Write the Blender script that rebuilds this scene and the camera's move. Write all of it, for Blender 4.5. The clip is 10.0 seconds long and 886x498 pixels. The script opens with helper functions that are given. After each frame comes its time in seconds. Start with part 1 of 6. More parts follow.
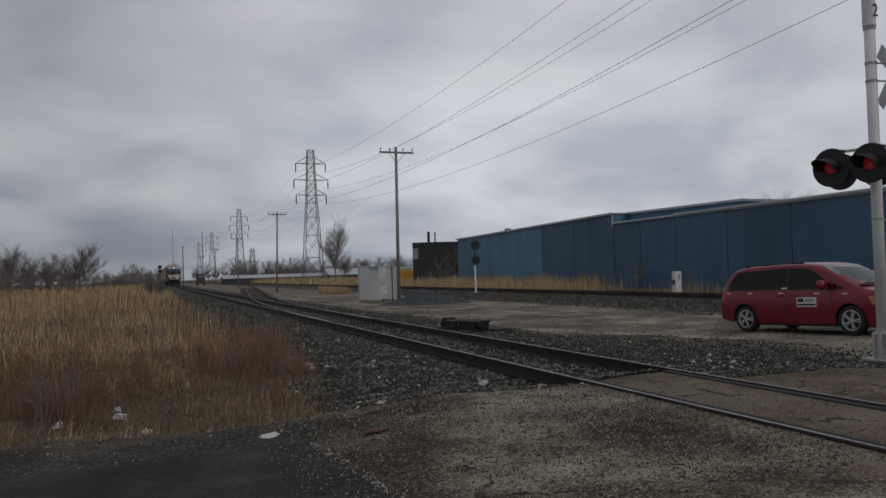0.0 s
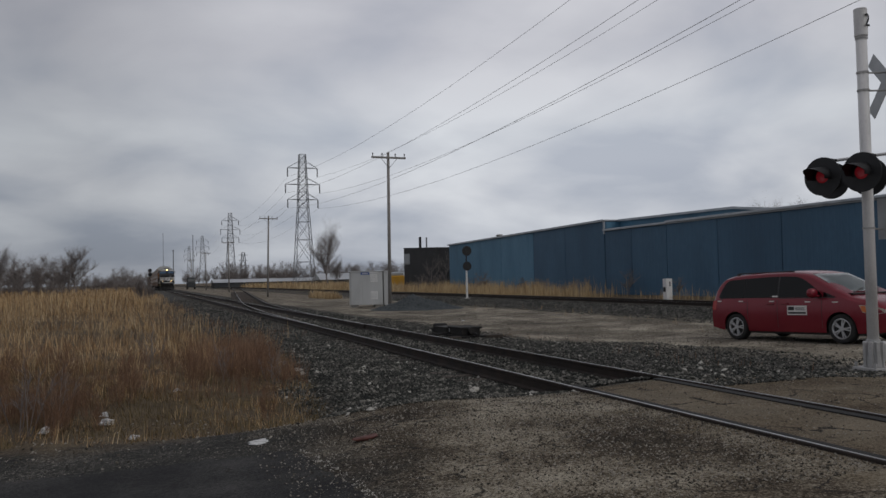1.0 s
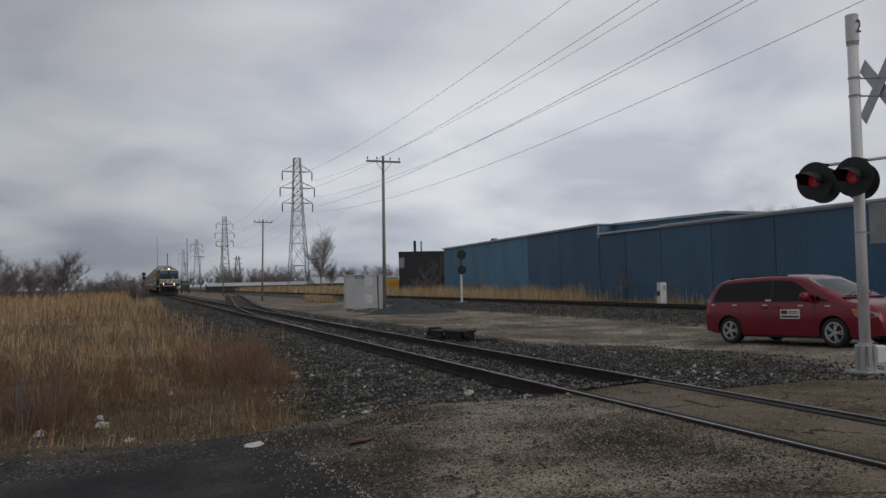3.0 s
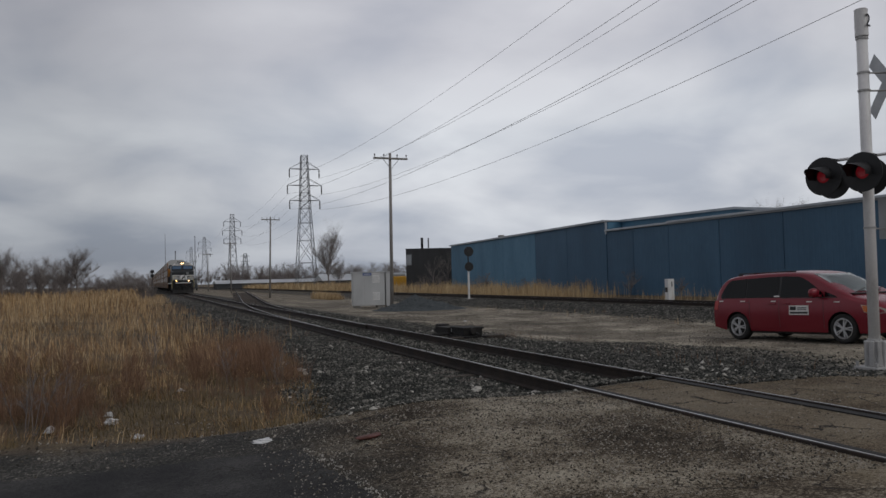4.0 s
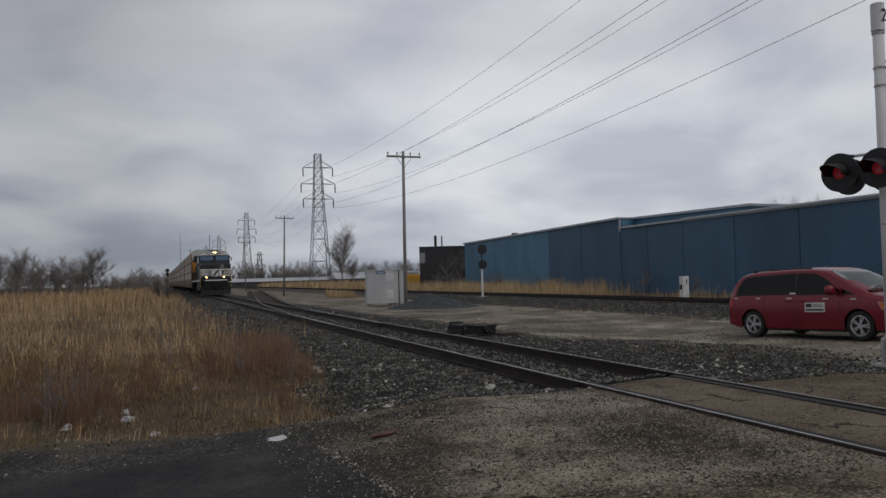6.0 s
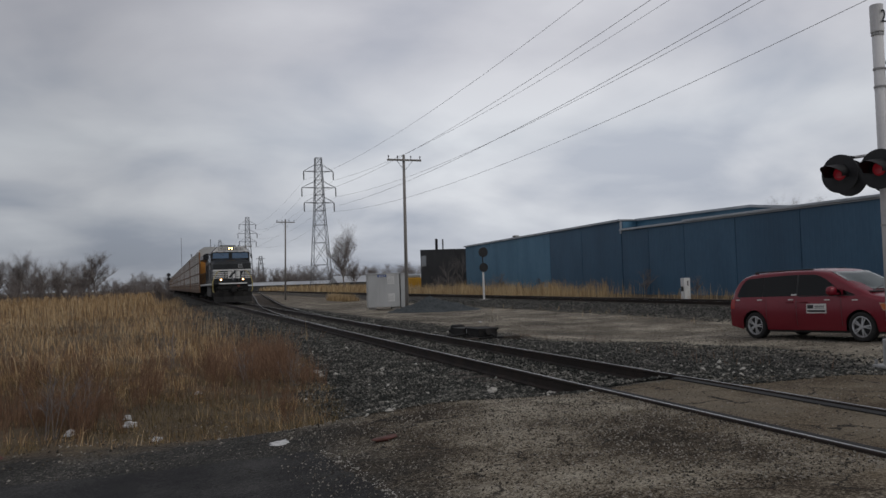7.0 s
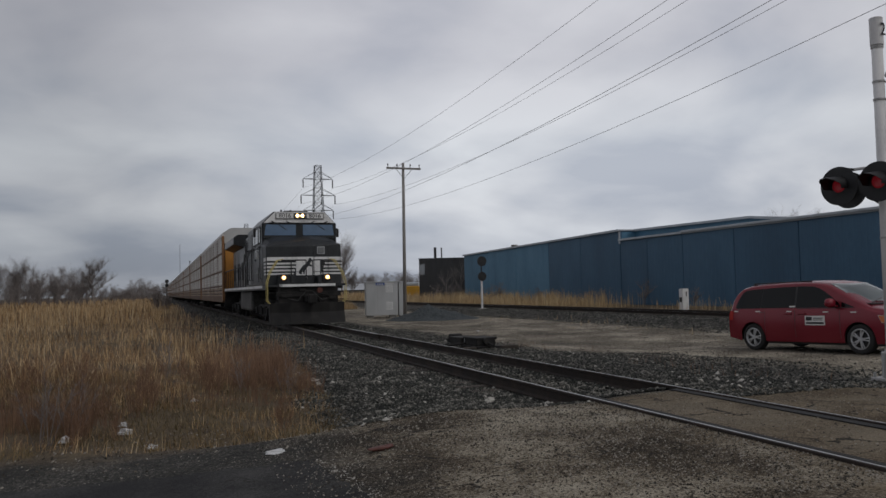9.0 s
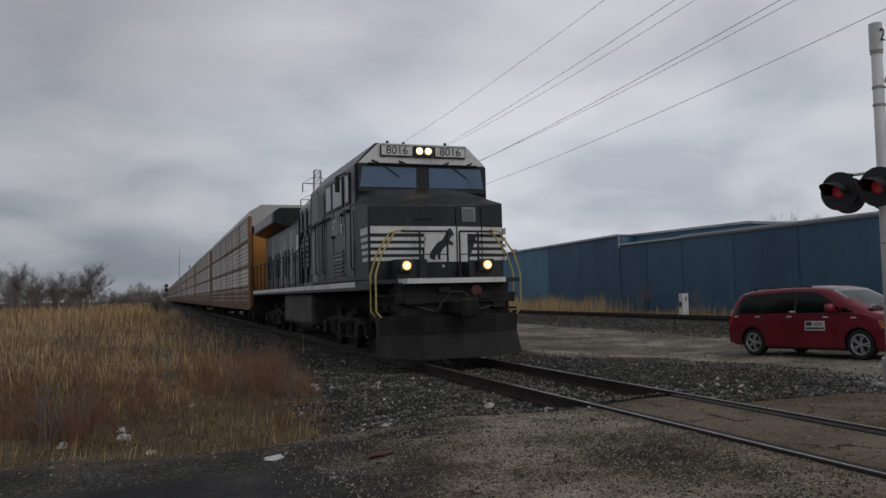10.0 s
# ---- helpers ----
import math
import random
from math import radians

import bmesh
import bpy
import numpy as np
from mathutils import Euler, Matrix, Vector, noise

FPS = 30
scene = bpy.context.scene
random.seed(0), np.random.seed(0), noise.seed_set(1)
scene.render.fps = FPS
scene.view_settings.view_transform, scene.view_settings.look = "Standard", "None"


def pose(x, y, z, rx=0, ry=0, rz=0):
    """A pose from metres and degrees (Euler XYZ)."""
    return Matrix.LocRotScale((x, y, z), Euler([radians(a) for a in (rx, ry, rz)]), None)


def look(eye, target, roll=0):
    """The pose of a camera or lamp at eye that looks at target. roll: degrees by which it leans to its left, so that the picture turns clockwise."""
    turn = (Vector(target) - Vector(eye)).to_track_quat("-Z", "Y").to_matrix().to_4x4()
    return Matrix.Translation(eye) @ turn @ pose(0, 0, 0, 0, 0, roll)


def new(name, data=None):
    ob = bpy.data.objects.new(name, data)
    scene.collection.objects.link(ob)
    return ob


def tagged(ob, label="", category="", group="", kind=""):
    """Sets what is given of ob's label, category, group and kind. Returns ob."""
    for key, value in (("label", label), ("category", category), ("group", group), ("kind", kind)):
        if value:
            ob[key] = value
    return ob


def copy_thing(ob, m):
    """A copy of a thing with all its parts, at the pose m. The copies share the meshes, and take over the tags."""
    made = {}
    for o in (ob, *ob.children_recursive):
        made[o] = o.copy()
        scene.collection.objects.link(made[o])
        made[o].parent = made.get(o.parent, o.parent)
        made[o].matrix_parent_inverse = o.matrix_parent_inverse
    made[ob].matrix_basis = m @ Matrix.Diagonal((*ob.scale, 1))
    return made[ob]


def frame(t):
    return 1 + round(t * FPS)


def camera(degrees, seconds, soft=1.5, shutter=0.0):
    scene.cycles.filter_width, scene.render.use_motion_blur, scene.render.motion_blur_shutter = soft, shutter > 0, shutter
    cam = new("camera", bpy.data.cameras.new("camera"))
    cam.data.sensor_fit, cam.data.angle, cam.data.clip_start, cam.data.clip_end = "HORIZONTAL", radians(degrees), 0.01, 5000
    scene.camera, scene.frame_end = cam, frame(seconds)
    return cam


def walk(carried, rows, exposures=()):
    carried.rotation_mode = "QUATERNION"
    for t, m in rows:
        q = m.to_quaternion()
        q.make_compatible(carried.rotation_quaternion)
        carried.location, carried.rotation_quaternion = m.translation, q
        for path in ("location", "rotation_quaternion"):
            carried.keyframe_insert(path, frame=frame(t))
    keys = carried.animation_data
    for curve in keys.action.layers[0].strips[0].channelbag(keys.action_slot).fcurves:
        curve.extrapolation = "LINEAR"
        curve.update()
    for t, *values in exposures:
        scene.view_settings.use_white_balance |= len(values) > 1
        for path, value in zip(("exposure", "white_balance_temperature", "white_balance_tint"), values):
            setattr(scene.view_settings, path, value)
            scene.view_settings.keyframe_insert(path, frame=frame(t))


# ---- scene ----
cam = camera(58.2, 10.0)
# Lens and path: a phone held in the hand beside a level crossing; the main track runs along +y.
walk(cam, [
    (0.0, pose(0.008, 0.001, 1.377, 91.654, 1.751, -20.154)),
    (0.5, pose(0.006, 0.009, 1.374, 92.023, 1.372, -20.507)),
    (1.0, pose(0.017, 0.045, 1.383, 92.034, 1.347, -20.784)),
    (1.5, pose(0.003, 0.003, 1.386, 91.917, 1.587, -21.032)),
    (2.0, pose(0.002, -0.002, 1.376, 92.256, 1.258, -20.897)),
    (2.5, pose(0.000, 0.000, 1.380, 92.370, 1.300, -21.300)),
    (4.0, pose(-0.005, 0.003, 1.374, 92.093, 1.429, -20.648)),
    (4.5, pose(-0.006, -0.013, 1.376, 92.418, 1.597, -20.490)),
    (5.0, pose(-0.006, -0.013, 1.377, 91.981, 1.444, -20.049)),
    (5.5, pose(-0.006, -0.008, 1.372, 91.903, 1.401, -19.775)),
    (7.0, pose(-0.009, -0.018, 1.382, 92.186, 1.912, -19.585)),
    (7.5, pose(-0.003, -0.017, 1.377, 92.039, 1.783, -19.517)),
    (8.0, pose(-0.003, -0.010, 1.383, 92.309, 1.821, -19.532)),
    (8.5, pose(-0.002, -0.003, 1.375, 92.393, 1.634, -19.686)),
    (9.0, pose(0.001, 0.002, 1.386, 92.803, 1.436, -19.700)),
    (9.5, pose(-0.004, 0.006, 1.391, 92.995, 1.377, -19.337)),
    (10.0, pose(0.008, 0.017, 1.394, 93.135, 1.396, -19.730)),
], [(0.0, -0.1), (2.0, 0.06), (8.0, 0.06), (10.0, 0.0)])

# ---- sky and light: heavy overcast ----
world = bpy.data.worlds.new("overcast_sky")
scene.world = world
world.use_nodes = True
wn, wl = world.node_tree.nodes, world.node_tree.links
wn.clear()


def wnode(kind):
    return wn.new(kind)


def wmath(op, a, b=None, clamp=False):
    n = wnode("ShaderNodeMath")
    n.operation, n.use_clamp = op, clamp
    for i, v in enumerate((a, b)):
        if v is None:
            continue
        if isinstance(v, (int, float)):
            n.inputs[i].default_value = v
        else:
            wl.new(v, n.inputs[i])
    return n.outputs[0]


def ramp_of(nodes, links, fac, stops):
    r = nodes.new("ShaderNodeValToRGB")
    el = r.color_ramp.elements
    while len(el) < len(stops):
        el.new(0.5)
    for e, (p, c) in zip(el, stops):
        e.position, e.color = p, (*c, 1)
    links.new(fac, r.inputs[0])
    return r.outputs[0]


SUN_ELEV, SUN_TURN = 38.0, 150.0
sky = wnode("ShaderNodeTexSky")
sky.sky_type, sky.sun_disc = "NISHITA", False
sky.sun_elevation, sky.sun_rotation = radians(SUN_ELEV), radians(SUN_TURN)
coord = wnode("ShaderNodeTexCoord")
sep = wnode("ShaderNodeSeparateXYZ")
wl.new(coord.outputs["Generated"], sep.inputs[0])
up = wmath("MAXIMUM", sep.outputs[2], 0.0)
den = wmath("ADD", up, 0.27)
flat = wnode("ShaderNodeCombineXYZ")
wl.new(wmath("DIVIDE", sep.outputs[0], den), flat.inputs[0])
wl.new(wmath("DIVIDE", sep.outputs[1], den), flat.inputs[1])
cloud = wnode("ShaderNodeTexNoise")
wl.new(flat.outputs[0], cloud.inputs["Vector"])
cloud.inputs["Scale"].default_value, cloud.inputs["Detail"].default_value = 1.75, 7.0
cloud.inputs["Roughness"].default_value, cloud.inputs["Distortion"].default_value = 0.46, 0.25
broad = wnode("ShaderNodeTexNoise")
wl.new(flat.outputs[0], broad.inputs["Vector"])
broad.inputs["Scale"].default_value, broad.inputs["Detail"].default_value = 0.21, 3.0
# height above the horizon, ruffled by the clouds
lift = wmath("ADD", up, wmath("MULTIPLY", wmath("SUBTRACT", cloud.outputs[0], 0.5), 0.10))
lift = wmath("ADD", lift, wmath("MULTIPLY", wmath("SUBTRACT", broad.outputs[0], 0.5), 0.12))
tone = ramp_of(wn, wl, lift, [(0.0, (0.345, 0.375, 0.435)), (0.04, (0.39, 0.415, 0.475)), (0.11, (0.52, 0.535, 0.575)),
                              (0.17, (0.51, 0.53, 0.57)), (0.27, (0.46, 0.465, 0.505)), (0.6, (0.42, 0.42, 0.46)), (1.0, (0.42, 0.42, 0.45))])
shade = ramp_of(wn, wl, cloud.outputs[0], [(0.34, (0.75, 0.775, 0.82)), (0.5, (1.0, 1.0, 1.0)), (0.64, (1.19, 1.185, 1.16))])
# the cloud is thinnest, and brightest, over the far end of the line
lobe = wnode("ShaderNodeVectorMath")
lobe.operation = "DOT_PRODUCT"
wl.new(coord.outputs["Generated"], lobe.inputs[0])
lobe.inputs[1].default_value = Vector((0.47, 0.84, 0.28)).normalized()
bright = wnode("ShaderNodeMapRange")
bright.interpolation_type = "SMOOTHSTEP"
wl.new(lobe.outputs["Value"], bright.inputs[0])
bright.inputs[1].default_value, bright.inputs[2].default_value = 0.82, 1.0
bright.inputs[3].default_value, bright.inputs[4].default_value = 0.76, 1.17
mul = wnode("ShaderNodeMix")
mul.data_type, mul.blend_type = "RGBA", "MULTIPLY"
mul.inputs[0].default_value = 1.0
wl.new(tone, mul.inputs[6]), wl.new(shade, mul.inputs[7])
bg_sky, bg_cloud, addsh = wnode("ShaderNodeBackground"), wnode("ShaderNodeBackground"), wnode("ShaderNodeMixShader")
wl.new(sky.outputs[0], bg_sky.inputs[0])
bg_sky.inputs[1].default_value = 0.1
wl.new(mul.outputs[2], bg_cloud.inputs[0])
wl.new(bright.outputs[0], bg_cloud.inputs[1])
addsh.inputs[0].default_value = 0.95
wl.new(bg_sky.outputs[0], addsh.inputs[1]), wl.new(bg_cloud.outputs[0], addsh.inputs[2])
wl.new(addsh.outputs[0], wnode("ShaderNodeOutputWorld").inputs[0])

sun = new("sun", bpy.data.lights.new("sun", "SUN"))
sun.data.energy, sun.data.angle, sun.data.color = 0.5, radians(30), (1.0, 0.96, 0.9)
az = radians(SUN_TURN)
sun_dir = Vector((math.sin(az) * math.cos(radians(SUN_ELEV)), math.cos(az) * math.cos(radians(SUN_ELEV)), math.sin(radians(SUN_ELEV))))
sun.matrix_world = look(sun_dir * 60, (0, 0, 0))


# ---- materials ----
def mat(name, colors, rough=0.7, metal=0.0, scale=6.0, bump=0.15, fine=60.0, per=0.0, stretch=(1, 1, 1), emit=None, spec=None, island=0.0):
    """Two scales of noise over a colour ramp, with relief; per: variation from object to object."""
    m = bpy.data.materials.new(name)
    m.use_nodes = True
    nd, lk = m.node_tree.nodes, m.node_tree.links
    b = nd["Principled BSDF"]
    b.inputs["Roughness"].default_value, b.inputs["Metallic"].default_value = rough, metal
    if spec is not None:
        b.inputs["Specular IOR Level"].default_value = spec
    tc, mp = nd.new("ShaderNodeTexCoord"), nd.new("ShaderNodeMapping")
    mp.inputs["Scale"].default_value = stretch
    lk.new(tc.outputs["Object"], mp.inputs[0])
    n1, n2 = nd.new("ShaderNodeTexNoise"), nd.new("ShaderNodeTexNoise")
    n1.inputs["Scale"].default_value, n1.inputs["Detail"].default_value = scale, 5
    n2.inputs["Scale"].default_value, n2.inputs["Detail"].default_value = fine, 3
    lk.new(mp.outputs[0], n1.inputs["Vector"]), lk.new(mp.outputs[0], n2.inputs["Vector"])
    mx = nd.new("ShaderNodeMath")
    mx.operation = "MULTIPLY_ADD"
    lk.new(n2.outputs[0], mx.inputs[0])
    mx.inputs[1].default_value = 0.45
    lk.new(n1.outputs[0], mx.inputs[2])
    fac = mx.outputs[0]
    for amount, kind, out in ((per, "ShaderNodeObjectInfo", "Random"), (island, "ShaderNodeNewGeometry", "Random Per Island")):
        if amount:
            oi, ad = nd.new(kind), nd.new("ShaderNodeMath")
            ad.operation = "MULTIPLY_ADD"
            lk.new(oi.outputs[out], ad.inputs[0])
            ad.inputs[1].default_value = amount
            lk.new(fac, ad.inputs[2])
            sb = nd.new("ShaderNodeMath")
            sb.operation = "SUBTRACT"
            lk.new(ad.outputs[0], sb.inputs[0])
            sb.inputs[1].default_value = amount / 2
            fac = sb.outputs[0]
    k = len(colors)
    stops = [(0.45 + 0.55 * i / max(k - 1, 1), c) for i, c in enumerate(colors)] if k > 1 else [(0, colors[0]), (1, colors[0])]
    col = ramp_of(nd, lk, fac, stops)
    lk.new(col, b.inputs["Base Color"])
    if bump:
        bp = nd.new("ShaderNodeBump")
        bp.inputs["Strength"].default_value, bp.inputs["Distance"].default_value = bump, 0.02
        lk.new(n2.outputs[0], bp.inputs["Height"]), lk.new(bp.outputs[0], b.inputs["Normal"])
    if emit:
        b.inputs["Emission Color"].default_value, b.inputs["Emission Strength"].default_value = (*emit[0], 1), emit[1]
    return m


def glassy(name, color, rough=0.05):
    return mat(name, [color, tuple(c * 1.3 for c in color)], rough, 0.0, 2, 0.0, spec=0.7)


RUST = mat("rusty_rail_steel", [(0.010, 0.0075, 0.006), (0.022, 0.015, 0.011), (0.042, 0.026, 0.018)], 0.8, 0.1, 3, 0.3)
RAILTOP = mat("worn_rail_head_highlight", [(0.22, 0.215, 0.21), (0.36, 0.355, 0.35), (0.5, 0.495, 0.49)], 0.3, 0.6, 2, 0.05, 25)
TIE = mat("creosoted_tie_wood", [(0.025, 0.02, 0.017), (0.06, 0.048, 0.038), (0.10, 0.08, 0.065)], 0.9, 0, 4, 0.5, per=0.5, stretch=(1, 6, 6))
STONE = mat("ballast_stone", [(0.016, 0.018, 0.016), (0.036, 0.038, 0.033), (0.062, 0.062, 0.053), (0.22, 0.21, 0.185)], 0.92, 0, 3, 0.3, island=0.66)
PALESTONE = mat("pale_stone", [(0.35, 0.33, 0.29), (0.55, 0.53, 0.48)], 0.9, 0, 8, 0.4)
STRAW = mat("dry_grass", [(0.11, 0.066, 0.036), (0.29, 0.17, 0.08), (0.47, 0.30, 0.142), (0.61, 0.425, 0.22), (0.68, 0.52, 0.31)], 0.9, 0, 0.22, 0.0, 2.0, island=0.62)
REED = mat("dry_reed", [(0.32, 0.22, 0.115), (0.48, 0.35, 0.19), (0.58, 0.45, 0.27)], 0.9, 0, 0.5, 0.0, 3.0, island=0.6)
WEED = mat("dry_weed_stem", [(0.125, 0.068, 0.042), (0.22, 0.125, 0.075), (0.31, 0.195, 0.12)], 0.9, 0, 0.5, 0.0, 3.0, island=0.5)
GREEN = mat("low_green_grass", [(0.08, 0.06, 0.026), (0.17, 0.125, 0.055), (0.28, 0.195, 0.09)], 0.9, 0, 1.0, 0.0, 3.0, island=0.5)
# bark colour raised to carry the haze over the distant trees
BARK = mat("haze_paled_bark", [(0.14, 0.12, 0.112), (0.215, 0.19, 0.177), (0.29, 0.26, 0.245)], 0.95, 0, 1, 0.0, island=0.3)
POLEWOOD = mat("weathered_pole_wood", [(0.15, 0.14, 0.13), (0.26, 0.245, 0.23), (0.36, 0.34, 0.32)], 0.9, 0, 2, 0.4, stretch=(8, 8, 0.6))
GALV = mat("galvanised_lattice_steel", [(0.16, 0.17, 0.18), (0.27, 0.28, 0.29)], 0.6, 0.5, 0.6, 0.05)
INSUL = mat("dark_insulator", [(0.05, 0.045, 0.045), (0.10, 0.09, 0.085)], 0.4, 0, 4, 0)
WIRE = mat("weathered_conductor", [(0.3, 0.3, 0.305), (0.4, 0.4, 0.405)], 0.6, 0.2, 1, 0)
ALU = mat("aluminium_mast_paint", [(0.55, 0.54, 0.53), (0.72, 0.71, 0.70), (0.80, 0.79, 0.78)], 0.5, 0.0, 3, 0.1, stretch=(1, 1, 0.4))
ALUDARK = mat("cast_aluminium", [(0.33, 0.33, 0.325), (0.50, 0.49, 0.48)], 0.55, 0.15, 5, 0.25)
BLACKPAINT = mat("matt_black_paint", [(0.008, 0.008, 0.009), (0.02, 0.02, 0.022)], 0.55, 0, 6, 0.1)
REDLIT = mat("lit_red_lens", [(0.10, 0.008, 0.01), (0.16, 0.012, 0.015)], 0.25, 0, 9, 0.1, emit=((1.0, 0.05, 0.08), 0.05))
REDLENS = mat("unlit_red_lens", [(0.03, 0.004, 0.005), (0.05, 0.006, 0.008)], 0.3, 0, 9, 0.1)
CONCRETE = mat("grey_concrete", [(0.17, 0.16, 0.145), (0.29, 0.28, 0.26), (0.36, 0.35, 0.33)], 0.9, 0, 3, 0.35)
SIGNBACK = mat("bare_sign_back", [(0.30, 0.31, 0.32), (0.43, 0.44, 0.45)], 0.45, 0.5, 4, 0.05)
CABINET = mat("grey_cabinet_paint", [(0.36, 0.37, 0.37), (0.48, 0.49, 0.49), (0.54, 0.55, 0.55)], 0.5, 0.15, 1.2, 0.06, stretch=(1, 1, 0.3))
WHITE = mat("white_paint", [(0.55, 0.55, 0.54), (0.72, 0.72, 0.71), (0.8, 0.8, 0.79)], 0.55, 0, 2.0, 0.05)
SIGNBLUE = mat("blue_plate", [(0.03, 0.08, 0.28), (0.045, 0.11, 0.36)], 0.5, 0, 4, 0)
CLAD = mat("blue_metal_cladding", [(0.031, 0.083, 0.145), (0.038, 0.102, 0.174), (0.05, 0.126, 0.208)], 0.55, 0.0, 0.35, 0.03, 5.0, per=0.3, stretch=(1, 1, 0.3))
CLADPALE = mat("faded_blue_cladding", [(0.045, 0.135, 0.215), (0.075, 0.195, 0.30), (0.11, 0.25, 0.37)], 0.55, 0.0, 0.35, 0.03, 5.0, per=0.4, stretch=(1, 1, 0.3))
GUTTER = mat("pale_gutter_trim", [(0.34, 0.37, 0.40), (0.5, 0.53, 0.56)], 0.5, 0.2, 1, 0.05)
ROOF = mat("grey_sheet_roof", [(0.26, 0.28, 0.30), (0.4, 0.42, 0.44)], 0.6, 0.3, 0.5, 0.05)
SOOT = mat("black_corrugated_steel", [(0.012, 0.013, 0.015), (0.03, 0.03, 0.032)], 0.7, 0.1, 0.5, 0.1, 6, per=0.2)
VANRED = mat("dark_red_car_paint", [(0.15, 0.008, 0.018), (0.19, 0.010, 0.022), (0.21, 0.013, 0.026)], 0.26, 0.2, 0.8, 0.0, spec=0.6)
TYRE = mat("tyre_rubber", [(0.012, 0.012, 0.012), (0.026, 0.025, 0.024)], 0.85, 0, 12, 0.2)
ALLOY = mat("silver_alloy", [(0.45, 0.45, 0.46), (0.62, 0.62, 0.63)], 0.35, 0.7, 6, 0.02)
TINT = mat("tinted_car_glass", [(0.003, 0.0035, 0.0045), (0.006, 0.007, 0.008)], 0.08, 0, 2, 0.0, spec=0.22)
# pale base colour imitates the sky mirrored in the van's windscreen
WINDSHIELD = glassy("sky_paled_windscreen_glass", (0.19, 0.225, 0.225), 0.06)
LAMPGLASS = glassy("headlamp_glass", (0.42, 0.38, 0.33))
AMBER = mat("amber_lens", [(0.5, 0.12, 0.02), (0.6, 0.17, 0.03)], 0.3, 0, 5, 0)
TAIL = mat("red_tail_lens", [(0.30, 0.012, 0.012), (0.42, 0.02, 0.016)], 0.25, 0, 5, 0)
TAPE = mat("white_reflective_tape", [(0.62, 0.6, 0.58), (0.75, 0.73, 0.7)], 0.5, 0, 9, 0)
PLASTIC = mat("black_plastic", [(0.012, 0.012, 0.013), (0.03, 0.03, 0.03)], 0.6, 0, 6, 0.1)
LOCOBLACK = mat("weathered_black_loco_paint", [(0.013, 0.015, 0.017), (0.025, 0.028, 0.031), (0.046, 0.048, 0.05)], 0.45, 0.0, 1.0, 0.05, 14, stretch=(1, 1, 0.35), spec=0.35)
# paler streaks than the nose: dust, and highlights painted into the sides
LOCOSIDE = mat("dusty_highlit_black_loco_paint", [(0.008, 0.009, 0.011), (0.030, 0.034, 0.037), (0.075, 0.080, 0.083), (0.24, 0.245, 0.24)], 0.36, 0.0, 1.6, 0.06, 12, stretch=(1, 1, 0.3), per=0.8, spec=0.4)
LOCOWHITE = mat("weathered_white_loco_paint", [(0.48, 0.48, 0.47), (0.74, 0.74, 0.73), (0.84, 0.84, 0.83)], 0.5, 0, 1.5, 0.04, 14)
UNDER = mat("grimy_running_gear", [(0.004, 0.0038, 0.0035), (0.009, 0.0085, 0.008), (0.03, 0.027, 0.025)], 0.85, 0.0, 3, 0.3)
TANK = mat("dusty_tank_steel", [(0.012, 0.012, 0.012), (0.04, 0.039, 0.037), (0.11, 0.105, 0.10)], 0.6, 0.0, 1.4, 0.15, 9)
PLOW = mat("dusty_plow_steel", [(0.006, 0.0055, 0.005), (0.013, 0.012, 0.011), (0.034, 0.030, 0.027)], 0.8, 0.0, 2, 0.2)
YELLOWRAIL = mat("yellow_handrail_paint", [(0.42, 0.34, 0.11), (0.58, 0.48, 0.18)], 0.5, 0, 6, 0.05)
GREYRAIL = mat("grey_handrail_paint", [(0.25, 0.26, 0.27), (0.4, 0.41, 0.42)], 0.5, 0, 6, 0.05)
# blue-grey base colour paints in the sky reflected by the locomotive's windscreens
CABGLASS = glassy("sky_tinted_cab_glass", (0.075, 0.135, 0.225), 0.06)
SIDEGLASS = glassy("pale_side_window_glass", (0.13, 0.135, 0.135), 0.1)
BEAM = mat("lit_headlamp", [(0.9, 0.75, 0.5), (1.0, 0.85, 0.6)], 0.3, 0, 5, 0, emit=((1.0, 0.66, 0.34), 1.6))
DITCH = mat("lit_ditch_lamp", [(0.9, 0.6, 0.3), (1.0, 0.7, 0.4)], 0.3, 0, 5, 0, emit=((1.0, 0.52, 0.18), 1.1))
BULB = mat("lamp_filament_glow", [(0.9, 0.8, 0.6), (1.0, 0.9, 0.7)], 0.3, 0, 5, 0, emit=((1.0, 0.58, 0.2), 16.0))
RACK = mat("galvanised_rack_panel", [(0.42, 0.395, 0.36), (0.63, 0.615, 0.585), (0.76, 0.75, 0.73)], 0.55, 0.25, 0.5, 0.05, 6, per=0.3, stretch=(1, 0.4, 0.5))
RACKSTAIN = mat("rust_stained_rack_sheet", [(0.16, 0.10, 0.065), (0.29, 0.21, 0.15), (0.42, 0.36, 0.30)], 0.65, 0.1, 0.8, 0.1, 5, stretch=(1, 0.6, 1.6))
RACKPOST = mat("brown_rack_post", [(0.13, 0.06, 0.025), (0.22, 0.105, 0.04), (0.29, 0.15, 0.065)], 0.7, 0, 1.5, 0.1, per=0.3)
RACKYELLOW = mat("faded_yellow_end_paint", [(0.36, 0.15, 0.025), (0.48, 0.21, 0.035), (0.55, 0.26, 0.055)], 0.6, 0, 0.8, 0.06)
RACKROOF = mat("pale_rack_roof", [(0.42, 0.42, 0.41), (0.58, 0.58, 0.57)], 0.6, 0.2, 0.7, 0.05, per=0.2)
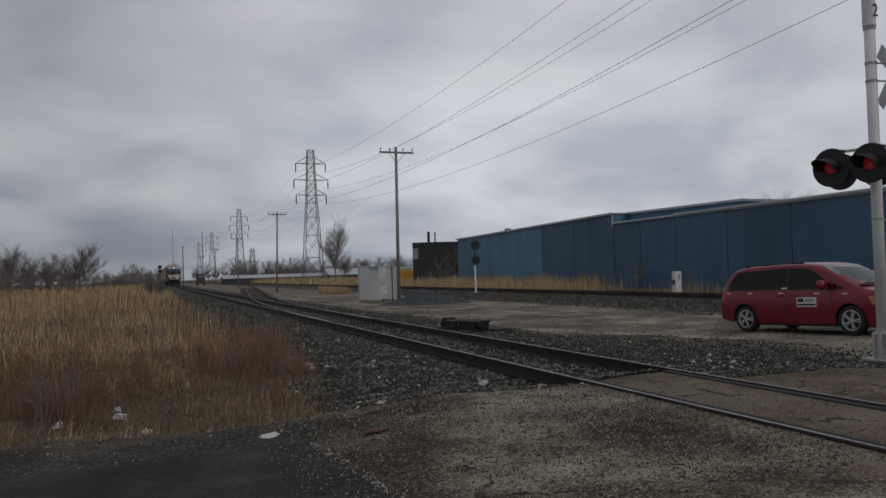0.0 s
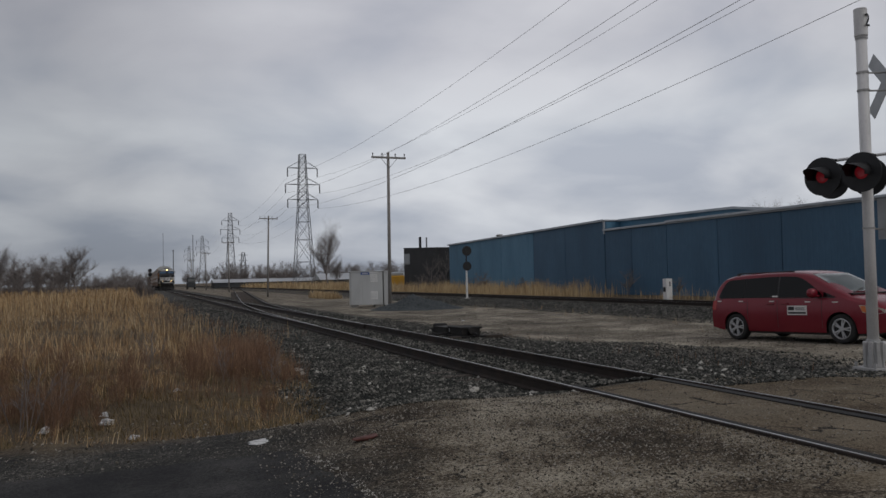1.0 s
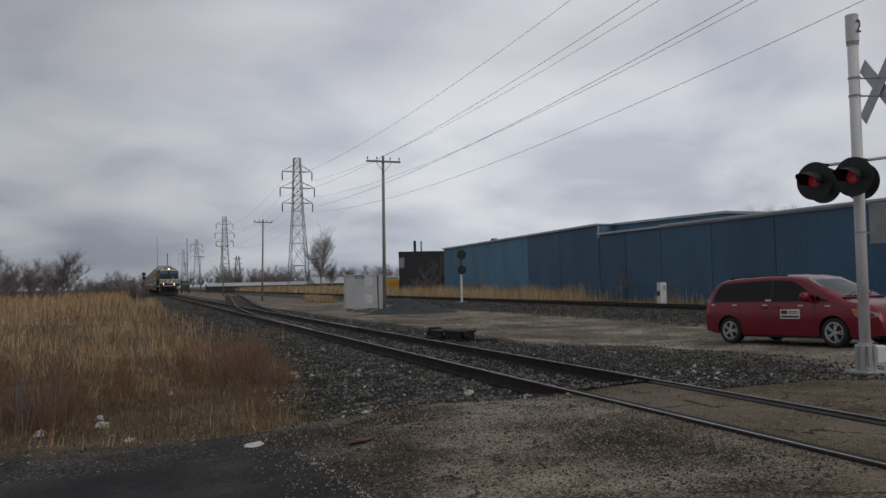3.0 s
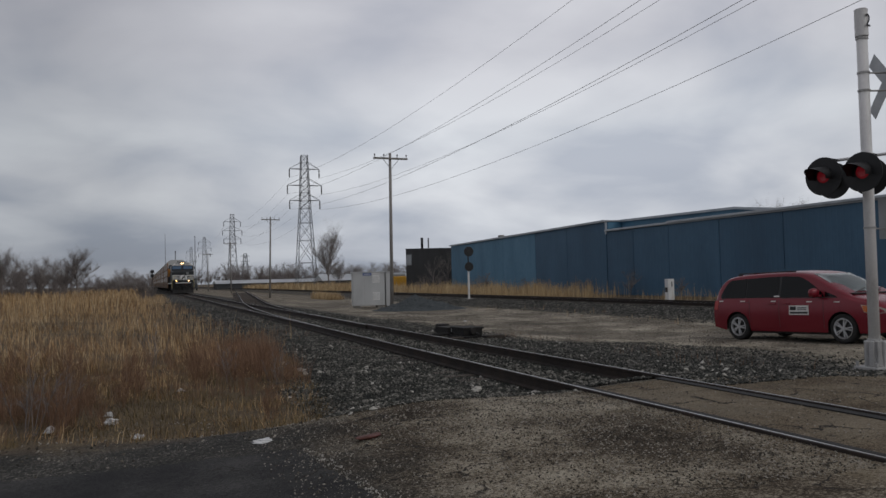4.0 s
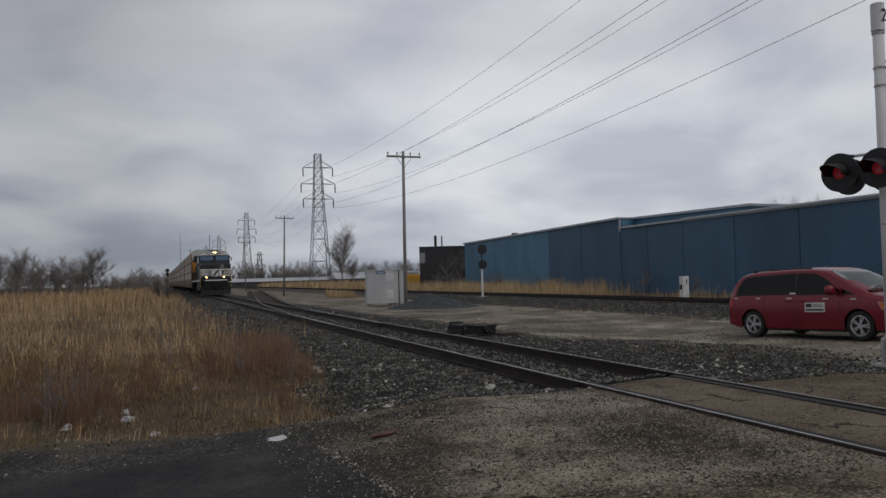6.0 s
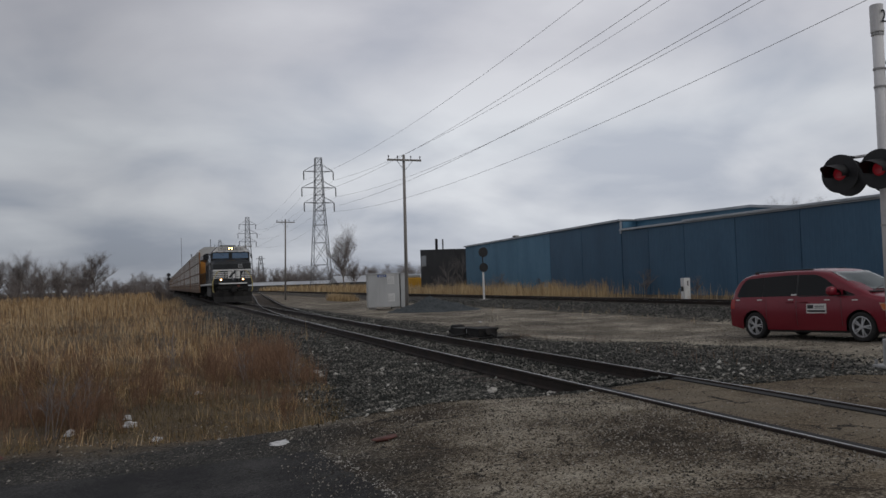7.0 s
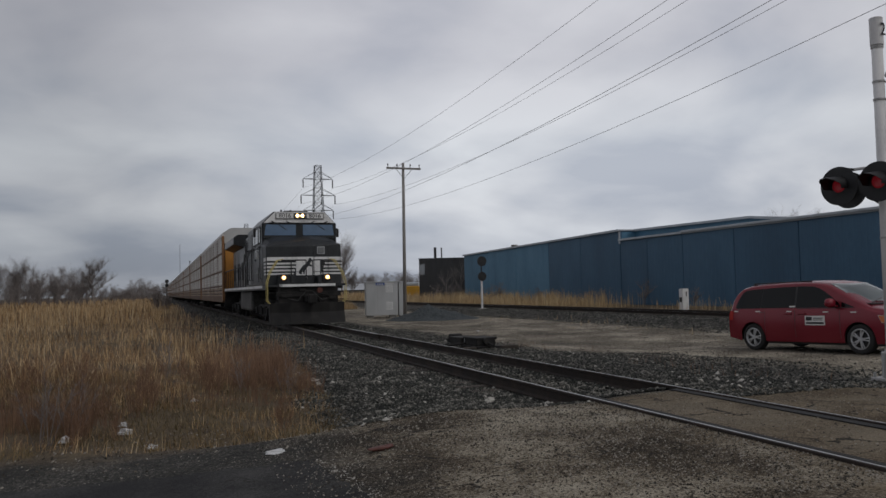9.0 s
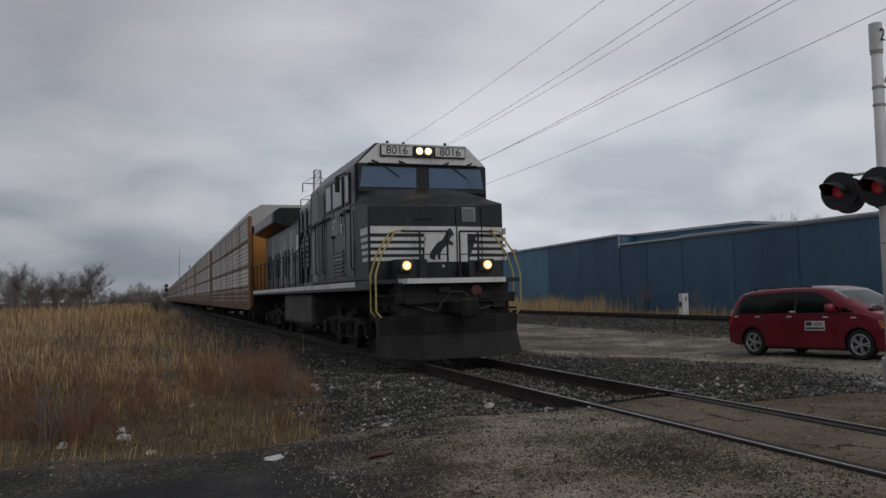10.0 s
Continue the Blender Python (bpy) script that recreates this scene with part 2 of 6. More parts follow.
BUSYELLOW = mat("yellow_vehicle_paint", [(0.52, 0.27, 0.02), (0.66, 0.36, 0.04)], 0.45, 0, 1, 0)
FARWHITE = mat("far_white_roof", [(0.34, 0.36, 0.38), (0.52, 0.54, 0.56)], 0.6, 0, 0.2, 0)
FARDARK = mat("far_dark_wall", [(0.04, 0.045, 0.05), (0.08, 0.085, 0.09)], 0.8, 0, 0.2, 0)
LITTER = mat("crumpled_white_litter", [(0.5, 0.5, 0.5), (0.75, 0.75, 0.75)], 0.6, 0, 9, 0.2)
REDWASTE = mat("dull_red_waste", [(0.07, 0.025, 0.018), (0.13, 0.04, 0.028)], 0.7, 0, 9, 0.2)
HEAP = mat("blue_grey_gravel", [(0.028, 0.034, 0.037), (0.055, 0.064, 0.068), (0.09, 0.10, 0.105)], 0.95, 0, 9, 0.9, 30)
GROOVE = mat("dark_groove_shade", [(0.010, 0.010, 0.010), (0.024, 0.023, 0.022)], 0.85, 0, 4, 0.3)
CRUMB = mat("gravel_crumb", [(0.035, 0.03, 0.024), (0.09, 0.078, 0.06), (0.18, 0.16, 0.13), (0.36, 0.33, 0.28)], 0.95, 0, 3, 0.2, island=0.9)
RACKSILL = mat("dark_brown_rack_sill", [(0.07, 0.04, 0.025), (0.12, 0.07, 0.042), (0.17, 0.11, 0.07)], 0.75, 0, 1.5, 0.1, per=0.3)


# ---- mesh helpers ----
def box(bm, x0, x1, y0, y1, z0, z1, bev=0.0, m=None):
    g = bmesh.ops.create_cube(bm, size=1.0)
    vs = g["verts"]
    for v in vs:
        v.co = Vector((x0 + (v.co.x + 0.5) * (x1 - x0), y0 + (v.co.y + 0.5) * (y1 - y0), z0 + (v.co.z + 0.5) * (z1 - z0)))
    if bev:
        es = list({e for v in vs for e in v.link_edges})
        r = bmesh.ops.bevel(bm, geom=es, offset=bev, segments=2, profile=0.5, affect="EDGES")
        vs = list({v for f in r["faces"] for v in f.verts} | {v for v in vs if v.is_valid})
    if m is not None:
        bmesh.ops.transform(bm, matrix=m, verts=[v for v in vs if v.is_valid])
    return bm


def rod(bm, a, b, r0, r1=None, n=8, caps=True):
    a, b = Vector(a), Vector(b)
    d = b - a
    if d.length < 1e-6:
        return bm
    q = d.to_track_quat("Z", "Y")
    r1 = r0 if r1 is None else r1
    rings = []
    for p, r in ((a, r0), (b, r1)):
        rings.append([bm.verts.new(p + q @ Vector((r * math.cos(2 * math.pi * i / n), r * math.sin(2 * math.pi * i / n), 0))) for i in range(n)])
    for i in range(n):
        bm.faces.new((rings[0][i], rings[0][(i + 1) % n], rings[1][(i + 1) % n], rings[1][i]))
    if caps:
        bm.faces.new(rings[0][::-1])
        bm.faces.new(rings[1])
    return bm


def bent(bm, pts, r, n=6):
    for a, b in zip(pts, pts[1:]):
        rod(bm, a, b, r, r, n)
    return bm


def prism(bm, outline, lo, hi, axis="x", bev=0.0):
    """Extrude a 2D outline along an axis."""
    def put(p, t):
        return {"x": (t, p[0], p[1]), "y": (p[0], t, p[1]), "z": (p[0], p[1], t)}[axis]
    a = [bm.verts.new(put(p, lo)) for p in outline]
    b = [bm.verts.new(put(p, hi)) for p in outline]
    fs = [bm.faces.new(a), bm.faces.new(b[::-1])]
    k = len(outline)
    for i in range(k):
        fs.append(bm.faces.new((a[i], b[i], b[(i + 1) % k], a[(i + 1) % k])))
    bmesh.ops.recalc_face_normals(bm, faces=fs)
    if bev:
        es = list({e for f in fs for e in f.edges})
        bmesh.ops.bevel(bm, geom=es, offset=bev, segments=2, profile=0.5, affect="EDGES")
    return bm


def mesh_of(name, bm, material, smooth=False):
    me = bpy.data.meshes.new(name)
    bm.to_mesh(me)
    bm.free()
    if smooth:
        me.shade_smooth()
    me.materials.append(material)
    return me


def part(name, bm, material, parent=None, label="", smooth=False):
    ob = new(name, mesh_of(name, bm, material, smooth))
    ob.parent = parent
    if label:
        ob["label"] = label
    return ob


def share(name, me, parent, m):
    ob = new(name, me)
    ob.parent = parent
    ob.matrix_basis = m
    return ob


def thing(name, label, category, group="", kind="", m=None):
    ob = new(name)
    ob.empty_display_size = 0.2
    if m is not None:
        ob.matrix_basis = m
    return tagged(ob, label, category, group, kind)


def raw(name, verts, faces, material, label, category, kind="stuff", smooth=False):
    me = bpy.data.meshes.new(name)
    me.from_pydata(verts, [], faces)
    me.materials.append(material)
    if smooth:
        me.shade_smooth()
    return tagged(new(name, me), label, category, "", kind)


B = bmesh.new
rng = np.random.default_rng(7)


# ---- ground ----
def sstep(a, b, t):
    t = np.clip((t - a) / (b - a), 0, 1)
    return t * t * (3 - 2 * t)


def gz(x, y):
    """Height of the ground: ballast beds, a dirt road between them and the crossing's ramp."""
    x, y = np.asarray(x, float), np.asarray(y, float)
    base = np.interp(x, [-200, 0, 2.0, 3.7, 8.0, 9.6, 13, 17, 19.5, 22.2, 25.8, 27.6, 60], [-0.45, -0.34, -0.36, -0.2, -0.2, -0.33, -0.42, -0.435, -0.37, -0.19, -0.19, -0.42, -0.45])
    ramp = np.interp(x, [-6, 0, 3.2, 8.3, 13], [-0.33, -0.22, -0.03, -0.03, -0.33])
    k = sstep(9.9, 8.5, y + 0.25 * np.sin(x * 1.7)) * sstep(22, 17, x)
    rough = 0.02 * np.sin(x * 2.3 + 1.3 * np.sin(y * 0.9)) * np.sin(y * 1.9 + x * 0.7) * (1 - k) + 0.008 * np.sin(x * 3.1 + y) * np.sin(y * 2.7)
    lane = 0.024 * np.clip(15.74 - y, -3.2, 3.2) * sstep(10.5, 12.5, x) * sstep(20, 18, x)
    base = base + lane * sstep(27, 20, y)
    wide = np.exp(-((np.abs(x) + np.abs(y)) / 150) ** 2)
    near_rail = (np.abs(x - 5.745) < 1.6) | (np.abs(x - 24.0) < 1.6)
    return base * (1 - k) + ramp * k + rough * wide * np.where(near_rail, 0.15, 1.0)


def build_ground():
    xs = np.concatenate([-np.geomspace(2500, 14, 34), np.arange(-13.5, 30, 0.3), np.geomspace(30.3, 2500, 36)])
    ys = np.concatenate([-np.geomspace(2500, 10, 22), np.arange(-9.5, 40, 0.3), np.geomspace(40.4, 3500, 60)])
    X, Y = np.meshgrid(xs, ys)
    Z = gz(X, Y)
    nx, ny = len(xs), len(ys)
    verts = np.stack([X.ravel(), Y.ravel(), Z.ravel()], 1).tolist()
    faces = [(j * nx + i, j * nx + i + 1, (j + 1) * nx + i + 1, (j + 1) * nx + i) for j in range(ny - 1) for i in range(nx - 1)]
    m = bpy.data.materials.new("ground_surface")
    m.use_nodes = True
    nd, lk = m.node_tree.nodes, m.node_tree.links
    b = nd["Principled BSDF"]
    b.inputs["Roughness"].default_value = 0.95
    b.inputs["Specular IOR Level"].default_value = 0.25
    geo, sx = nd.new("ShaderNodeNewGeometry"), nd.new("ShaderNodeSeparateXYZ")
    lk.new(geo.outputs["Position"], sx.inputs[0])

    def noi(scale, detail=5, rough=0.55):
        n = nd.new("ShaderNodeTexNoise")
        n.inputs["Scale"].default_value, n.inputs["Detail"].default_value, n.inputs["Roughness"].default_value = scale, detail, rough
        lk.new(geo.outputs["Position"], n.inputs["Vector"])
        return n.outputs[0]

    def ma(op, a, b2, c=None):
        n = nd.new("ShaderNodeMath")
        n.operation = op
        for i, v in enumerate((a, b2, c)):
            if isinstance(v, (int, float)):
                n.inputs[i].default_value = v
            elif v is not None:
                lk.new(v, n.inputs[i])
        return n.outputs[0]

    def band(v, lo, hi):
        n = nd.new("ShaderNodeMapRange")
        n.interpolation_type = "SMOOTHSTEP"
        lk.new(v, n.inputs[0])
        n.inputs[1].default_value, n.inputs[2].default_value = min(lo, hi), max(lo, hi)
        n.inputs[3].default_value, n.inputs[4].default_value = (0, 1) if lo < hi else (1, 0)
        return n.outputs[0]

    def mixc(f, a, c):
        n = nd.new("ShaderNodeMix")
        n.data_type = "RGBA"
        lk.new(f, n.inputs[0]), lk.new(a, n.inputs[6]), lk.new(c, n.inputs[7])
        return n.outputs[2]

    def cells(scale):
        n, s = nd.new("ShaderNodeTexVoronoi"), nd.new("ShaderNodeSeparateColor")
        n.inputs["Scale"].default_value = scale
        lk.new(geo.outputs["Position"], n.inputs["Vector"]), lk.new(n.outputs["Color"], s.inputs[0])
        return s.outputs[0]

    big, mid, fine, grit, speck = noi(0.25), noi(1.6), noi(9), noi(55, 3), noi(24, 2)
    pebble, chip = cells(52), cells(105)
    salt = ma("MULTIPLY_ADD", pebble, 0.5, ma("MULTIPLY", chip, 0.5))
    patch = noi(0.6, 7, 0.62)
    wob = ma("MULTIPLY", ma("SUBTRACT", mid, 0.5), 2.2)
    wobfine = ma("MULTIPLY", ma("SUBTRACT", fine, 0.5), 0.9)
    gx = ma("ADD", ma("ADD", sx.outputs[0], wob), wobfine)
    gy = ma("ADD", ma("ADD", sx.outputs[1], ma("MULTIPLY", wob, 0.5)), wobfine)
    mixn = ma("MULTIPLY_ADD", grit, 0.5, ma("MULTIPLY", mid, 0.5))
    soil = ramp_of(nd, lk, ma("MULTIPLY_ADD", salt, 0.25, ma("MULTIPLY", mixn, 0.75)), [(0.33, (0.05, 0.036, 0.023)), (0.5, (0.115, 0.085, 0.052)), (0.64, (0.21, 0.165, 0.105))])
    gravel = ramp_of(nd, lk, ma("MULTIPLY_ADD", salt, 0.6, ma("MULTIPLY", mid, 0.4)), [(0.30, (0.014, 0.014, 0.0125)), (0.52, (0.042, 0.040, 0.035)), (0.66, (0.085, 0.08, 0.07)), (0.76, (0.24, 0.225, 0.195))])
    dirt = ramp_of(nd, lk, ma("MULTIPLY_ADD", patch, 0.42, ma("MULTIPLY_ADD", big, 0.34, ma("MULTIPLY", salt, 0.24))), [(0.38, (0.075, 0.066, 0.054)), (0.455, (0.135, 0.115, 0.088)), (0.53, (0.215, 0.187, 0.142)), (0.585, (0.50, 0.45, 0.36))])
    pave_n = ma("ADD", ma("MULTIPLY_ADD", patch, 0.94, ma("MULTIPLY", salt, 0.26)), ma("MULTIPLY_ADD", band(gx, 1.9, 3.6), 0.098, -0.145))
    pave = ramp_of(nd, lk, pave_n, [(0.37, (0.027, 0.019, 0.011)), (0.45, (0.070, 0.052, 0.033)), (0.50, (0.13, 0.103, 0.071)), (0.55, (0.24, 0.205, 0.15)), (0.66, (0.44, 0.395, 0.31))])
    asphalt = ramp_of(nd, lk, ma("MULTIPLY_ADD", salt, 0.3, ma("MULTIPLY", mid, 0.7)), [(0.38, (0.022, 0.022, 0.023)), (0.55, (0.045, 0.044, 0.043)), (0.68, (0.08, 0.078, 0.074))])
    col = soil
    col = mixc(ma("MULTIPLY", band(gx, 1.6, 2.8), band(gx, 27.2, 26.4)), col, gravel)
    gx_road = ma("MULTIPLY_ADD", band(gy, 21.0, 13.0), -2.3, gx)
    col = mixc(ma("MULTIPLY", band(gx_road, 9.0, 10.2), band(gx, 19.8, 18.2)), col, dirt)
    far_soil = band(ma("MULTIPLY_ADD", mid, 20.0, sx.outputs[1]), 60.0, 110.0)
    weedy = ma("MULTIPLY", ma("MULTIPLY", far_soil, band(big, 0.42, 0.58)), ma("MULTIPLY", band(gx, 9.0, 11.0), 0.6))
    col = mixc(weedy, col, soil)
    road = ma("MULTIPLY", band(gy, 9.15, 8.75), band(gx, 0.2, 1.6))
    col = mixc(road, col, pave)
    between = ma("MULTIPLY", ma("MULTIPLY", band(gx, 4.3, 5.2), road), 0.75)
    col = mixc(between, col, soil)
    verge = ma("MULTIPLY", band(gy, 9.3, 8.3), band(gx, 2.4, 0.9))
    col = mixc(verge, col, gravel)
    slip = ma("MULTIPLY_ADD", ma("SUBTRACT", sx.outputs[1], 7.3), 0.10, ma("MULTIPLY_ADD", ma("SUBTRACT", fine, 0.5), 0.22, sx.outputs[0]))
    slip_y = ma("MULTIPLY_ADD", sx.outputs[0], 0.12, ma("MULTIPLY_ADD", ma("SUBTRACT", fine, 0.5), 0.35, sx.outputs[1]))
    col = mixc(ma("MULTIPLY", band(slip, 1.31, 1.29), band(slip_y, 7.55, 7.49)), col, asphalt)
    # cracks in the worn pavement
    vor, push, warp = nd.new("ShaderNodeTexVoronoi"), nd.new("ShaderNodeVectorMath"), nd.new("ShaderNodeTexNoise")
    warp.inputs["Scale"].default_value, warp.inputs["Detail"].default_value = 2.2, 5
    lk.new(geo.outputs["Position"], warp.inputs["Vector"])
    push.operation = "MULTIPLY_ADD"
    lk.new(warp.outputs["Color"], push.inputs[0])
    push.inputs[1].default_value = (0.9, 0.9, 0.0)
    lk.new(geo.outputs["Position"], push.inputs[2])
    vor.feature = "DISTANCE_TO_EDGE"
    vor.inputs["Scale"].default_value = 0.85
    lk.new(push.outputs[0], vor.inputs["Vector"])
    crack = ma("MULTIPLY", ma("MULTIPLY", band(vor.outputs["Distance"], 0.016, 0.004), band(mid, 0.44, 0.54)), road)
    dark = nd.new("ShaderNodeRGB")
    dark.outputs[0].default_value = (0.02, 0.017, 0.013, 1)
    col = mixc(crack, col, dark.outputs[0])
    lk.new(col, b.inputs["Base Color"])
    bp = nd.new("ShaderNodeBump")
    bp.inputs["Strength"].default_value, bp.inputs["Distance"].default_value = 0.8, 0.03
    lk.new(ma("MULTIPLY_ADD", salt, 0.5, ma("MULTIPLY", grit, 0.6)), bp.inputs["Height"]), lk.new(bp.outputs[0], b.inputs["Normal"])
    raw("ground", verts, faces, m, "trackside ground of soil, gravel, dirt road and worn crossing pavement", "ground", "structure", True)


build_ground()


# ---- tracks ----
RAIL = [(-0.07, -0.17), (0.07, -0.17), (0.07, -0.158), (0.012, -0.135), (0.012, -0.045), (0.036, -0.03), (0.036, -0.006), (0.028, 0.0), (0.012, 0.001), (-0.012, 0.001), (-0.028, 0.0), (-0.036, -0.006), (-0.036, -0.03), (-0.012, -0.045), (-0.012, -0.135), (-0.07, -0.158)]


def rail_along(name, path, parent):
    """A rail swept along plan points (x, y); a narrow pale strip on the head's top paints its wear and its highlight.
    """
    verts, faces, k = [], [], len(RAIL)
    for i, (x, y) in enumerate(path):
        a, c = path[max(i - 1, 0)], path[min(i + 1, len(path) - 1)]
        d = Vector((c[0] - a[0], c[1] - a[1])).normalized()
        for u, w in RAIL:
            verts.append((x + d.y * u, y - d.x * u, w))
    for i in range(len(path) - 1):
        for j in range(k):
            faces.append((i * k + j, i * k + (j + 1) % k, (i + 1) * k + (j + 1) % k, (i + 1) * k + j))
    faces += [tuple(range(k))[::-1], tuple(range((len(path) - 1) * k, len(path) * k))]
    me = bpy.data.meshes.new(name)
    me.from_pydata(verts, [], faces)
    me.materials.append(RUST), me.materials.append(RAILTOP)
    for p in me.polygons:
        if p.index < (len(path) - 1) * k and p.index % k == 8:
            p.material_index = 1
    ob = new(name, me)
    ob.parent = parent
    return ob


def tie_mesh():
    bm = B()
    box(bm, -1.3, 1.3, -0.115, 0.115, -0.36, -0.165, 0.012)
    return mesh_of("tie", bm, TIE)


TIE_ME = tie_mesh()
GAUGE = 0.7525
MAIN_X, SIDE_X = 5.745, 24.0


def straight(x, lo, hi):
    return [(x, lo), (x, 60), (x, hi)]


def div_x(y):
    """Centre line of the track that leaves the main line for the second one."""
    if y < 24:
        return MAIN_X
    if y < 60:
        return MAIN_X + 0.0014 * (y - 24) ** 2
    if y < 165:
        return MAIN_X + 1.814 + 0.1008 * (y - 60)
    s = (y - 165) / 70
    return MAIN_X + 12.398 + 0.1008 * 70 * (s - s * s / 2) if s < 1 else SIDE_X


def build_tracks():
    t = thing("railway_track", "rusty main railway track on dark wooden ties and ballast", "railway track", "", "structure")
    for s in (-1, 1):
        rail_along("rail", straight(MAIN_X + s * GAUGE, -60, 1400), t)
    for i in range(230):
        y = 9.6 + i * 0.56
        share("tie", TIE_ME, t, pose(MAIN_X, y, 0.01 * math.sin(i * 5.1) - 0.022, 0, 0, 1.2 * math.sin(i * 3.3)))
    # dark strips take the place of the shaded flangeway grooves inside the rails
    for x0 in (MAIN_X - GAUGE + 0.04, MAIN_X + GAUGE - 0.17):
        bm = B()
        box(bm, x0, x0 + 0.13, -30, 8.95, -0.1, -0.016, 0.006)
        part("flangeway_shade_strip", bm, GROOVE, t, "dark strip standing for the shaded flangeway groove along the rail")
    t2 = thing("railway_track", "second rusty railway track on a low ballast bank", "railway track", "", "structure")
    for s in (-1, 1):
        rail_along("rail", straight(SIDE_X + s * GAUGE, -60, 1400), t2)
    for i in range(170):
        share("tie", TIE_ME, t2, pose(SIDE_X, 14 + i * 0.56, 0.01 * math.sin(i * 4.1), 0, 0, 1.2 * math.sin(i * 2.3)))
    t3 = thing("railway_turnout", "diverging turnout track curving between two railway lines", "railway track", "", "structure")
    ys = [24 + 2.0 * i for i in range(106)]
    rail_along("switch_rail", [(div_x(y) - GAUGE + 0.05, y) for y in ys], t3)
    rail_along("switch_rail", [(div_x(y) + GAUGE - (0.05 if y < 30 else 0.0), y) for y in ys], t3)
    for i in range(150):
        y = 38 + i * 0.6
        share("tie", TIE_ME, t3, pose(div_x(y), y, -0.012, 0, 0, -math.degrees(math.atan(0.1)) * min(1, (y - 24) / 36)))


build_tracks()


def scatter_stones(name, n, xf, yf, smin, smax, material, label, sink=0.35):
    """Angular loose stones, each an uneven octahedron, lying on the ground."""
    y = yf(rng.random(n))
    x = xf(rng.random(n), y)
    z = gz(x, y)
    s = smin + (smax - smin) * rng.random(n) ** 2.2
    base = np.array([(1, 0, 0), (-1, 0, 0), (0, 1, 0), (0, -1, 0), (0, 0, 1), (0, 0, -1)], float)
    tri = np.array([(0, 2, 4), (2, 1, 4), (1, 3, 4), (3, 0, 4), (2, 0, 5), (1, 2, 5), (3, 1, 5), (0, 3, 5)])
    v = base[None] * (0.6 + 0.8 * rng.random((n, 6, 1))) + 0.35 * (rng.random((n, 6, 3)) - 0.5)
    ang = rng.random(n) * 6.283
    c, q = np.cos(ang)[:, None], np.sin(ang)[:, None]
    vx, vy = v[..., 0] * c - v[..., 1] * q, v[..., 0] * q + v[..., 1] * c
    tilt = (rng.random(n) - 0.5)[:, None] * 1.4
    vz = v[..., 2] * 0.75 * np.cos(tilt) + vx * np.sin(tilt)
    out = np.stack([vx * s[:, None] + x[:, None], vy * s[:, None] + y[:, None], vz * s[:, None] + (z + s * sink)[:, None]], -1)
    faces = (tri[None] + 6 * np.arange(n)[:, None, None]).reshape(-1, 3)
    return raw(name, out.reshape(-1, 3).tolist(), faces.tolist(), material, label, "ballast")


def blades(name, n, xf, yf, hmin, hmax, width, lean, material, label, category, cull=None, droop=0.35):
    """Single bent blades; each is a tapered strip of two pieces."""
    y = yf(rng.random(n))
    x = xf(rng.random(n), y)
    if cull is not None:
        k = cull(x, y)
        x, y = x[k], y[k]
        n = len(x)
    z = gz(x, y) - 0.02
    patch = 0.5 + 0.25 * np.sin(1.3 * x + 1.9 * np.sin(0.6 * y)) + 0.25 * np.sin(0.9 * y - 0.7 * x + 2.1 * np.sin(0.5 * x))
    h = (hmin + (hmax - hmin) * rng.random(n) ** 1.4) * (0.62 + 0.55 * patch)
    a = 2.2 * np.sin(0.7 * x + 0.4 * y) + rng.normal(0, 1.3, n)
    w = width * (0.6 + 0.8 * rng.random(n)) * (1 + np.hypot(x, y) / 60)
    d = np.stack([np.cos(a), np.sin(a)], -1)
    side = np.stack([-d[:, 1], d[:, 0]], -1)
    ln = lean * rng.random(n) * h
    p = np.stack([x, y], -1)
    mid, tip = p + d * (ln * 0.35)[:, None], p + d * ln[:, None]
    out = np.zeros((n, 5, 3))
    out[:, 0, :2], out[:, 1, :2] = p - side * w[:, None] / 2, p + side * w[:, None] / 2
    out[:, 2, :2], out[:, 3, :2] = mid + side * w[:, None] * 0.4, mid - side * w[:, None] * 0.4
    out[:, 4, :2] = tip
    out[:, 0:2, 2] = z[:, None]
    out[:, 2:4, 2] = (z + h * 0.55)[:, None]
    out[:, 4, 2] = z + h * (1 - droop * (ln / h) ** 2)
    i = 5 * np.arange(n)[:, None]
    faces = np.concatenate([i + np.array([[0, 1, 2]]), i + np.array([[0, 2, 3]]), i + np.array([[3, 2, 4]])])
    return raw(name, out.reshape(-1, 3).tolist(), faces.tolist(), material, label, category)


def clumped(x, y, f, cut):
    return np.sin(x * f + 1.7 * np.sin(y * f * 0.7)) * np.sin(y * f * 1.1 + x * 0.4) + 0.5 * np.sin(x * 2.7 * f + y * 1.9 * f) > cut


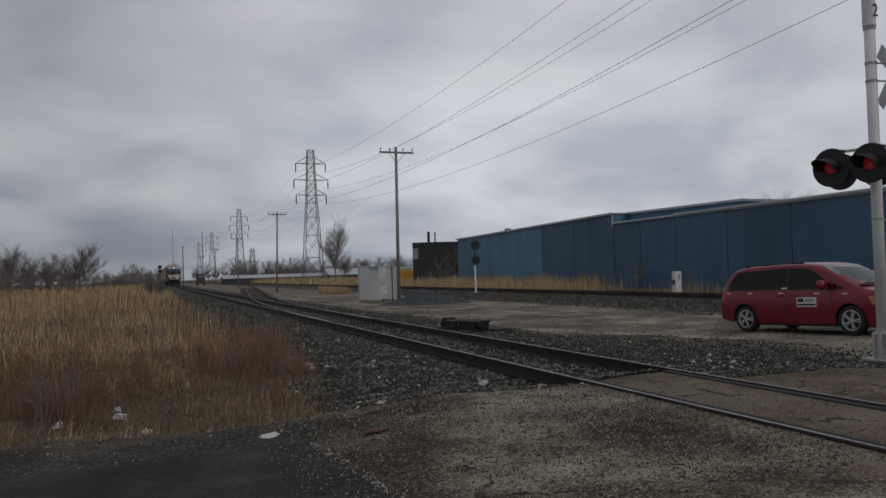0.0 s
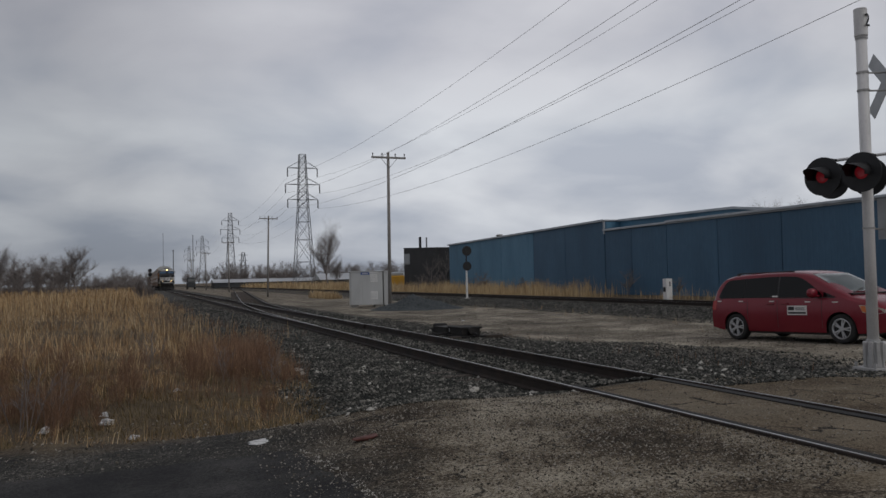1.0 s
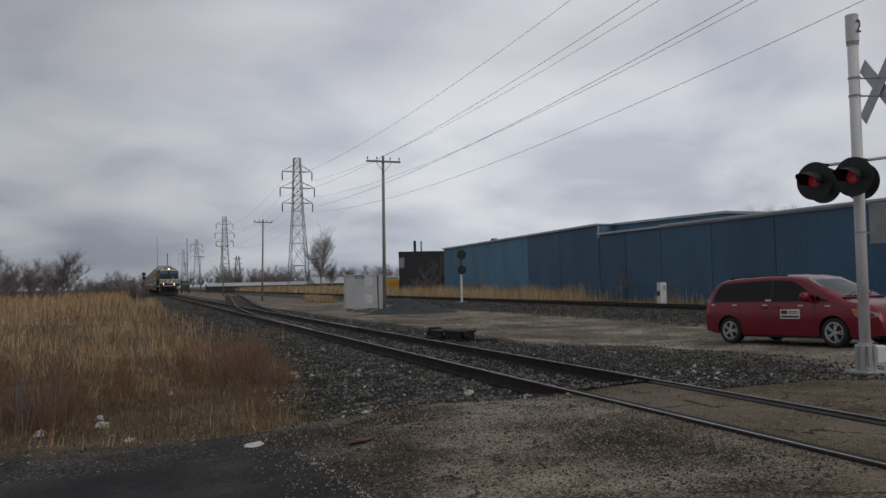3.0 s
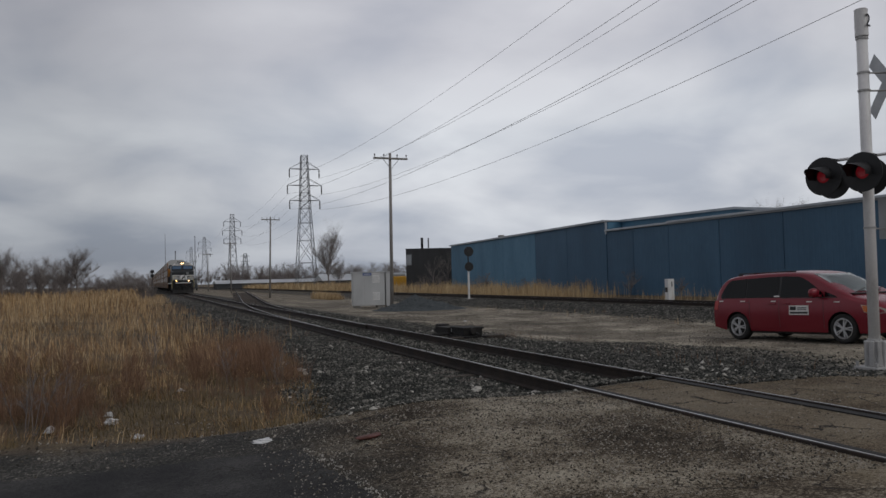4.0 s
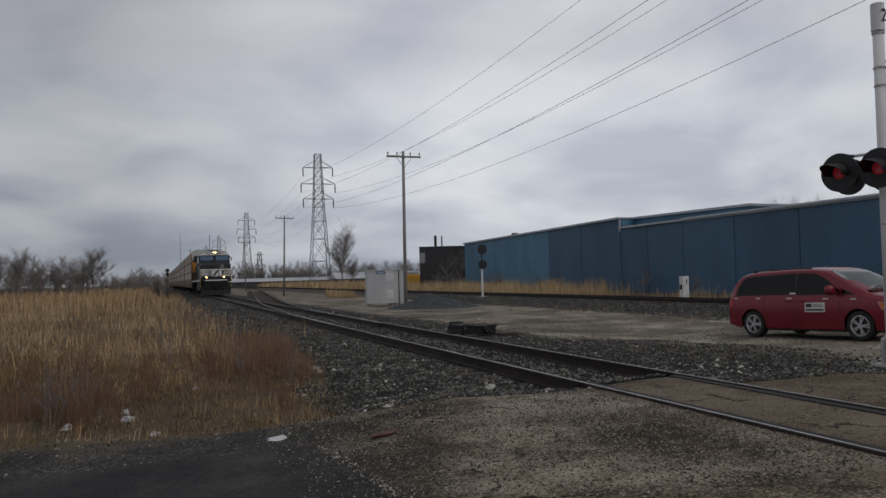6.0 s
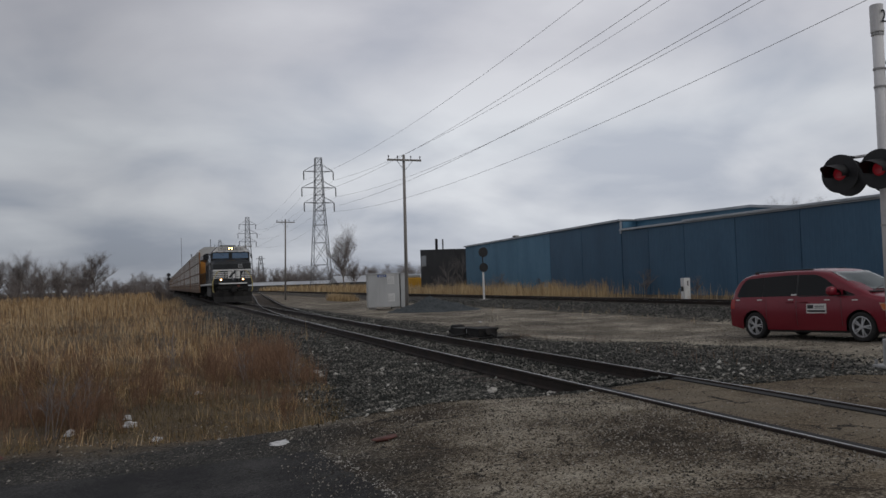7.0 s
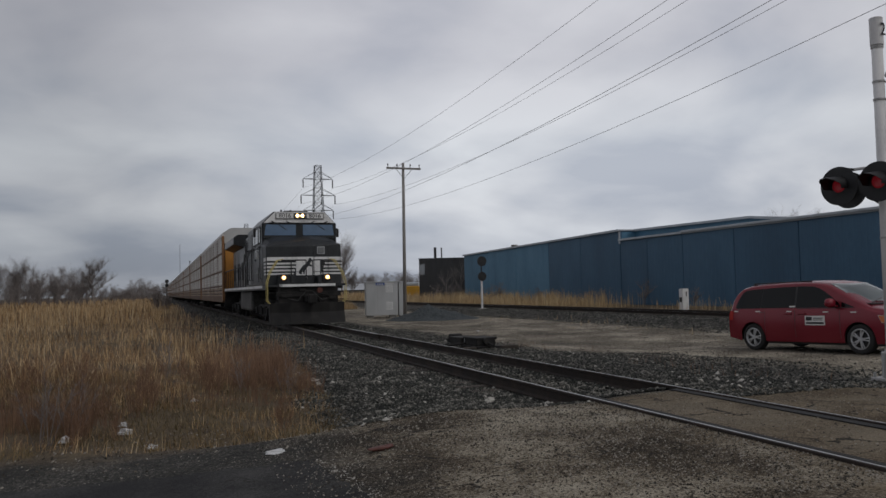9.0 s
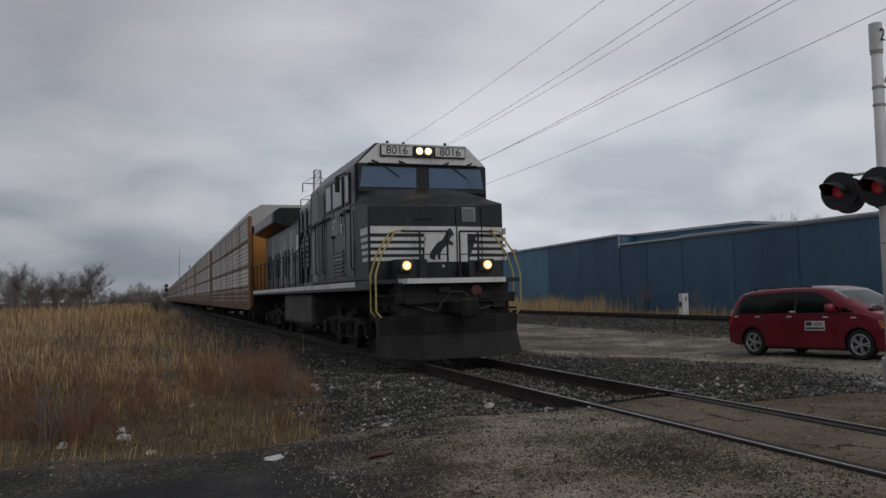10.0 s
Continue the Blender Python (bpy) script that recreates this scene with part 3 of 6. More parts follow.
def build_loose_ground():
    scatter_stones("ballast_stones", 46000, lambda u, y: 1.9 + 3.05 * u ** 0.8, lambda u: 8.7 + 22 * u ** 1.4, 0.010, 0.032, STONE, "loose grey ballast stones beside the main track")
    scatter_stones("ballast_stones", 22000, lambda u, y: 5.0 + 1.5 * u, lambda u: 9.2 + 22 * u ** 1.2, 0.012, 0.034, STONE, "loose grey ballast stones between the rails", 1.1)
    scatter_stones("ballast_stones", 24000, lambda u, y: 6.6 + 3.4 * u ** 1.3, lambda u: 8.0 + 25 * u ** 1.3, 0.010, 0.033, STONE, "loose grey ballast stones on the far shoulder")
    scatter_stones("ballast_stones", 16000, lambda u, y: 1.2 + 7.6 * u, lambda u: 30 + 50 * u ** 1.5, 0.02, 0.05, STONE, "loose grey ballast stones farther along the line")
    scatter_stones("ballast_stones", 20000, lambda u, y: 18.4 + 4.8 * u, lambda u: 14 + 50 * u, 0.018, 0.046, STONE, "loose grey ballast stones on the second track's bank")
    scatter_stones("ballast_stones", 8000, lambda u, y: 9.6 + 2.9 * u ** 1.3, lambda u: 8.3 + 9.5 * u, 0.008, 0.034, STONE, "loose grey stones at the foot of the shoulder")
    scatter_stones("gravel_crumbs", 7000, lambda u, y: 10.0 + 8.0 * u, lambda u: 11 + 28 * u ** 1.2, 0.008, 0.026, CRUMB, "scattered gravel on the dirt road")
    scatter_stones("gravel_crumbs", 26000, lambda u, y: 0.9 + 4.1 * u ** 0.7, lambda u: 4.2 + 5.2 * u, 0.003, 0.012, CRUMB, "fine gravel crumbs on the worn pavement")
    scatter_stones("gravel_crumbs", 5000, lambda u, y: 5.1 + 6 * u, lambda u: 3.5 + 5.5 * u, 0.003, 0.011, CRUMB, "fine gravel crumbs between and beyond the rails")
    scatter_stones("gravel_crumbs", 1500, lambda u, y: -4.0 + 7.0 * u, lambda u: 7.5 + 3.2 * u, 0.005, 0.02, CRUMB, "stones and crumbs in the dead grass")
    scatter_stones("gravel_crumbs", 170, lambda u, y: 1.30 + 0.10 * (7.3 - y) + 0.10 * u, lambda u: 5.0 + 2.3 * u, 0.004, 0.012, PALESTONE, "pale crumbs along the edge of the asphalt")
    scatter_stones("pale_stones", 130, lambda u, y: 2.0 + 3.0 * u, lambda u: 8.6 + 12 * u ** 1.4, 0.02, 0.05, PALESTONE, "pale stones among the dark ballast")
    scatter_stones("pale_stones", 120, lambda u, y: 7.0 + 3.2 * u, lambda u: 8.4 + 16 * u ** 1.2, 0.02, 0.055, PALESTONE, "pale stones on the far shoulder")

    edge = lambda y: np.interp(y, [8.4, 9.2, 12, 17.5, 22, 30, 60, 130, 400], [1.2, 1.5, 2.0, 2.5, 1.9, 0.6, 0.2, 0.9, 1.6])
    near = lambda x: 8.75 + np.clip(-x * 0.22, -0.3, 3) + 0.3 * np.sin(2.3 * x) + 0.18 * np.sin(5.1 * x + 1)
    open_turf = lambda x, y: ((x - 0.5) / 1.3) ** 2 + ((y - 11.0) / 1.9) ** 2 + 0.35 * np.sin(3.1 * x + 2 * y) > 0.9
    blades("brown_weeds", 15000, lambda u, y: edge(y) + 0.2 - (8.5 + 0.3 * y) * u, lambda u: 9.7 + 15 * u, 0.10, 0.52, 0.0045, 0.9, WEED, "fine red-brown dead weeds at the field's edge", "weeds",
           lambda x, y: (y > near(x) + 0.9) & clumped(x, y, 1.0, 0.05) & open_turf(x, y))
    blades("mixed_dry_grass", 20000, lambda u, y: edge(y) - 0.1 - (8.5 + 0.35 * y) * u, lambda u: 9.8 + 15 * u, 0.08, 0.42, 0.005, 1.7, STRAW, "bent dry brown grass at the field's edge", "grass",
           lambda x, y: (y > near(x) + 0.7) & clumped(x + 2, y + 1, 0.8, -0.05) & open_turf(x, y))
    blades("tall_dry_grass", 34000, lambda u, y: edge(y) - 0.5 - (3 + 0.75 * y) * u, lambda u: 17 + 42 * u ** 1.2, 0.22, 0.88, 0.0065, 1.5, STRAW, "tall dry straw-coloured grass across the field", "grass",
           lambda x, y: clumped(x, y, 0.35, -0.75))
    blades("tall_dry_grass", 24000, lambda u, y: edge(y) - 0.2 - (4 + 0.75 * y) * u, lambda u: 52 + 80 * u, 0.7, 1.3, 0.010, 0.45, STRAW, "tall dry straw-coloured grass farther across the field", "grass")
    blades("tall_dry_grass", 14000, lambda u, y: edge(y) - (4 + 0.7 * y) * u, lambda u: 125 + 190 * u ** 1.2, 0.8, 1.55, 0.014, 0.35, STRAW, "far dry straw-coloured grass", "grass")
    blades("short_dry_grass", 42000, lambda u, y: edge(y) + 0.5 - 11 * u, lambda u: 8.5 + 11 * u, 0.05, 0.25, 0.005, 1.8, GREEN, "short matted olive and brown grass", "grass",
           lambda x, y: (y > near(x) + 0.15) & clumped(x, y, 1.5, -0.25))
    blades("short_straw", 16000, lambda u, y: edge(y) + 0.4 - 9 * u, lambda u: 8.6 + 9 * u, 0.06, 0.34, 0.0045, 1.1, STRAW, "short pale straw at the field's edge", "grass",
           lambda x, y: (y > near(x) + 0.2) & clumped(x, y, 2.1, 0.1))
    blades("brown_weeds", 5000, lambda u, y: 0.9 + 1.7 * u, lambda u: 12.5 + 7 * u, 0.25, 0.85, 0.0045, 0.45, WEED, "upright red-brown weeds beside the ballast", "weeds",
           lambda x, y: clumped(x + 3, y, 0.8, -0.1))
    blades("brown_weeds", 2600, lambda u, y: -3.4 + 2.6 * u, lambda u: 10.2 + 2.4 * u, 0.4, 1.1, 0.004, 0.5, WEED, "tall thin red-brown weed stems", "weeds",
           lambda x, y: clumped(x + 1, y, 1.3, 0.1))
    blades("edge_grass", 5200, lambda u, y: edge(y) - 0.4 + 2.4 * u ** 2, lambda u: 20 + 110 * u ** 1.3, 0.2, 0.85, 0.006, 0.7, STRAW, "thinning dry grass along the field's edge", "grass",
           lambda x, y: clumped(x, y, 0.6, -0.3))
    blades("ballast_weeds", 3500, lambda u, y: edge(y) + 2.6 * u, lambda u: 22 + 50 * u, 0.1, 0.4, 0.006, 0.9, WEED, "sparse weeds on the ballast shoulder", "weeds",
           lambda x, y: clumped(x, y, 0.7, 0.2))
    blades("dry_reeds", 13000, lambda u, y: 28 + 8 * u, lambda u: 52 + 84 * u, 0.7, 1.6, 0.016, 0.25, REED, "tall pale dry reeds before the blue building", "reeds",
           lambda x, y: clumped(x, y, 0.25, -0.45))
    blades("dry_reeds", 2200, lambda u, y: 30 + 7 * u, lambda u: 12 + 34 * u, 0.4, 1.1, 0.014, 0.35, REED, "sparse dry reeds along the blue wall", "reeds",
           lambda x, y: clumped(x, y, 0.5, 0.2))
    blades("dry_reeds", 9000, lambda u, y: 27 + 14 * u, lambda u: 125 + 190 * u, 0.9, 1.9, 0.03, 0.25, REED, "far pale dry reeds beyond the second track", "reeds")
    blades("dry_tufts", 1500, lambda u, y: 16.4 + 1.5 * u, lambda u: 74 + 9 * u, 0.4, 1.0, 0.015, 0.4, REED, "pale dry tuft beside the tracks", "grass")
    blades("dry_tufts", 700, lambda u, y: 9.2 + 1.6 * u, lambda u: 10.5 + 12 * u, 0.08, 0.3, 0.006, 0.8, WEED, "small rusty weeds beside the dirt road", "weeds",
           lambda x, y: clumped(x, y, 2.2, 0.55))
    blades("dry_tufts", 900, lambda u, y: 16 + 3.5 * u, lambda u: 20 + 20 * u, 0.12, 0.45, 0.008, 0.7, STRAW, "small dry tufts at the foot of the ballast bank", "weeds",
           lambda x, y: clumped(x, y, 1.1, 0.75))


build_loose_ground()


# ---- buildings ----
def ribbed(a, b, h):
    """One sheet of wall cladding with shallow upright ribs."""
    out, n = [(0.25, a), (0.0, a)], int((b - a) / 0.42)
    for i in range(n):
        y = a + 0.2 + i * (b - a - 0.4) / max(n - 1, 1)
        out += [(0.0, y - 0.05), (-0.007, y - 0.03), (-0.007, y + 0.03), (0.0, y + 0.05)]
    return prism(B(), out + [(0.0, b), (0.25, b)], 0, h, "z")


def build_shed():
    """Long blue sheet-metal shed: a lower part near the crossing and a taller part beyond it."""
    low = thing("industrial_shed", "long low dark blue metal-clad industrial shed", "building", "blue sheds", "", pose(38, 0, -0.45))
    joints = [-14, -3, 8, 17.5, 24.5, 31.5, 39.5, 45.5, 51.3, 56, 60]
    ez = 5.72
    for a, b in zip(joints, joints[1:]):
        bm = ribbed(a + 0.03, b - 0.03, ez)
        part("wall_panel", bm, CLAD, low)
    bm = B()
    prism(bm, [(-0.12, ez), (12, ez + 0.3), (24, ez), (24, ez - 0.2), (-0.12, ez - 0.2)], -14.1, 60.0, "y")
    part("roof", bm, ROOF, low, "shallow grey sheet roof")
    bm = B()
    box(bm, -0.22, -0.13, -14.1, 51.2, ez - 0.1, ez + 0.06, 0.02)
    part("gutter", bm, GUTTER, low, "pale metal gutter")
    bm = B()
    box(bm, -0.2, -0.122, 51.2, 60.1, ez - 0.18, ez - 0.03, 0.02)
    part("gutter", bm, GUTTER, low, "pale metal gutter")
    bm = B()
    box(bm, 23.7, 24, -14, 60, 0, ez - 0.2), box(bm, 0.26, 23.7, -14, -13.8, 0, ez - 0.2)
    part("rear_wall", bm, CLAD, low)
    tall = thing("industrial_shed", "taller faded blue metal-clad shed with pale roof trim", "building", "blue sheds", "", pose(38, 0, -0.45))

    def top(y):
        return 6.45 - (y - 60) * 0.0118
    for k, (a, b) in enumerate([(60.06, 67), (67, 73.6), (73.6, 81.5), (81.5, 89.5), (89.5, 97.6)]):
        bm = ribbed(a + 0.03, b - 0.03, top(b))
        part("wall_panel", bm, CLADPALE if k >= 2 else CLAD, tall, "sun-faded blue wall panel" if k >= 2 else "")
    bm = B()
    prism(bm, [(40.9, 5.3), (60.04, 5.3), (60.04, top(60)), (45.5, 6.27), (40.9, 5.76)], 1.6, 1.85, "x")
    part("clerestory_wall", bm, CLADPALE, tall, "upper wall above the lower roof")
    for y, z0 in ((60.1, 4), (97.3, 0)):
        bm = B()
        box(bm, 0.26, 21.9, y, y + 0.2, z0, top(y) - 0.05)
        part("end_wall", bm, CLADPALE, tall)
    bm = B()
    prism(bm, [(60.0, top(60) - 0.02), (97.7, top(97.7) - 0.02), (97.7, top(97.7) + 0.1), (60.0, top(60) + 0.1)], -0.12, 22, "x")
    prism(bm, [(40.8, 5.70), (45.5, 6.25), (60.0, top(60) - 0.02), (60.0, top(60) + 0.1), (45.5, 6.37), (40.8, 5.82)], 1.45, 22, "x")
    part("roof", bm, ROOF, tall, "shallow grey sheet roof")
    bm = B()
    prism(bm, [(60.0, top(60) - 0.06), (97.7, top(97.7) - 0.06), (97.7, top(97.7) + 0.12), (60.0, top(60) + 0.12)], -0.2, -0.124, "x")
    prism(bm, [(40.8, 5.66), (45.5, 6.21), (60.0, top(60) - 0.06), (60.0, top(60) + 0.12), (45.5, 6.39), (40.8, 5.84)], 1.37, 1.446, "x")
    box(bm, -0.05, -0.002, 59.95, 60.2, 5.3, top(60) - 0.07)
    part("roof_trim", bm, GUTTER, tall, "pale metal roof trim")
    bm = B()
    box(bm, -0.2, 0.3, 81.6, 82.3, 6.32, 6.52, 0.03)
    part("roof_vent", bm, CONCRETE, tall)

    dark = thing("boiler_house", "small black corrugated steel building with two flues", "building", "", "", pose(40, 107, -0.45))
    bm = B()
    prism(bm, [(0, 0), (16, 0), (16, 6.62), (0, 6.05)], 0, 12, "x")
    part("wall", bm, SOOT, dark)
    bm = B()
    prism(bm, [(-0.06, 6.05), (16.06, 6.625), (16.06, 6.74), (-0.06, 6.16)], -0.06, 12.06, "x")
    part("roof", bm, FARDARK, dark)
    bm = B()
    rod(bm, (1.5, 12.2, 6), (1.5, 12.2, 8.3), 0.22)
    part("flue", bm, SOOT, dark)
    bm = B()
    rod(bm, (1.0, 7.8, 1), (1.0, 7.8, 8.0), 0.12)
    part("flue", bm, GALV, dark, "thin grey flue")
    bm = B()
    box(bm, -0.05, 0.02, 13.0, 15.6, 4.0, 5.7)
    part("window", bm, SIDEGLASS, dark, "pale high window")

    far = thing("greenhouse_row", "far long white-roofed low building", "building", "", "", pose(44, 205, -0.45))
    bm = B()
    box(bm, 0, 46, 0, 10, 0, 1.9)
    part("wall", bm, FARDARK, far)
    bm = B()
    prism(bm, [(-0.5, 1.9), (10.5, 1.9), (5, 3.6)], -0.4, 46.4, "x")
    part("roof", bm, FARWHITE, far)
    far2 = thing("far_shed", "far long white-roofed low shed", "building", "", "", pose(20, 238, -0.45))
    bm = B()
    box(bm, 0, 46, 0, 12, 0, 1.75)
    part("wall", bm, FARDARK, far2)
    bm = B()
    prism(bm, [(-0.5, 1.75), (12.5, 1.75), (6, 2.75)], -0.4, 46.4, "x")
    part("roof", bm, FARWHITE, far2)
    for i in range(1):
        bus = thing("parked_bus", "yellow parked bus far behind the tracks", "bus", "parked buses", "", pose(42.3, 134, float(gz(42.3, 134)), 0, 0, 72))
        bm = B()
        box(bm, -4.5, 4.5, -1.2, 1.2, 0.5, 2.3, 0.15)
        part("body", bm, BUSYELLOW, bus)
        bm = B()
        box(bm, -4.3, 4.3, -1.1, 1.1, 2.3, 2.85, 0.15)
        part("roof", bm, FARWHITE, bus)
        bm = B()
        box(bm, -4.0, 4.0, -1.23, -1.195, 1.5, 2.1)
        part("window", bm, TINT, bus)
        for x in (-2.8, 2.8):
            bm = B()
            rod(bm, (x, -1.21, 0.5), (x, 1.21, 0.5), 0.5, n=14)
            part("wheel", bm, TYRE, bus)


build_shed()


# ---- poles, pylons, wires ----
def build_poles():
    for x, y, h, lean in ([(14.1, 46.3, 9.5, 0.5), (13.9, 94.5, 9.5, 1.3), (14.9, 148, 9.3, -0.2), (14.6, 198, 9.2, 0.3), (14.4, 250, 9.0, -0.6)]):
        p = thing("utility_pole", "weathered wooden utility pole with a single crossarm", "utility pole", "utility poles", "", pose(x, y, float(gz(x, y)), 0, lean, 0))
        bm = B()
        rod(bm, (0, 0, -0.3), (0, 0, h), 0.118, 0.082, 12)
        part("pole", bm, POLEWOOD, p, smooth=True)
        bm = B()
        box(bm, -1.08, 1.08, -0.17, -0.06, h - 0.40, h - 0.29, 0.01)
        part("crossarm", bm, POLEWOOD, p)
        for s in (-1, 1):
            bm = B()
            box(bm, -0.012, 0.012, -0.2, -0.17, 0, 0.85)
            br = part("brace", bm, GALV, p)
            br.matrix_basis = pose(0, 0, h - 1.0, 0, s * 40, 0)
        for x2 in (-1.0, -0.42, 0.42, 1.0):
            bm = B()
            rod(bm, (x2, -0.115, h - 0.29), (x2, -0.115, h - 0.16), 0.02)
            rod(bm, (x2, -0.115, h - 0.18), (x2, -0.115, h - 0.08), 0.05, 0.035)
            part("insulator", bm, INSUL, p)


ARMS = [(26.7, 3.35), (23.0, 3.85), (19.6, 3.4)]
TOWER_X = 34.3


def lattice(bm, lo, hi, r):
    """A square lattice between two levels: legs, a belt and crossed bracing. lo and hi: (z, half width)."""
    (z0, a), (z1, b) = lo, hi
    c0 = [(-a, -a, z0), (a, -a, z0), (a, a, z0), (-a, a, z0)]
    c1 = [(-b, -b, z1), (b, -b, z1), (b, b, z1), (-b, b, z1)]
    for i in range(4):
        j = (i + 1) % 4
        rod(bm, c0[i], c1[i], r * 1.5, n=4, caps=False)
        rod(bm, c0[i], c1[j], r, n=4, caps=False)
        rod(bm, c0[j], c1[i], r, n=4, caps=False)
        rod(bm, c1[i], c1[j], r, n=4, caps=False)


def build_towers():
    t = thing("transmission_tower", "grey steel lattice transmission tower with three pairs of arms", "transmission tower", "transmission towers", "", pose(TOWER_X, 178, -0.45))
    bm = B()
    for lo, hi in (((0, 2.25), (6, 1.9)), ((6, 1.9), (11, 1.6)), ((11, 1.6), (15, 1.36)), ((15, 1.36), (18.2, 1.15))):
        lattice(bm, lo, hi, 0.048)
    part("tower_base", bm, GALV, t)
    bm = B()
    zs = [18.2, 20.0, 21.8, 23.4, 25.2, 27.1, 28.6, 30.2]
    for a, b in zip(zs, zs[1:]):
        lattice(bm, (a, 1.15 - 0.45 * (a - 18.2) / 12), (b, 1.15 - 0.45 * (b - 18.2) / 12), 0.05)
    part("tower_mast", bm, GALV, t)
    for z, w in ARMS:
        zz = z + 0.45
        for s in (-1, 1):
            bm = B()
            for yy in (-0.7, 0.7):
                rod(bm, (s * 0.8, yy, zz), (s * w, 0, zz), 0.06, n=4)
                rod(bm, (s * 0.8, yy, zz + 1.5), (s * w, 0, zz + 0.05), 0.045, n=4)
            for q in (0.4, 0.7):
                rod(bm, (s * (0.8 + (w - 0.8) * q), 0.3, zz), (s * (0.8 + (w - 0.8) * q), -0.3, zz), 0.03, n=4)
            arm = part("arm", bm, GALV, t)
            bm = B()
            for i in range(9):
                rod(bm, (s * w, 0, zz - 0.15 - i * 0.2), (s * w, 0, zz - 0.3 - i * 0.2), 0.17, 0.10, 8)
            rod(bm, (s * w, 0, zz), (s * w, 0, zz - 2.0), 0.05, n=6)
            part("insulator", bm, INSUL, arm)
    spots = [(34.6, 336), (35.0, 500), (35.0, 640)]
    for x, y in spots:
        copy_thing(t, pose(x, y, -0.45))
    for a, b in zip([(TOWER_X, 14)] + [(TOWER_X, 178)] + spots[:1], [(TOWER_X, 178)] + spots[:2]):
        for z, w in ARMS:
            for s in (-1, 1):
                wire("power_line", (a[0] + s * w, a[1], z - 2.0), (b[0] + s * w, b[1], z - 2.0), 3.2, 0.02)
    # a smaller tower, a broad squat one and slim masts far off
    for x, y, h in ((54.5, 462, 18.5),):
        c = thing("lattice_tower", "far squat grey lattice tower", "transmission tower", "", "", pose(x, y, -0.45))
        bm = B()
        lattice(bm, (0, 2.2), (9, 1.5), 0.12), lattice(bm, (9, 1.5), (h, 0.8), 0.10)
        part("tower_base", bm, GALV, c)
        for z in (11, 14, 17):
            bm = B()
            box(bm, -2.6, 2.6, -0.15, 0.15, z, z + 0.25)
            part("arm", bm, GALV, c)
    for x, y, h, r in ((8.9, 351, 22.5, 0.12), (19.5, 330, 20.5, 0.2), (9.6, 262, 12, 0.2)):
        c = thing("slim_mast", "far slim grey mast", "mast", "", "", pose(x, y, -0.4))
        bm = B()
        rod(bm, (0, 0, -0.2), (0, 0, h), r, r * 0.6, 6)
        part("mast", bm, GALV, c)
        bm = B()
        rod(bm, (0, 0, h - 0.1), (0, 0, h + 0.3), r * 1.1, r * 0.9, 6)
        part("mast_head", bm, GALV, c)


def wire(name, a, b, sag, r):
    cu = bpy.data.curves.new(name, "CURVE")
    cu.dimensions, cu.bevel_depth, cu.bevel_resolution = "3D", r, 0
    sp = cu.splines.new("POLY")
    n = 28
    sp.points.add(n)
    for i in range(n + 1):
        s = i / n
        p = Vector(a).lerp(Vector(b), s)
        sp.points[i].co = (p.x, p.y, p.z - sag * 4 * s * (1 - s), 1)
    cu.materials.append(WIRE)
    return tagged(new(name, cu), "thin grey overhead power line", "power line", "power lines")


build_poles()
build_towers()


# ---- trees ----
def tree_mesh(seed, h, levels=5, spread=0.5, r0=None, kids=3, rise=0.25, fine=0.6):
    """A bare tree: a tapered trunk and limbs that fork down to thin twigs."""
    r = random.Random(seed)
    verts, faces = [], []

    def limb(p, d, length, rad, lev):
        segs = (5, 3, 3, 2, 1, 1)[lev]
        n = 6 if lev == 0 else 4 if lev == 1 else 3
        prev = None
        q = Vector(p)
        for i in range(segs + 1):
            rr = rad * (1 - 0.5 * i / segs)
            t = d.to_track_quat("Z", "Y")
            ring = []
            for k in range(n):
                a = 2 * math.pi * k / n
                ring.append(len(verts))
                verts.append(tuple(q + t @ Vector((rr * math.cos(a), rr * math.sin(a), 0))))
            if prev:
                for k in range(n):
                    faces.append((prev[k], prev[(k + 1) % n], ring[(k + 1) % n], ring[k]))
            prev = ring
            if lev < levels and i > (1 if lev == 0 else 0):
                for _ in range(kids):
                    a = r.uniform(0, 6.283)
                    ax = Vector((math.cos(a), math.sin(a), r.uniform(-0.15, 0.5) + rise))
                    nd = (d + ax * (spread + 0.3 * r.random())).normalized()
                    if r.random() < 0.88:
                        limb(q, nd, length * r.uniform(0.42, 0.66), rr * fine, lev + 1)
            d = (d + Vector((r.uniform(-1, 1), r.uniform(-1, 1), r.uniform(-0.1, 0.5))) * 0.14).normalized()
            q = q + d * (length / segs)

    limb((0, 0, 0), Vector((0, 0, 1)), h * 0.5, r0 or h * 0.018, 0)
    me = bpy.data.meshes.new("branches")
    top = max(v[2] for v in verts)
    verts = [(v[0] * h / top, v[1] * h / top, v[2] * h / top) for v in verts]
    me.from_pydata(verts, [], faces)
    me.materials.append(BARK)
    return me


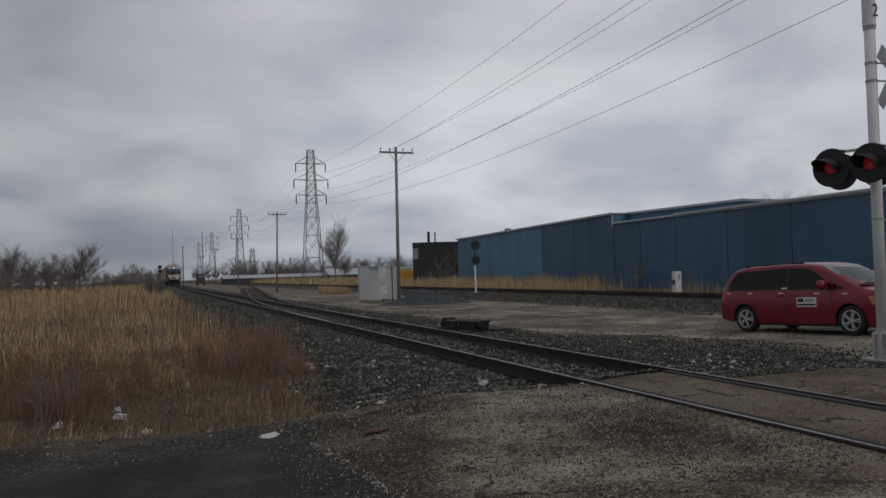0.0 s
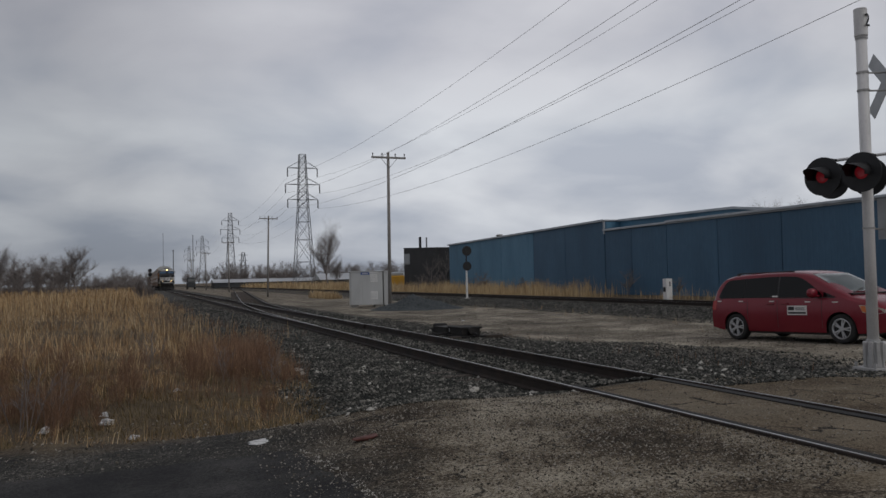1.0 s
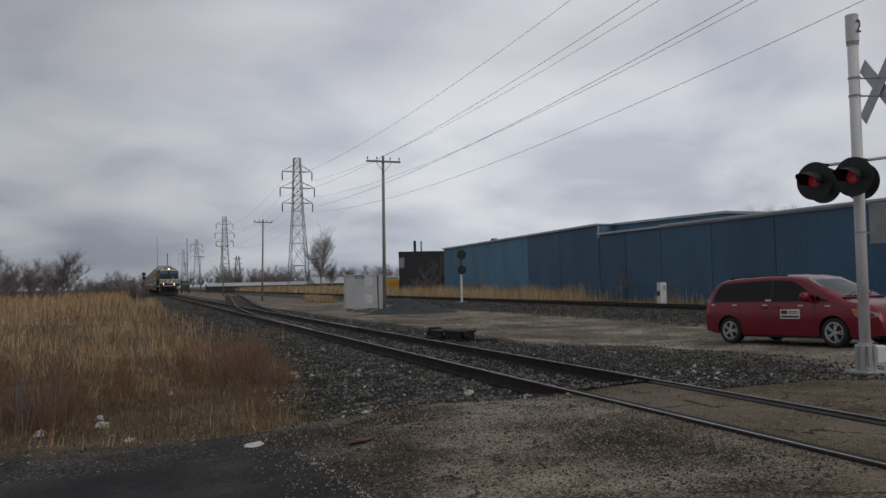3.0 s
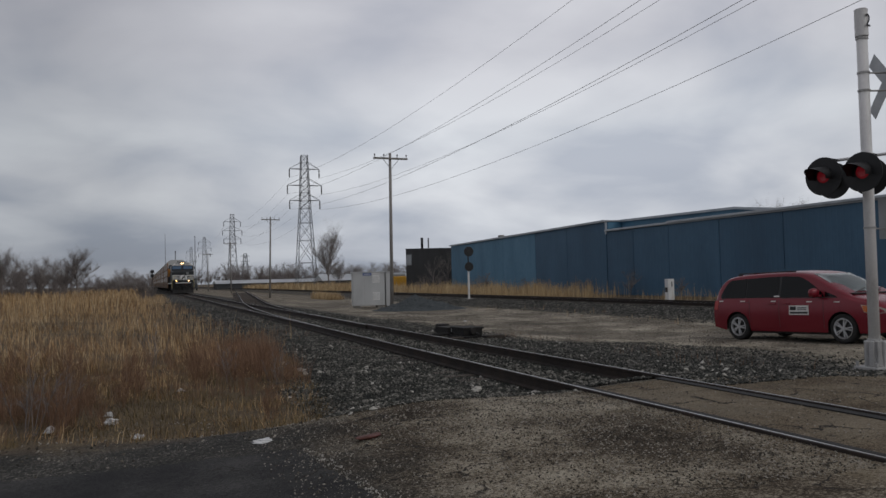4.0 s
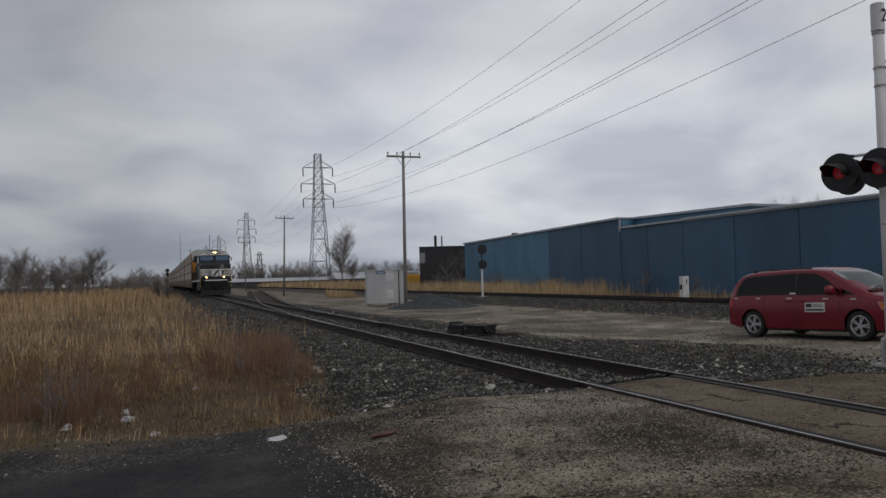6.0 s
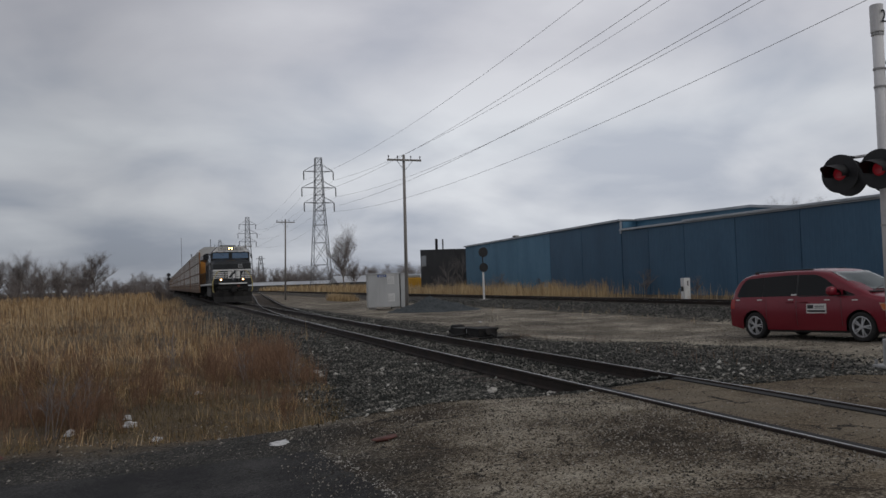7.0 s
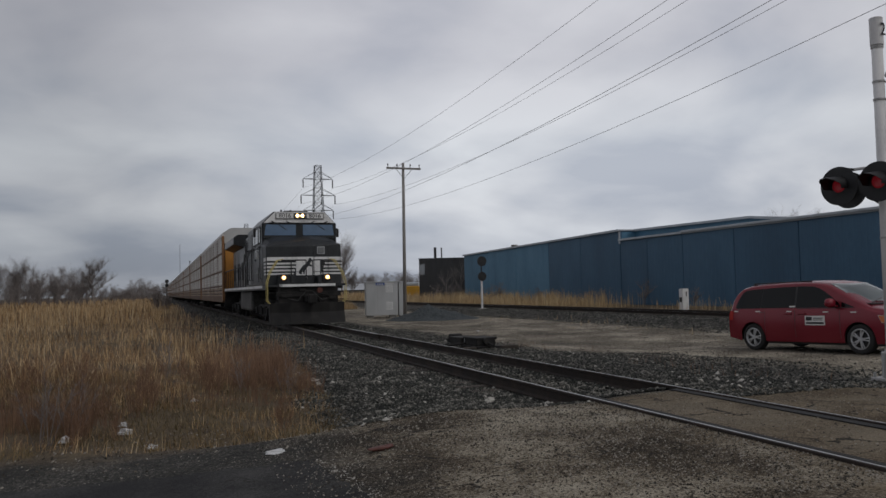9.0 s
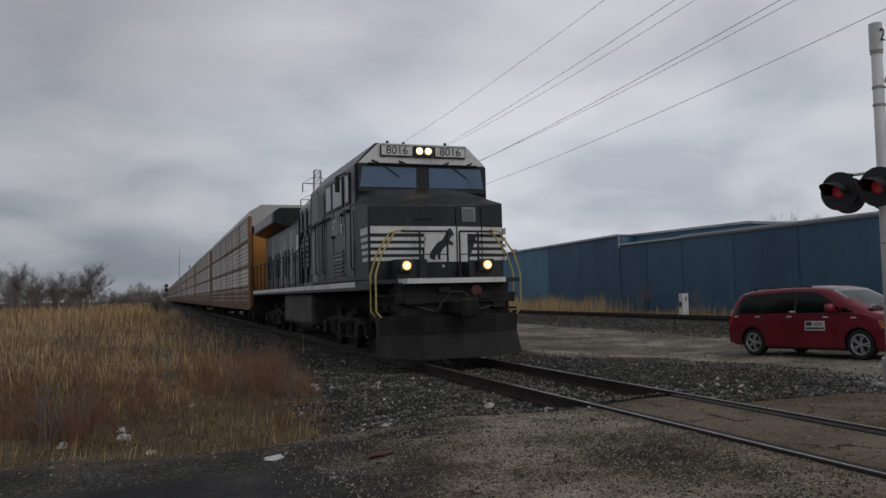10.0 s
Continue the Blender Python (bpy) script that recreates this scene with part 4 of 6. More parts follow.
def bush_mesh(seed, h, stems=26, thin=1.0, twigs=9, material=BARK):
    """Many thin whips from one foot, each with side twigs."""
    r = random.Random(seed)
    bm = B()
    for _ in range(stems):
        a, o = r.uniform(0, 6.283), r.uniform(0.1, 0.45)
        p = Vector((r.uniform(-0.12, 0.12) * h, r.uniform(-0.12, 0.12) * h, 0))
        d = Vector((math.cos(a) * o, math.sin(a) * o, 1)).normalized()
        ln = h * r.uniform(0.6, 1.0)
        q = p + d * ln
        rod(bm, p, q, 0.012 * h * thin, 0.003 * h * thin, 3, False)
        for _ in range(twigs):
            s = r.uniform(0.3, 0.95)
            b = p + d * ln * s
            e = (d + Vector((r.uniform(-1, 1), r.uniform(-1, 1), r.uniform(-0.1, 0.6)))).normalized()
            c = b + e * ln * 0.3 * (1.2 - s)
            rod(bm, b, c, 0.006 * h * thin, 0.002 * h * thin, 3, False)
            for _ in range(2):
                g = (e + Vector((r.uniform(-1, 1), r.uniform(-1, 1), r.uniform(-0.2, 0.5)))).normalized()
                rod(bm, b.lerp(c, 0.5), b.lerp(c, 0.5) + g * ln * 0.12, 0.004 * h * thin, 0.002 * h * thin, 3, False)
    return mesh_of("branches", bm, material)


def build_trees():
    kinds = [tree_mesh(3, 12.0, 5, 0.9, 0.2, 3, 0.2, 0.68), tree_mesh(11, 10.0, 5, 1.0, 0.2, 3, 0.15, 0.68), tree_mesh(5, 7.0, 4, 0.6, 0.07, 2), bush_mesh(8, 3.0), tree_mesh(31, 13.4, 5, 0.85, 0.18, 3, 0.3, 0.72), bush_mesh(41, 1.1, 7, 0.55, 9), bush_mesh(47, 0.8, 12, 0.42, 10, WEED), bush_mesh(53, 0.62, 16, 0.42, 8, WEED)]
    spots = [(35.4, 160, 4, 1.16, "tall bare multi-branched tree near the transmission tower"), (40.5, 172, 0, 0.62, "bare tree behind the transmission tower"), (45.5, 176, 1, 0.6, "bare tree behind the transmission tower"), (-12.8, 181, 1, 1.1, "bare spreading tree at the field's edge"),
             (-26, 178, 0, 0.95, "bare spreading tree at the field's edge"), (-29, 172, 0, 0.8, "bare spreading tree at the field's edge"), (-20, 192, 2, 1.1, "bare tree in the wood's edge"), (66, 71, 0, 0.90, "bare tree behind the blue shed"), (69, 68, 1, 1.03, "bare tree behind the blue shed"), (77, 72, 0, 0.88, "bare tree behind the blue shed"), (83, 71, 1, 1.08, "bare tree behind the blue shed"),
             (39, 101.5, 2, 0.95, "thin bare sapling beside the dark building"), (37.5, 103, 2, 0.85, "thin bare sapling beside the dark building"), (52, 150, 2, 1.05, "bare tree behind the dark building"), (-4.5, 165, 2, 0.5, "bare shrub in the field"), (0.0, 88, 3, 0.95, "bare shrub beside the track"), (1.0, 100, 3, 0.7, "bare shrub beside the track"), (-1.35, 10.4, 5, 0.95, "dark twiggy dead weed in the dry grass"), (-1.05, 10.9, 5, 0.8, "dark twiggy dead weed in the dry grass"), (1.35, 14.2, 5, 0.8, "dark twiggy dead weed in the dry grass"), (2.0, 13.6, 5, 0.7, "dark twiggy dead weed in the dry grass"), (-3.4, 12.5, 5, 1.0, "dark twiggy dead weed in the dry grass"), (0.3, 17.5, 5, 0.9, "dark twiggy dead weed in the dry grass")]
    rw = random.Random(77)
    for _ in range(95):
        y = 9.9 + 9.5 * rw.random() ** 1.3
        x = np.interp(y, [9, 12, 17.5, 20], [1.3, 2.1, 2.5, 2.0]) - (5.0 + 0.35 * (y - 9)) * rw.random() ** 1.25
        if ((x - 0.5) / 1.1) ** 2 + ((y - 11.0) / 1.2) ** 2 > 1:
            spots.append((float(x), y, rw.choice((6, 7)), rw.uniform(0.55, 1.15), "fine red-brown dead weed in the dry grass"))
    for x, y, k, s, lab in spots:
        me = kinds[k]
        ob = new("bare_shrub" if k == 3 else "dead_weed" if k >= 5 else "bare_tree", me)
        ob.matrix_basis = Matrix.LocRotScale((x, y, float(gz(x, y)) - 0.05), Euler((0, 0, x * 1.7)), (s, s, s))
        tagged(ob, lab, "weed" if k >= 5 else "tree", "dead weeds" if k >= 5 else "bare trees")
    # woods too far to count: one mesh of many copies
    r = random.Random(4)
    src = tree_mesh(21, 6.0, 4, 1.0, 0.10, 3, 0.2, 0.66)
    sv, sf = np.array([v.co[:] for v in src.vertices]), [tuple(p.vertices) for p in src.polygons]
    for nm, lab, area, cnt, hs in (("far_wood", "far hazy line of bare scrub and trees behind the tracks", (24, 100, 246, 300), 90, (0.7, 1.5)),
                                   ("far_wood", "far bare scrub along the field's edge", (-64, -15, 165, 215), 110, (0.8, 1.5)),
                                   ("far_wood", "low bare undergrowth at the foot of the wood", (-64, -9, 158, 172), 70, (0.3, 0.6)),
                                   ("far_wood", "low far bare scrub beyond the field", (-16, 1, 180, 330), 60, (0.4, 0.9)),
                                   ("far_wood", "far bare scrub on the horizon", (-60, 90, 380, 560), 70, (1.2, 2.0)),
                                   ("far_scrub", "bare scrub before the blue shed", (32, 37.0, 46, 105), 22, (0.2, 0.45))):
        V, F2, off = [], [], 0
        for _ in range(cnt):
            x, y = r.uniform(area[0], area[1]), r.uniform(area[2], area[3])
            s, a = r.uniform(*hs), r.uniform(0, 6.28)
            c, q = math.cos(a), math.sin(a)
            m = np.array([[c, -q, 0], [q, c, 0], [0, 0, 1]]) * s
            V.append(sv @ m.T + np.array([x, y, float(gz(x, y)) - 0.1]))
            F2 += [tuple(i + off for i in f) for f in sf]
            off += len(sv)
        raw(nm, np.concatenate(V).tolist(), F2, BARK, lab, "trees")


build_trees()


# ---- trackside equipment ----
def text_on(body, size, m, material, parent, name="lettering", label=""):
    cu = bpy.data.curves.new(name, "FONT")
    cu.body, cu.size, cu.extrude, cu.align_x, cu.align_y = body, size, 0.004, "CENTER", "CENTER"
    tmp = new(name, cu)
    bpy.context.view_layer.update()
    me = bpy.data.meshes.new_from_object(tmp.evaluated_get(bpy.context.evaluated_depsgraph_get()))
    bpy.data.objects.remove(tmp)
    me.materials.clear()
    me.materials.append(material)
    ob = new(name, me)
    ob.parent, ob.matrix_basis = parent, m
    if label:
        ob["label"] = label
    return ob


def build_crossing_signal():
    px, py = 10.24, 8.93
    g = float(gz(px, py))
    s = thing("crossing_signal", "silver crossing signal mast with twin lamps and crossbuck", "crossing signal", "", "", pose(px, py, g, 0.6, -0.5, 0))
    bm = B()
    rod(bm, (0, 0, 0.0), (0, 0, 5.43), 0.080, 0.078, 20)
    part("mast", bm, ALU, s, smooth=True)
    bm = B()
    rod(bm, (0, 0, 5.03), (0, 0, 5.43), 0.094, 0.094, 20), rod(bm, (0, 0, 5.43), (0, 0, 5.445), 0.096, 0.08, 20)
    cap = part("mast_cap", bm, ALU, s, "sleeve with a painted number")
    for z in (5.02, 4.98, 4.46, 4.19, 2.12):
        bm = B()
        rod(bm, (0, 0, z), (0, 0, z + 0.028), 0.089, 0.089, 20)
        part("clamp_band", bm, ALUDARK, s)
    text_on("2", 0.27, pose(0.025, -0.100, 5.24, 90, 0, 14), BLACKPAINT, cap)
    bm = B()
    prism(bm, [(-0.24, -0.24), (0.24, -0.24), (0.24, 0.24), (-0.24, 0.24)], -0.2, 0.02, "z", bev=0.03)
    prism(bm, [(-0.55, -0.5), (0.55, -0.5), (0.55, 0.5), (-0.55, 0.5)], -0.5, -0.12, "z", bev=0.03)
    part("concrete_base", bm, CONCRETE, s, "square concrete foundation")
    bm = B()
    prism(bm, [(-0.21, -0.21), (0.21, -0.21), (0.21, 0.21), (-0.21, 0.21)], 0.02, 0.06, "z", bev=0.01)
    rod(bm, (0, 0, 0.06), (0, 0, 0.47), 0.13, 0.10, 8)
    ped = part("pedestal", bm, ALUDARK, s, "ribbed cast aluminium pedestal")
    for i in range(8):
        bm = B()
        box(bm, -0.03, 0.03, 0.06, 0.145, 0.06, 0.44, 0.01, pose(0, 0, 0, 0, 0, 45 * i + 22.5))
        part("rib", bm, ALUDARK, ped)
    for dx, dy in ((-.17, -.17), (.17, -.17), (-.17, .17), (.17, .17)):
        bm = B()
        rod(bm, (dx, dy, 0.06), (dx, dy, 0.13), 0.022, n=6)
        part("anchor_bolt", bm, ALUDARK, s)
    bm = B()
    box(bm, 0.13, 0.33, -0.1, 0.1, 0.15, 0.42, 0.025)
    part("junction_box", bm, ALU, s)
    # the road's two directions each have a pair of lamps on one crossarm; head frame: -y faces the traffic
    turn = pose(0, 0, 2.94, 0, 0, -77)
    bm = B()
    rod(bm, (-0.50, 0, 0.27), (0.85, 0, 0.27), 0.024, n=10)
    arm = part("crossarm", bm, ALU, s, "slim tubular crossarm")
    arm.matrix_basis = turn
    bm = B()
    box(bm, -0.08, 0.08, -0.1, 0.1, 0.22, 0.32, 0.02)
    part("arm_bracket", bm, ALUDARK, arm)
    for front in (1, -1):
        for sx in (-1, 1):
            fr = pose(-0.15 + sx * 0.30 if front > 0 else -0.48 + sx * 0.30, -0.12 * front, 0, 0, 0, 0 if front > 0 else 180)
            bm = B()
            rod(bm, (0, -0.30 * 1, 0), (0, -0.285, 0), 0.292, 0.292, 32)
            rod(bm, (0, -0.285, 0), (0, -0.12, 0), 0.16, 0.10, 16)
            bent(bm, [(0, -0.16, 0.0), (0, -0.16, 0.27), (0, 0.12, 0.27)], 0.02)
            lamp = part("flasher_lamp", bm, BLACKPAINT, s, "round black lamp target with a hood")
            lamp.matrix_basis = turn @ fr
            bm = B()
            n, r, ln = 18, 0.15, 0.40
            for inner in (0, 0.008):
                ring = []
                for i in range(n + 1):
                    a = math.radians(-20 + 220 * i / n)
                    c, z = (r - inner) * math.cos(a), (r - inner) * math.sin(a)
                    ring.append((bm.verts.new((c, -0.30, z)), bm.verts.new((c, -0.30 - ln * (0.45 + 0.55 * max(0, math.sin(a))), z - 0.05 * max(0, math.sin(a))))))
                for p, q in zip(ring, ring[1:]):
                    bm.faces.new((p[0], q[0], q[1], p[1]))
            part("hood", bm, BLACKPAINT, lamp)
            bm = B()
            rod(bm, (0, -0.315, 0), (0, -0.302, 0), 0.07, 0.10, 24)
            lit = front > 0
            part("lens", bm, REDLIT if lit else REDLENS, lamp, "lit red lens" if lit else "unlit red lens")
    buck = pose(0.395, -0.075, 4.35, 0, 0, 71)
    for k, tilt in enumerate((45, -45)):
        bm = B()
        box(bm, -0.61, 0.61, -0.008 - 0.02 * k, 0.0 - 0.02 * k, -0.114, 0.114, 0.003)
        bl = part("crossbuck_blade", bm, SIGNBACK, s, "bare metal back of a crossbuck blade")
        bl.matrix_basis = buck @ pose(0, 0, 0, 0, tilt, 0)
    for z in (4.47, 4.20):
        bm = B()
        bent(bm, [(0, 0, z), (0.24, -0.082, z), (0.42, -0.143, z)], 0.014)
        part("sign_bracket", bm, ALUDARK, s)
    bm = B()
    box(bm, -0.02, 0.62, 0.30, 0.31, -0.98, -0.36, 0.004)
    pl = part("sign_plate", bm, SIGNBACK, s, "bare metal back of a sign plate")
    pl.matrix_basis = turn
    bm = B()
    bent(bm, [(0, 0.0, -0.82), (0.05, 0.31, -0.82), (0.4, 0.314, -0.82)], 0.014)
    br = part("sign_bracket", bm, ALUDARK, s)
    br.matrix_basis = turn


def build_hut():
    """Silver relay hut, a smaller case beside it."""
    h = thing("relay_hut", "silver metal railway relay hut with louvred vents", "equipment hut", "", "", pose(12.45, 49.4, -0.36, 0, 0, -12))
    bm = B()
    box(bm, 0, 2.05, 0, 1.8, 0.1, 2.2, 0.02)
    part("body", bm, CABINET, h)
    bm = B()
    box(bm, -0.05, 2.1, -0.05, 1.85, 2.2, 2.27, 0.015)
    part("roof", bm, CABINET, h)
    bm = B()
    box(bm, 0.1, 0.5, 0.1, 1.7, -0.1, 0.1), box(bm, 1.55, 1.95, 0.1, 1.7, -0.1, 0.1)
    part("footing", bm, CONCRETE, h)
    bm = B()
    box(bm, 0.75, 0.765, -0.012, 0.0, 0.15, 2.1), box(bm, 0.05, 0.065, -0.012, 0, 0.15, 2.1)
    part("door_seam", bm, ALUDARK, h)
    for z in (0.45, 1.55):
        bm = B()
        box(bm, 1.28, 1.72, -0.02, -0.002, z, z + 0.5, 0.005)
        v = part("vent", bm, WHITE, h, "white louvred vent")
        for i in range(5):
            bm = B()
            box(bm, 1.33 + i * 0.075, 1.355 + i * 0.075, -0.03, -0.021, z + 0.05, z + 0.45)
            part("louvre", bm, CABINET, v)
    bm = B()
    box(bm, 0.66, 1.22, -0.02, -0.003, 2.02, 2.17)
    pl = part("name_plate", bm, SIGNBLUE, h, "blue plate with white lettering bars")
    for i in range(4):
        bm = B()
        box(bm, 0.74 + i * 0.105, 0.81 + i * 0.105, -0.028, -0.021, 2.06, 2.13)
        part("letter_bar", bm, WHITE, pl)
    bm = B()
    box(bm, 1.2, 1.8, -0.015, -0.003, 2.1, 2.19)
    part("label_strip", bm, WHITE, h)
    c = thing("equipment_case", "narrow silver railway equipment case beside the hut", "equipment case", "", "", pose(14.56, 49.1, -0.36, 0, 0, -12))
    bm = B()
    box(bm, 0, 0.5, 0, 1.2, 0.05, 2.2, 0.02)
    part("body", bm, CABINET, c)
    bm = B()
    box(bm, -0.04, 0.54, -0.04, 1.24, 2.2, 2.26, 0.01)
    part("roof", bm, CABINET, c)
    bm = B()
    box(bm, 0.05, 0.45, 0.05, 1.15, -0.1, 0.05)
    part("footing", bm, CONCRETE, c)
    w = thing("control_cabinet", "pale grey metal control cabinet before the blue wall", "cabinet", "", "", pose(30.9, 41.9, float(gz(31, 42)), 0, 0, -8))
    bm = B()
    box(bm, 0, 0.42, 0, 0.45, 0, 1.38, 0.02)
    part("body", bm, WHITE, w)
    bm = B()
    box(bm, 0.22, 0.29, -0.01, 0.0, 0.9, 1.2)
    part("label_plate", bm, PLASTIC, w)
    bm = B()
    box(bm, -0.06, 0.0, 0.1, 0.3, 0.55, 0.85)
    part("meter_box", bm, PLASTIC, w)


def build_wayside():
    sg = thing("wayside_signal", "black two-headed railway signal on a white post", "railway signal", "", "", pose(22.1, 53.4, -0.3))
    bm = B()
    rod(bm, (0, 0, -0.1), (0, 0, 2.75), 0.075, 0.07, 12)
    part("post", bm, WHITE, sg, "white post")
    bm = B()
    rod(bm, (0, 0, 2.7), (0, 0, 3.9), 0.05, 0.05, 8)
    part("upper_post", bm, BLACKPAINT, sg)
    for z, r in ((2.45, 0.33), (3.55, 0.36)):
        bm = B()
        rod(bm, (0, -0.16, z), (0, -0.12, z), r, r, 24), box(bm, -0.14, 0.14, -0.12, 0.1, z - 0.2, z + 0.2, 0.03)
        hd = part("signal_head", bm, BLACKPAINT, sg, "round black signal target")
        bm = B()
        rod(bm, (0, -0.2, z), (0, -0.165, z), 0.1, 0.1, 14)
        part("lens", bm, PLASTIC, hd)
    bm = B()
    box(bm, -0.3, 0.3, -0.3, 0.3, -0.2, 0.15, 0.02)
    part("base", bm, CONCRETE, sg)
    far = thing("wayside_signal", "far dark railway signal mast beside the line", "railway signal", "", "", pose(2.6, 250, -0.4))
    bm = B()
    rod(bm, (0, 0, -0.1), (0, 0, 6.2), 0.1, 0.1, 8)
    part("post", bm, BLACKPAINT, far)
    for z in (4.6, 5.8):
        bm = B()
        rod(bm, (0, -0.3, z), (0, -0.2, z), 0.55, 0.55, 16)
        part("signal_head", bm, BLACKPAINT, far)
    # switch machine on long ties by the points
    sm = thing("switch_machine", "low dark electric switch machine beside the rails", "switch machine", "", "", pose(7.62, 19.9, -0.17, 0, 0, 4))
    for y in (-0.9, 0.55):
        bm = B()
        box(bm, -0.3, 1.2, y, y + 0.25, -0.15, 0.02, 0.02)
        part("long_tie", bm, TIE, sm)
    bm = B()
    box(bm, 0.05, 0.6, -0.8, -0.05, 0.02, 0.24, 0.03), box(bm, 0.02, 0.63, -0.83, -0.02, 0.20, 0.25, 0.012)
    part("motor_case", bm, UNDER, sm)
    bm = B()
    box(bm, 0.0, 0.7, -0.95, 0.95, -0.02, 0.03, 0.01)
    part("base_plate", bm, UNDER, sm)
    bm = B()
    box(bm, 0.2, 0.5, 0.98, 1.35, 0.0, 0.26, 0.04), rod(bm, (0.35, 1.35, 0.12), (0.35, 1.7, 0.06), 0.04, n=8)
    part("junction_case", bm, UNDER, sm)
    bm = B()
    box(bm, 0.08, 0.58, 0.2, 0.95, 0.02, 0.20, 0.03), box(bm, 0.06, 0.60, 0.18, 0.97, 0.17, 0.21, 0.01)
    part("gear_case", bm, PLOW, sm)
    bm = B()
    rod(bm, (0.3, -0.92, 0.16), (0.3, -0.75, 0.16), 0.09, 0.09, 12), rod(bm, (0.35, -1.15, 0.05), (0.35, -0.8, 0.12), 0.04, 0.04, 8)
    part("hand_throw", bm, UNDER, sm)
    bm = B()
    rod(bm, (-0.9, -0.1, 0.0), (0.1, -0.1, 0.08), 0.03, n=8), rod(bm, (-0.9, 0.3, 0.0), (0.1, 0.3, 0.06), 0.025, n=8)
    part("throw_rod", bm, UNDER, sm)
    bm = B()
    box(bm, 0.15, 0.5, 0.0, 0.18, 0.03, 0.19, 0.01)
    part("cover_plate", bm, CABINET, sm, "pale cover plate")
    # heap of ballast beside the hut
    px, py = 15.0, 43.6
    bm = B()
    bmesh.ops.create_grid(bm, x_segments=110, y_segments=80, size=1.0)
    for v in bm.verts:
        x, y = v.co.x, v.co.y
        q = math.hypot(x * 0.95 - 0.05 * math.sin(7 * y) + 0.12 * (1 - abs(x)), y) + 0.10 * noise.noise(Vector((x * 3, y * 3, 0)))
        h = max(0.0, 1 - q) ** 1.25 * 0.86
        h += (0.07 * noise.noise(Vector((x * 9, y * 9, 3))) + 0.09 * abs(noise.noise(Vector((x * 34, y * 34, 5))))) * min(1, h * 4)
        v.co = Vector((px + x * 2.9, py + y * 2.0, float(gz(px + x * 2.9, py + y * 2.0)) - 0.03 + h))
    tagged(part("gravel_heap", bm, HEAP, None, "", False), "heap of dark blue-grey gravel beside the hut", "gravel heap", "", "stuff")
    # parked railway vehicle beyond the turnout
    pv = thing("parked_vehicle", "small far parked dark vehicle beyond the turnout", "vehicle", "", "", pose(13.2, 232, -0.3))
    bm = B()
    box(bm, -1.1, 1.1, 0, 4.5, 0.5, 1.9, 0.15), box(bm, -1.0, 1.0, 0.8, 3.2, 1.9, 3.3, 0.2)
    part("body", bm, FARDARK, pv)
    bm = B()
    box(bm, -0.9, 0.9, 0.74, 0.8, 2.1, 2.9, 0.02)
    part("windscreen", bm, SIDEGLASS, pv)
    for sx in (-1, 1):
        for yy in (0.9, 3.6):
            bm = B()
            rod(bm, (sx * 0.85, yy, 0.45), (sx * 1.12, yy, 0.45), 0.48, n=14)
            part("wheel", bm, TYRE, pv)


def build_litter():
    r = random.Random(9)
    for x, y, s, mt, nm, lab in ((1.06, 7.85, 0.10, LITTER, "paper_scrap", "flattened white paper scrap on the gravel"), (-0.38, 10.9, 0.10, LITTER, "crumpled_bag", "crumpled white plastic bag in the grass"), (-0.45, 11.5, 0.07, LITTER, "crumpled_bag", "crumpled white plastic bag in the grass"),
                                (-1.05, 10.6, 0.08, LITTER, "crumpled_bag", "crumpled white plastic bag in the grass"), (-0.07, 9.5, 0.07, LITTER, "crumpled_bag", "small white plastic bag in the grass"), (0.55, 13.5, 0.07, LITTER, "crumpled_bag", "small white plastic bag in the grass"),
                                (1.95, 7.25, 0.09, REDWASTE, "red_scrap", "dull red wooden scrap on the pavement"), (-1.6, 9.1, 0.08, REDWASTE, "red_scrap", "dull red scrap in the dead grass"), (4.28, 10.15, 0.075, PALESTONE, "pale_rock", "pale yellowish rock on the ballast"), (2.6, 16.2, 0.07, PALESTONE, "pale_rock", "pale rock at the grass edge"), (2.75, 15.0, 0.07, PALESTONE, "pale_rock", "pale rock at the grass edge"), (2.7, 14.3, 0.06, PALESTONE, "pale_rock", "pale rock at the grass edge"), (12.2, 30, 0.09, LITTER, "paper_scrap", "white scrap on the dirt road")):
        bm = B()
        s *= 0.62 if mt is LITTER else 0.75
        bmesh.ops.create_icosphere(bm, subdivisions=3, radius=s)
        fl = 0.35 if "scrap" in nm else 0.75
        ln = 2.2 if nm == "red_scrap" else 1.25
        for v in bm.verts:
            q = v.co / s
            k = 1 + 0.8 * noise.noise(q * 1.1 + Vector((x * 9, y * 7, 0))) + 0.55 * noise.noise(q * 3.1 + Vector((y * 5, x * 3, 1))) * (mt is LITTER)
            v.co = Vector((v.co.x * k * ln, v.co.y * k * 0.8, v.co.z * k * fl))
        ob = part(nm, bm, mt)
        ob.matrix_basis = pose(x, y, float(gz(x, y)) + s * fl * 0.6, 0, 0, r.uniform(-40, 40))
        tagged(ob, lab, "rock" if "rock" in nm else "litter")


build_crossing_signal()
build_hut()
build_wayside()
build_litter()


# ---- red minivan ----
VAN_W = 0.975


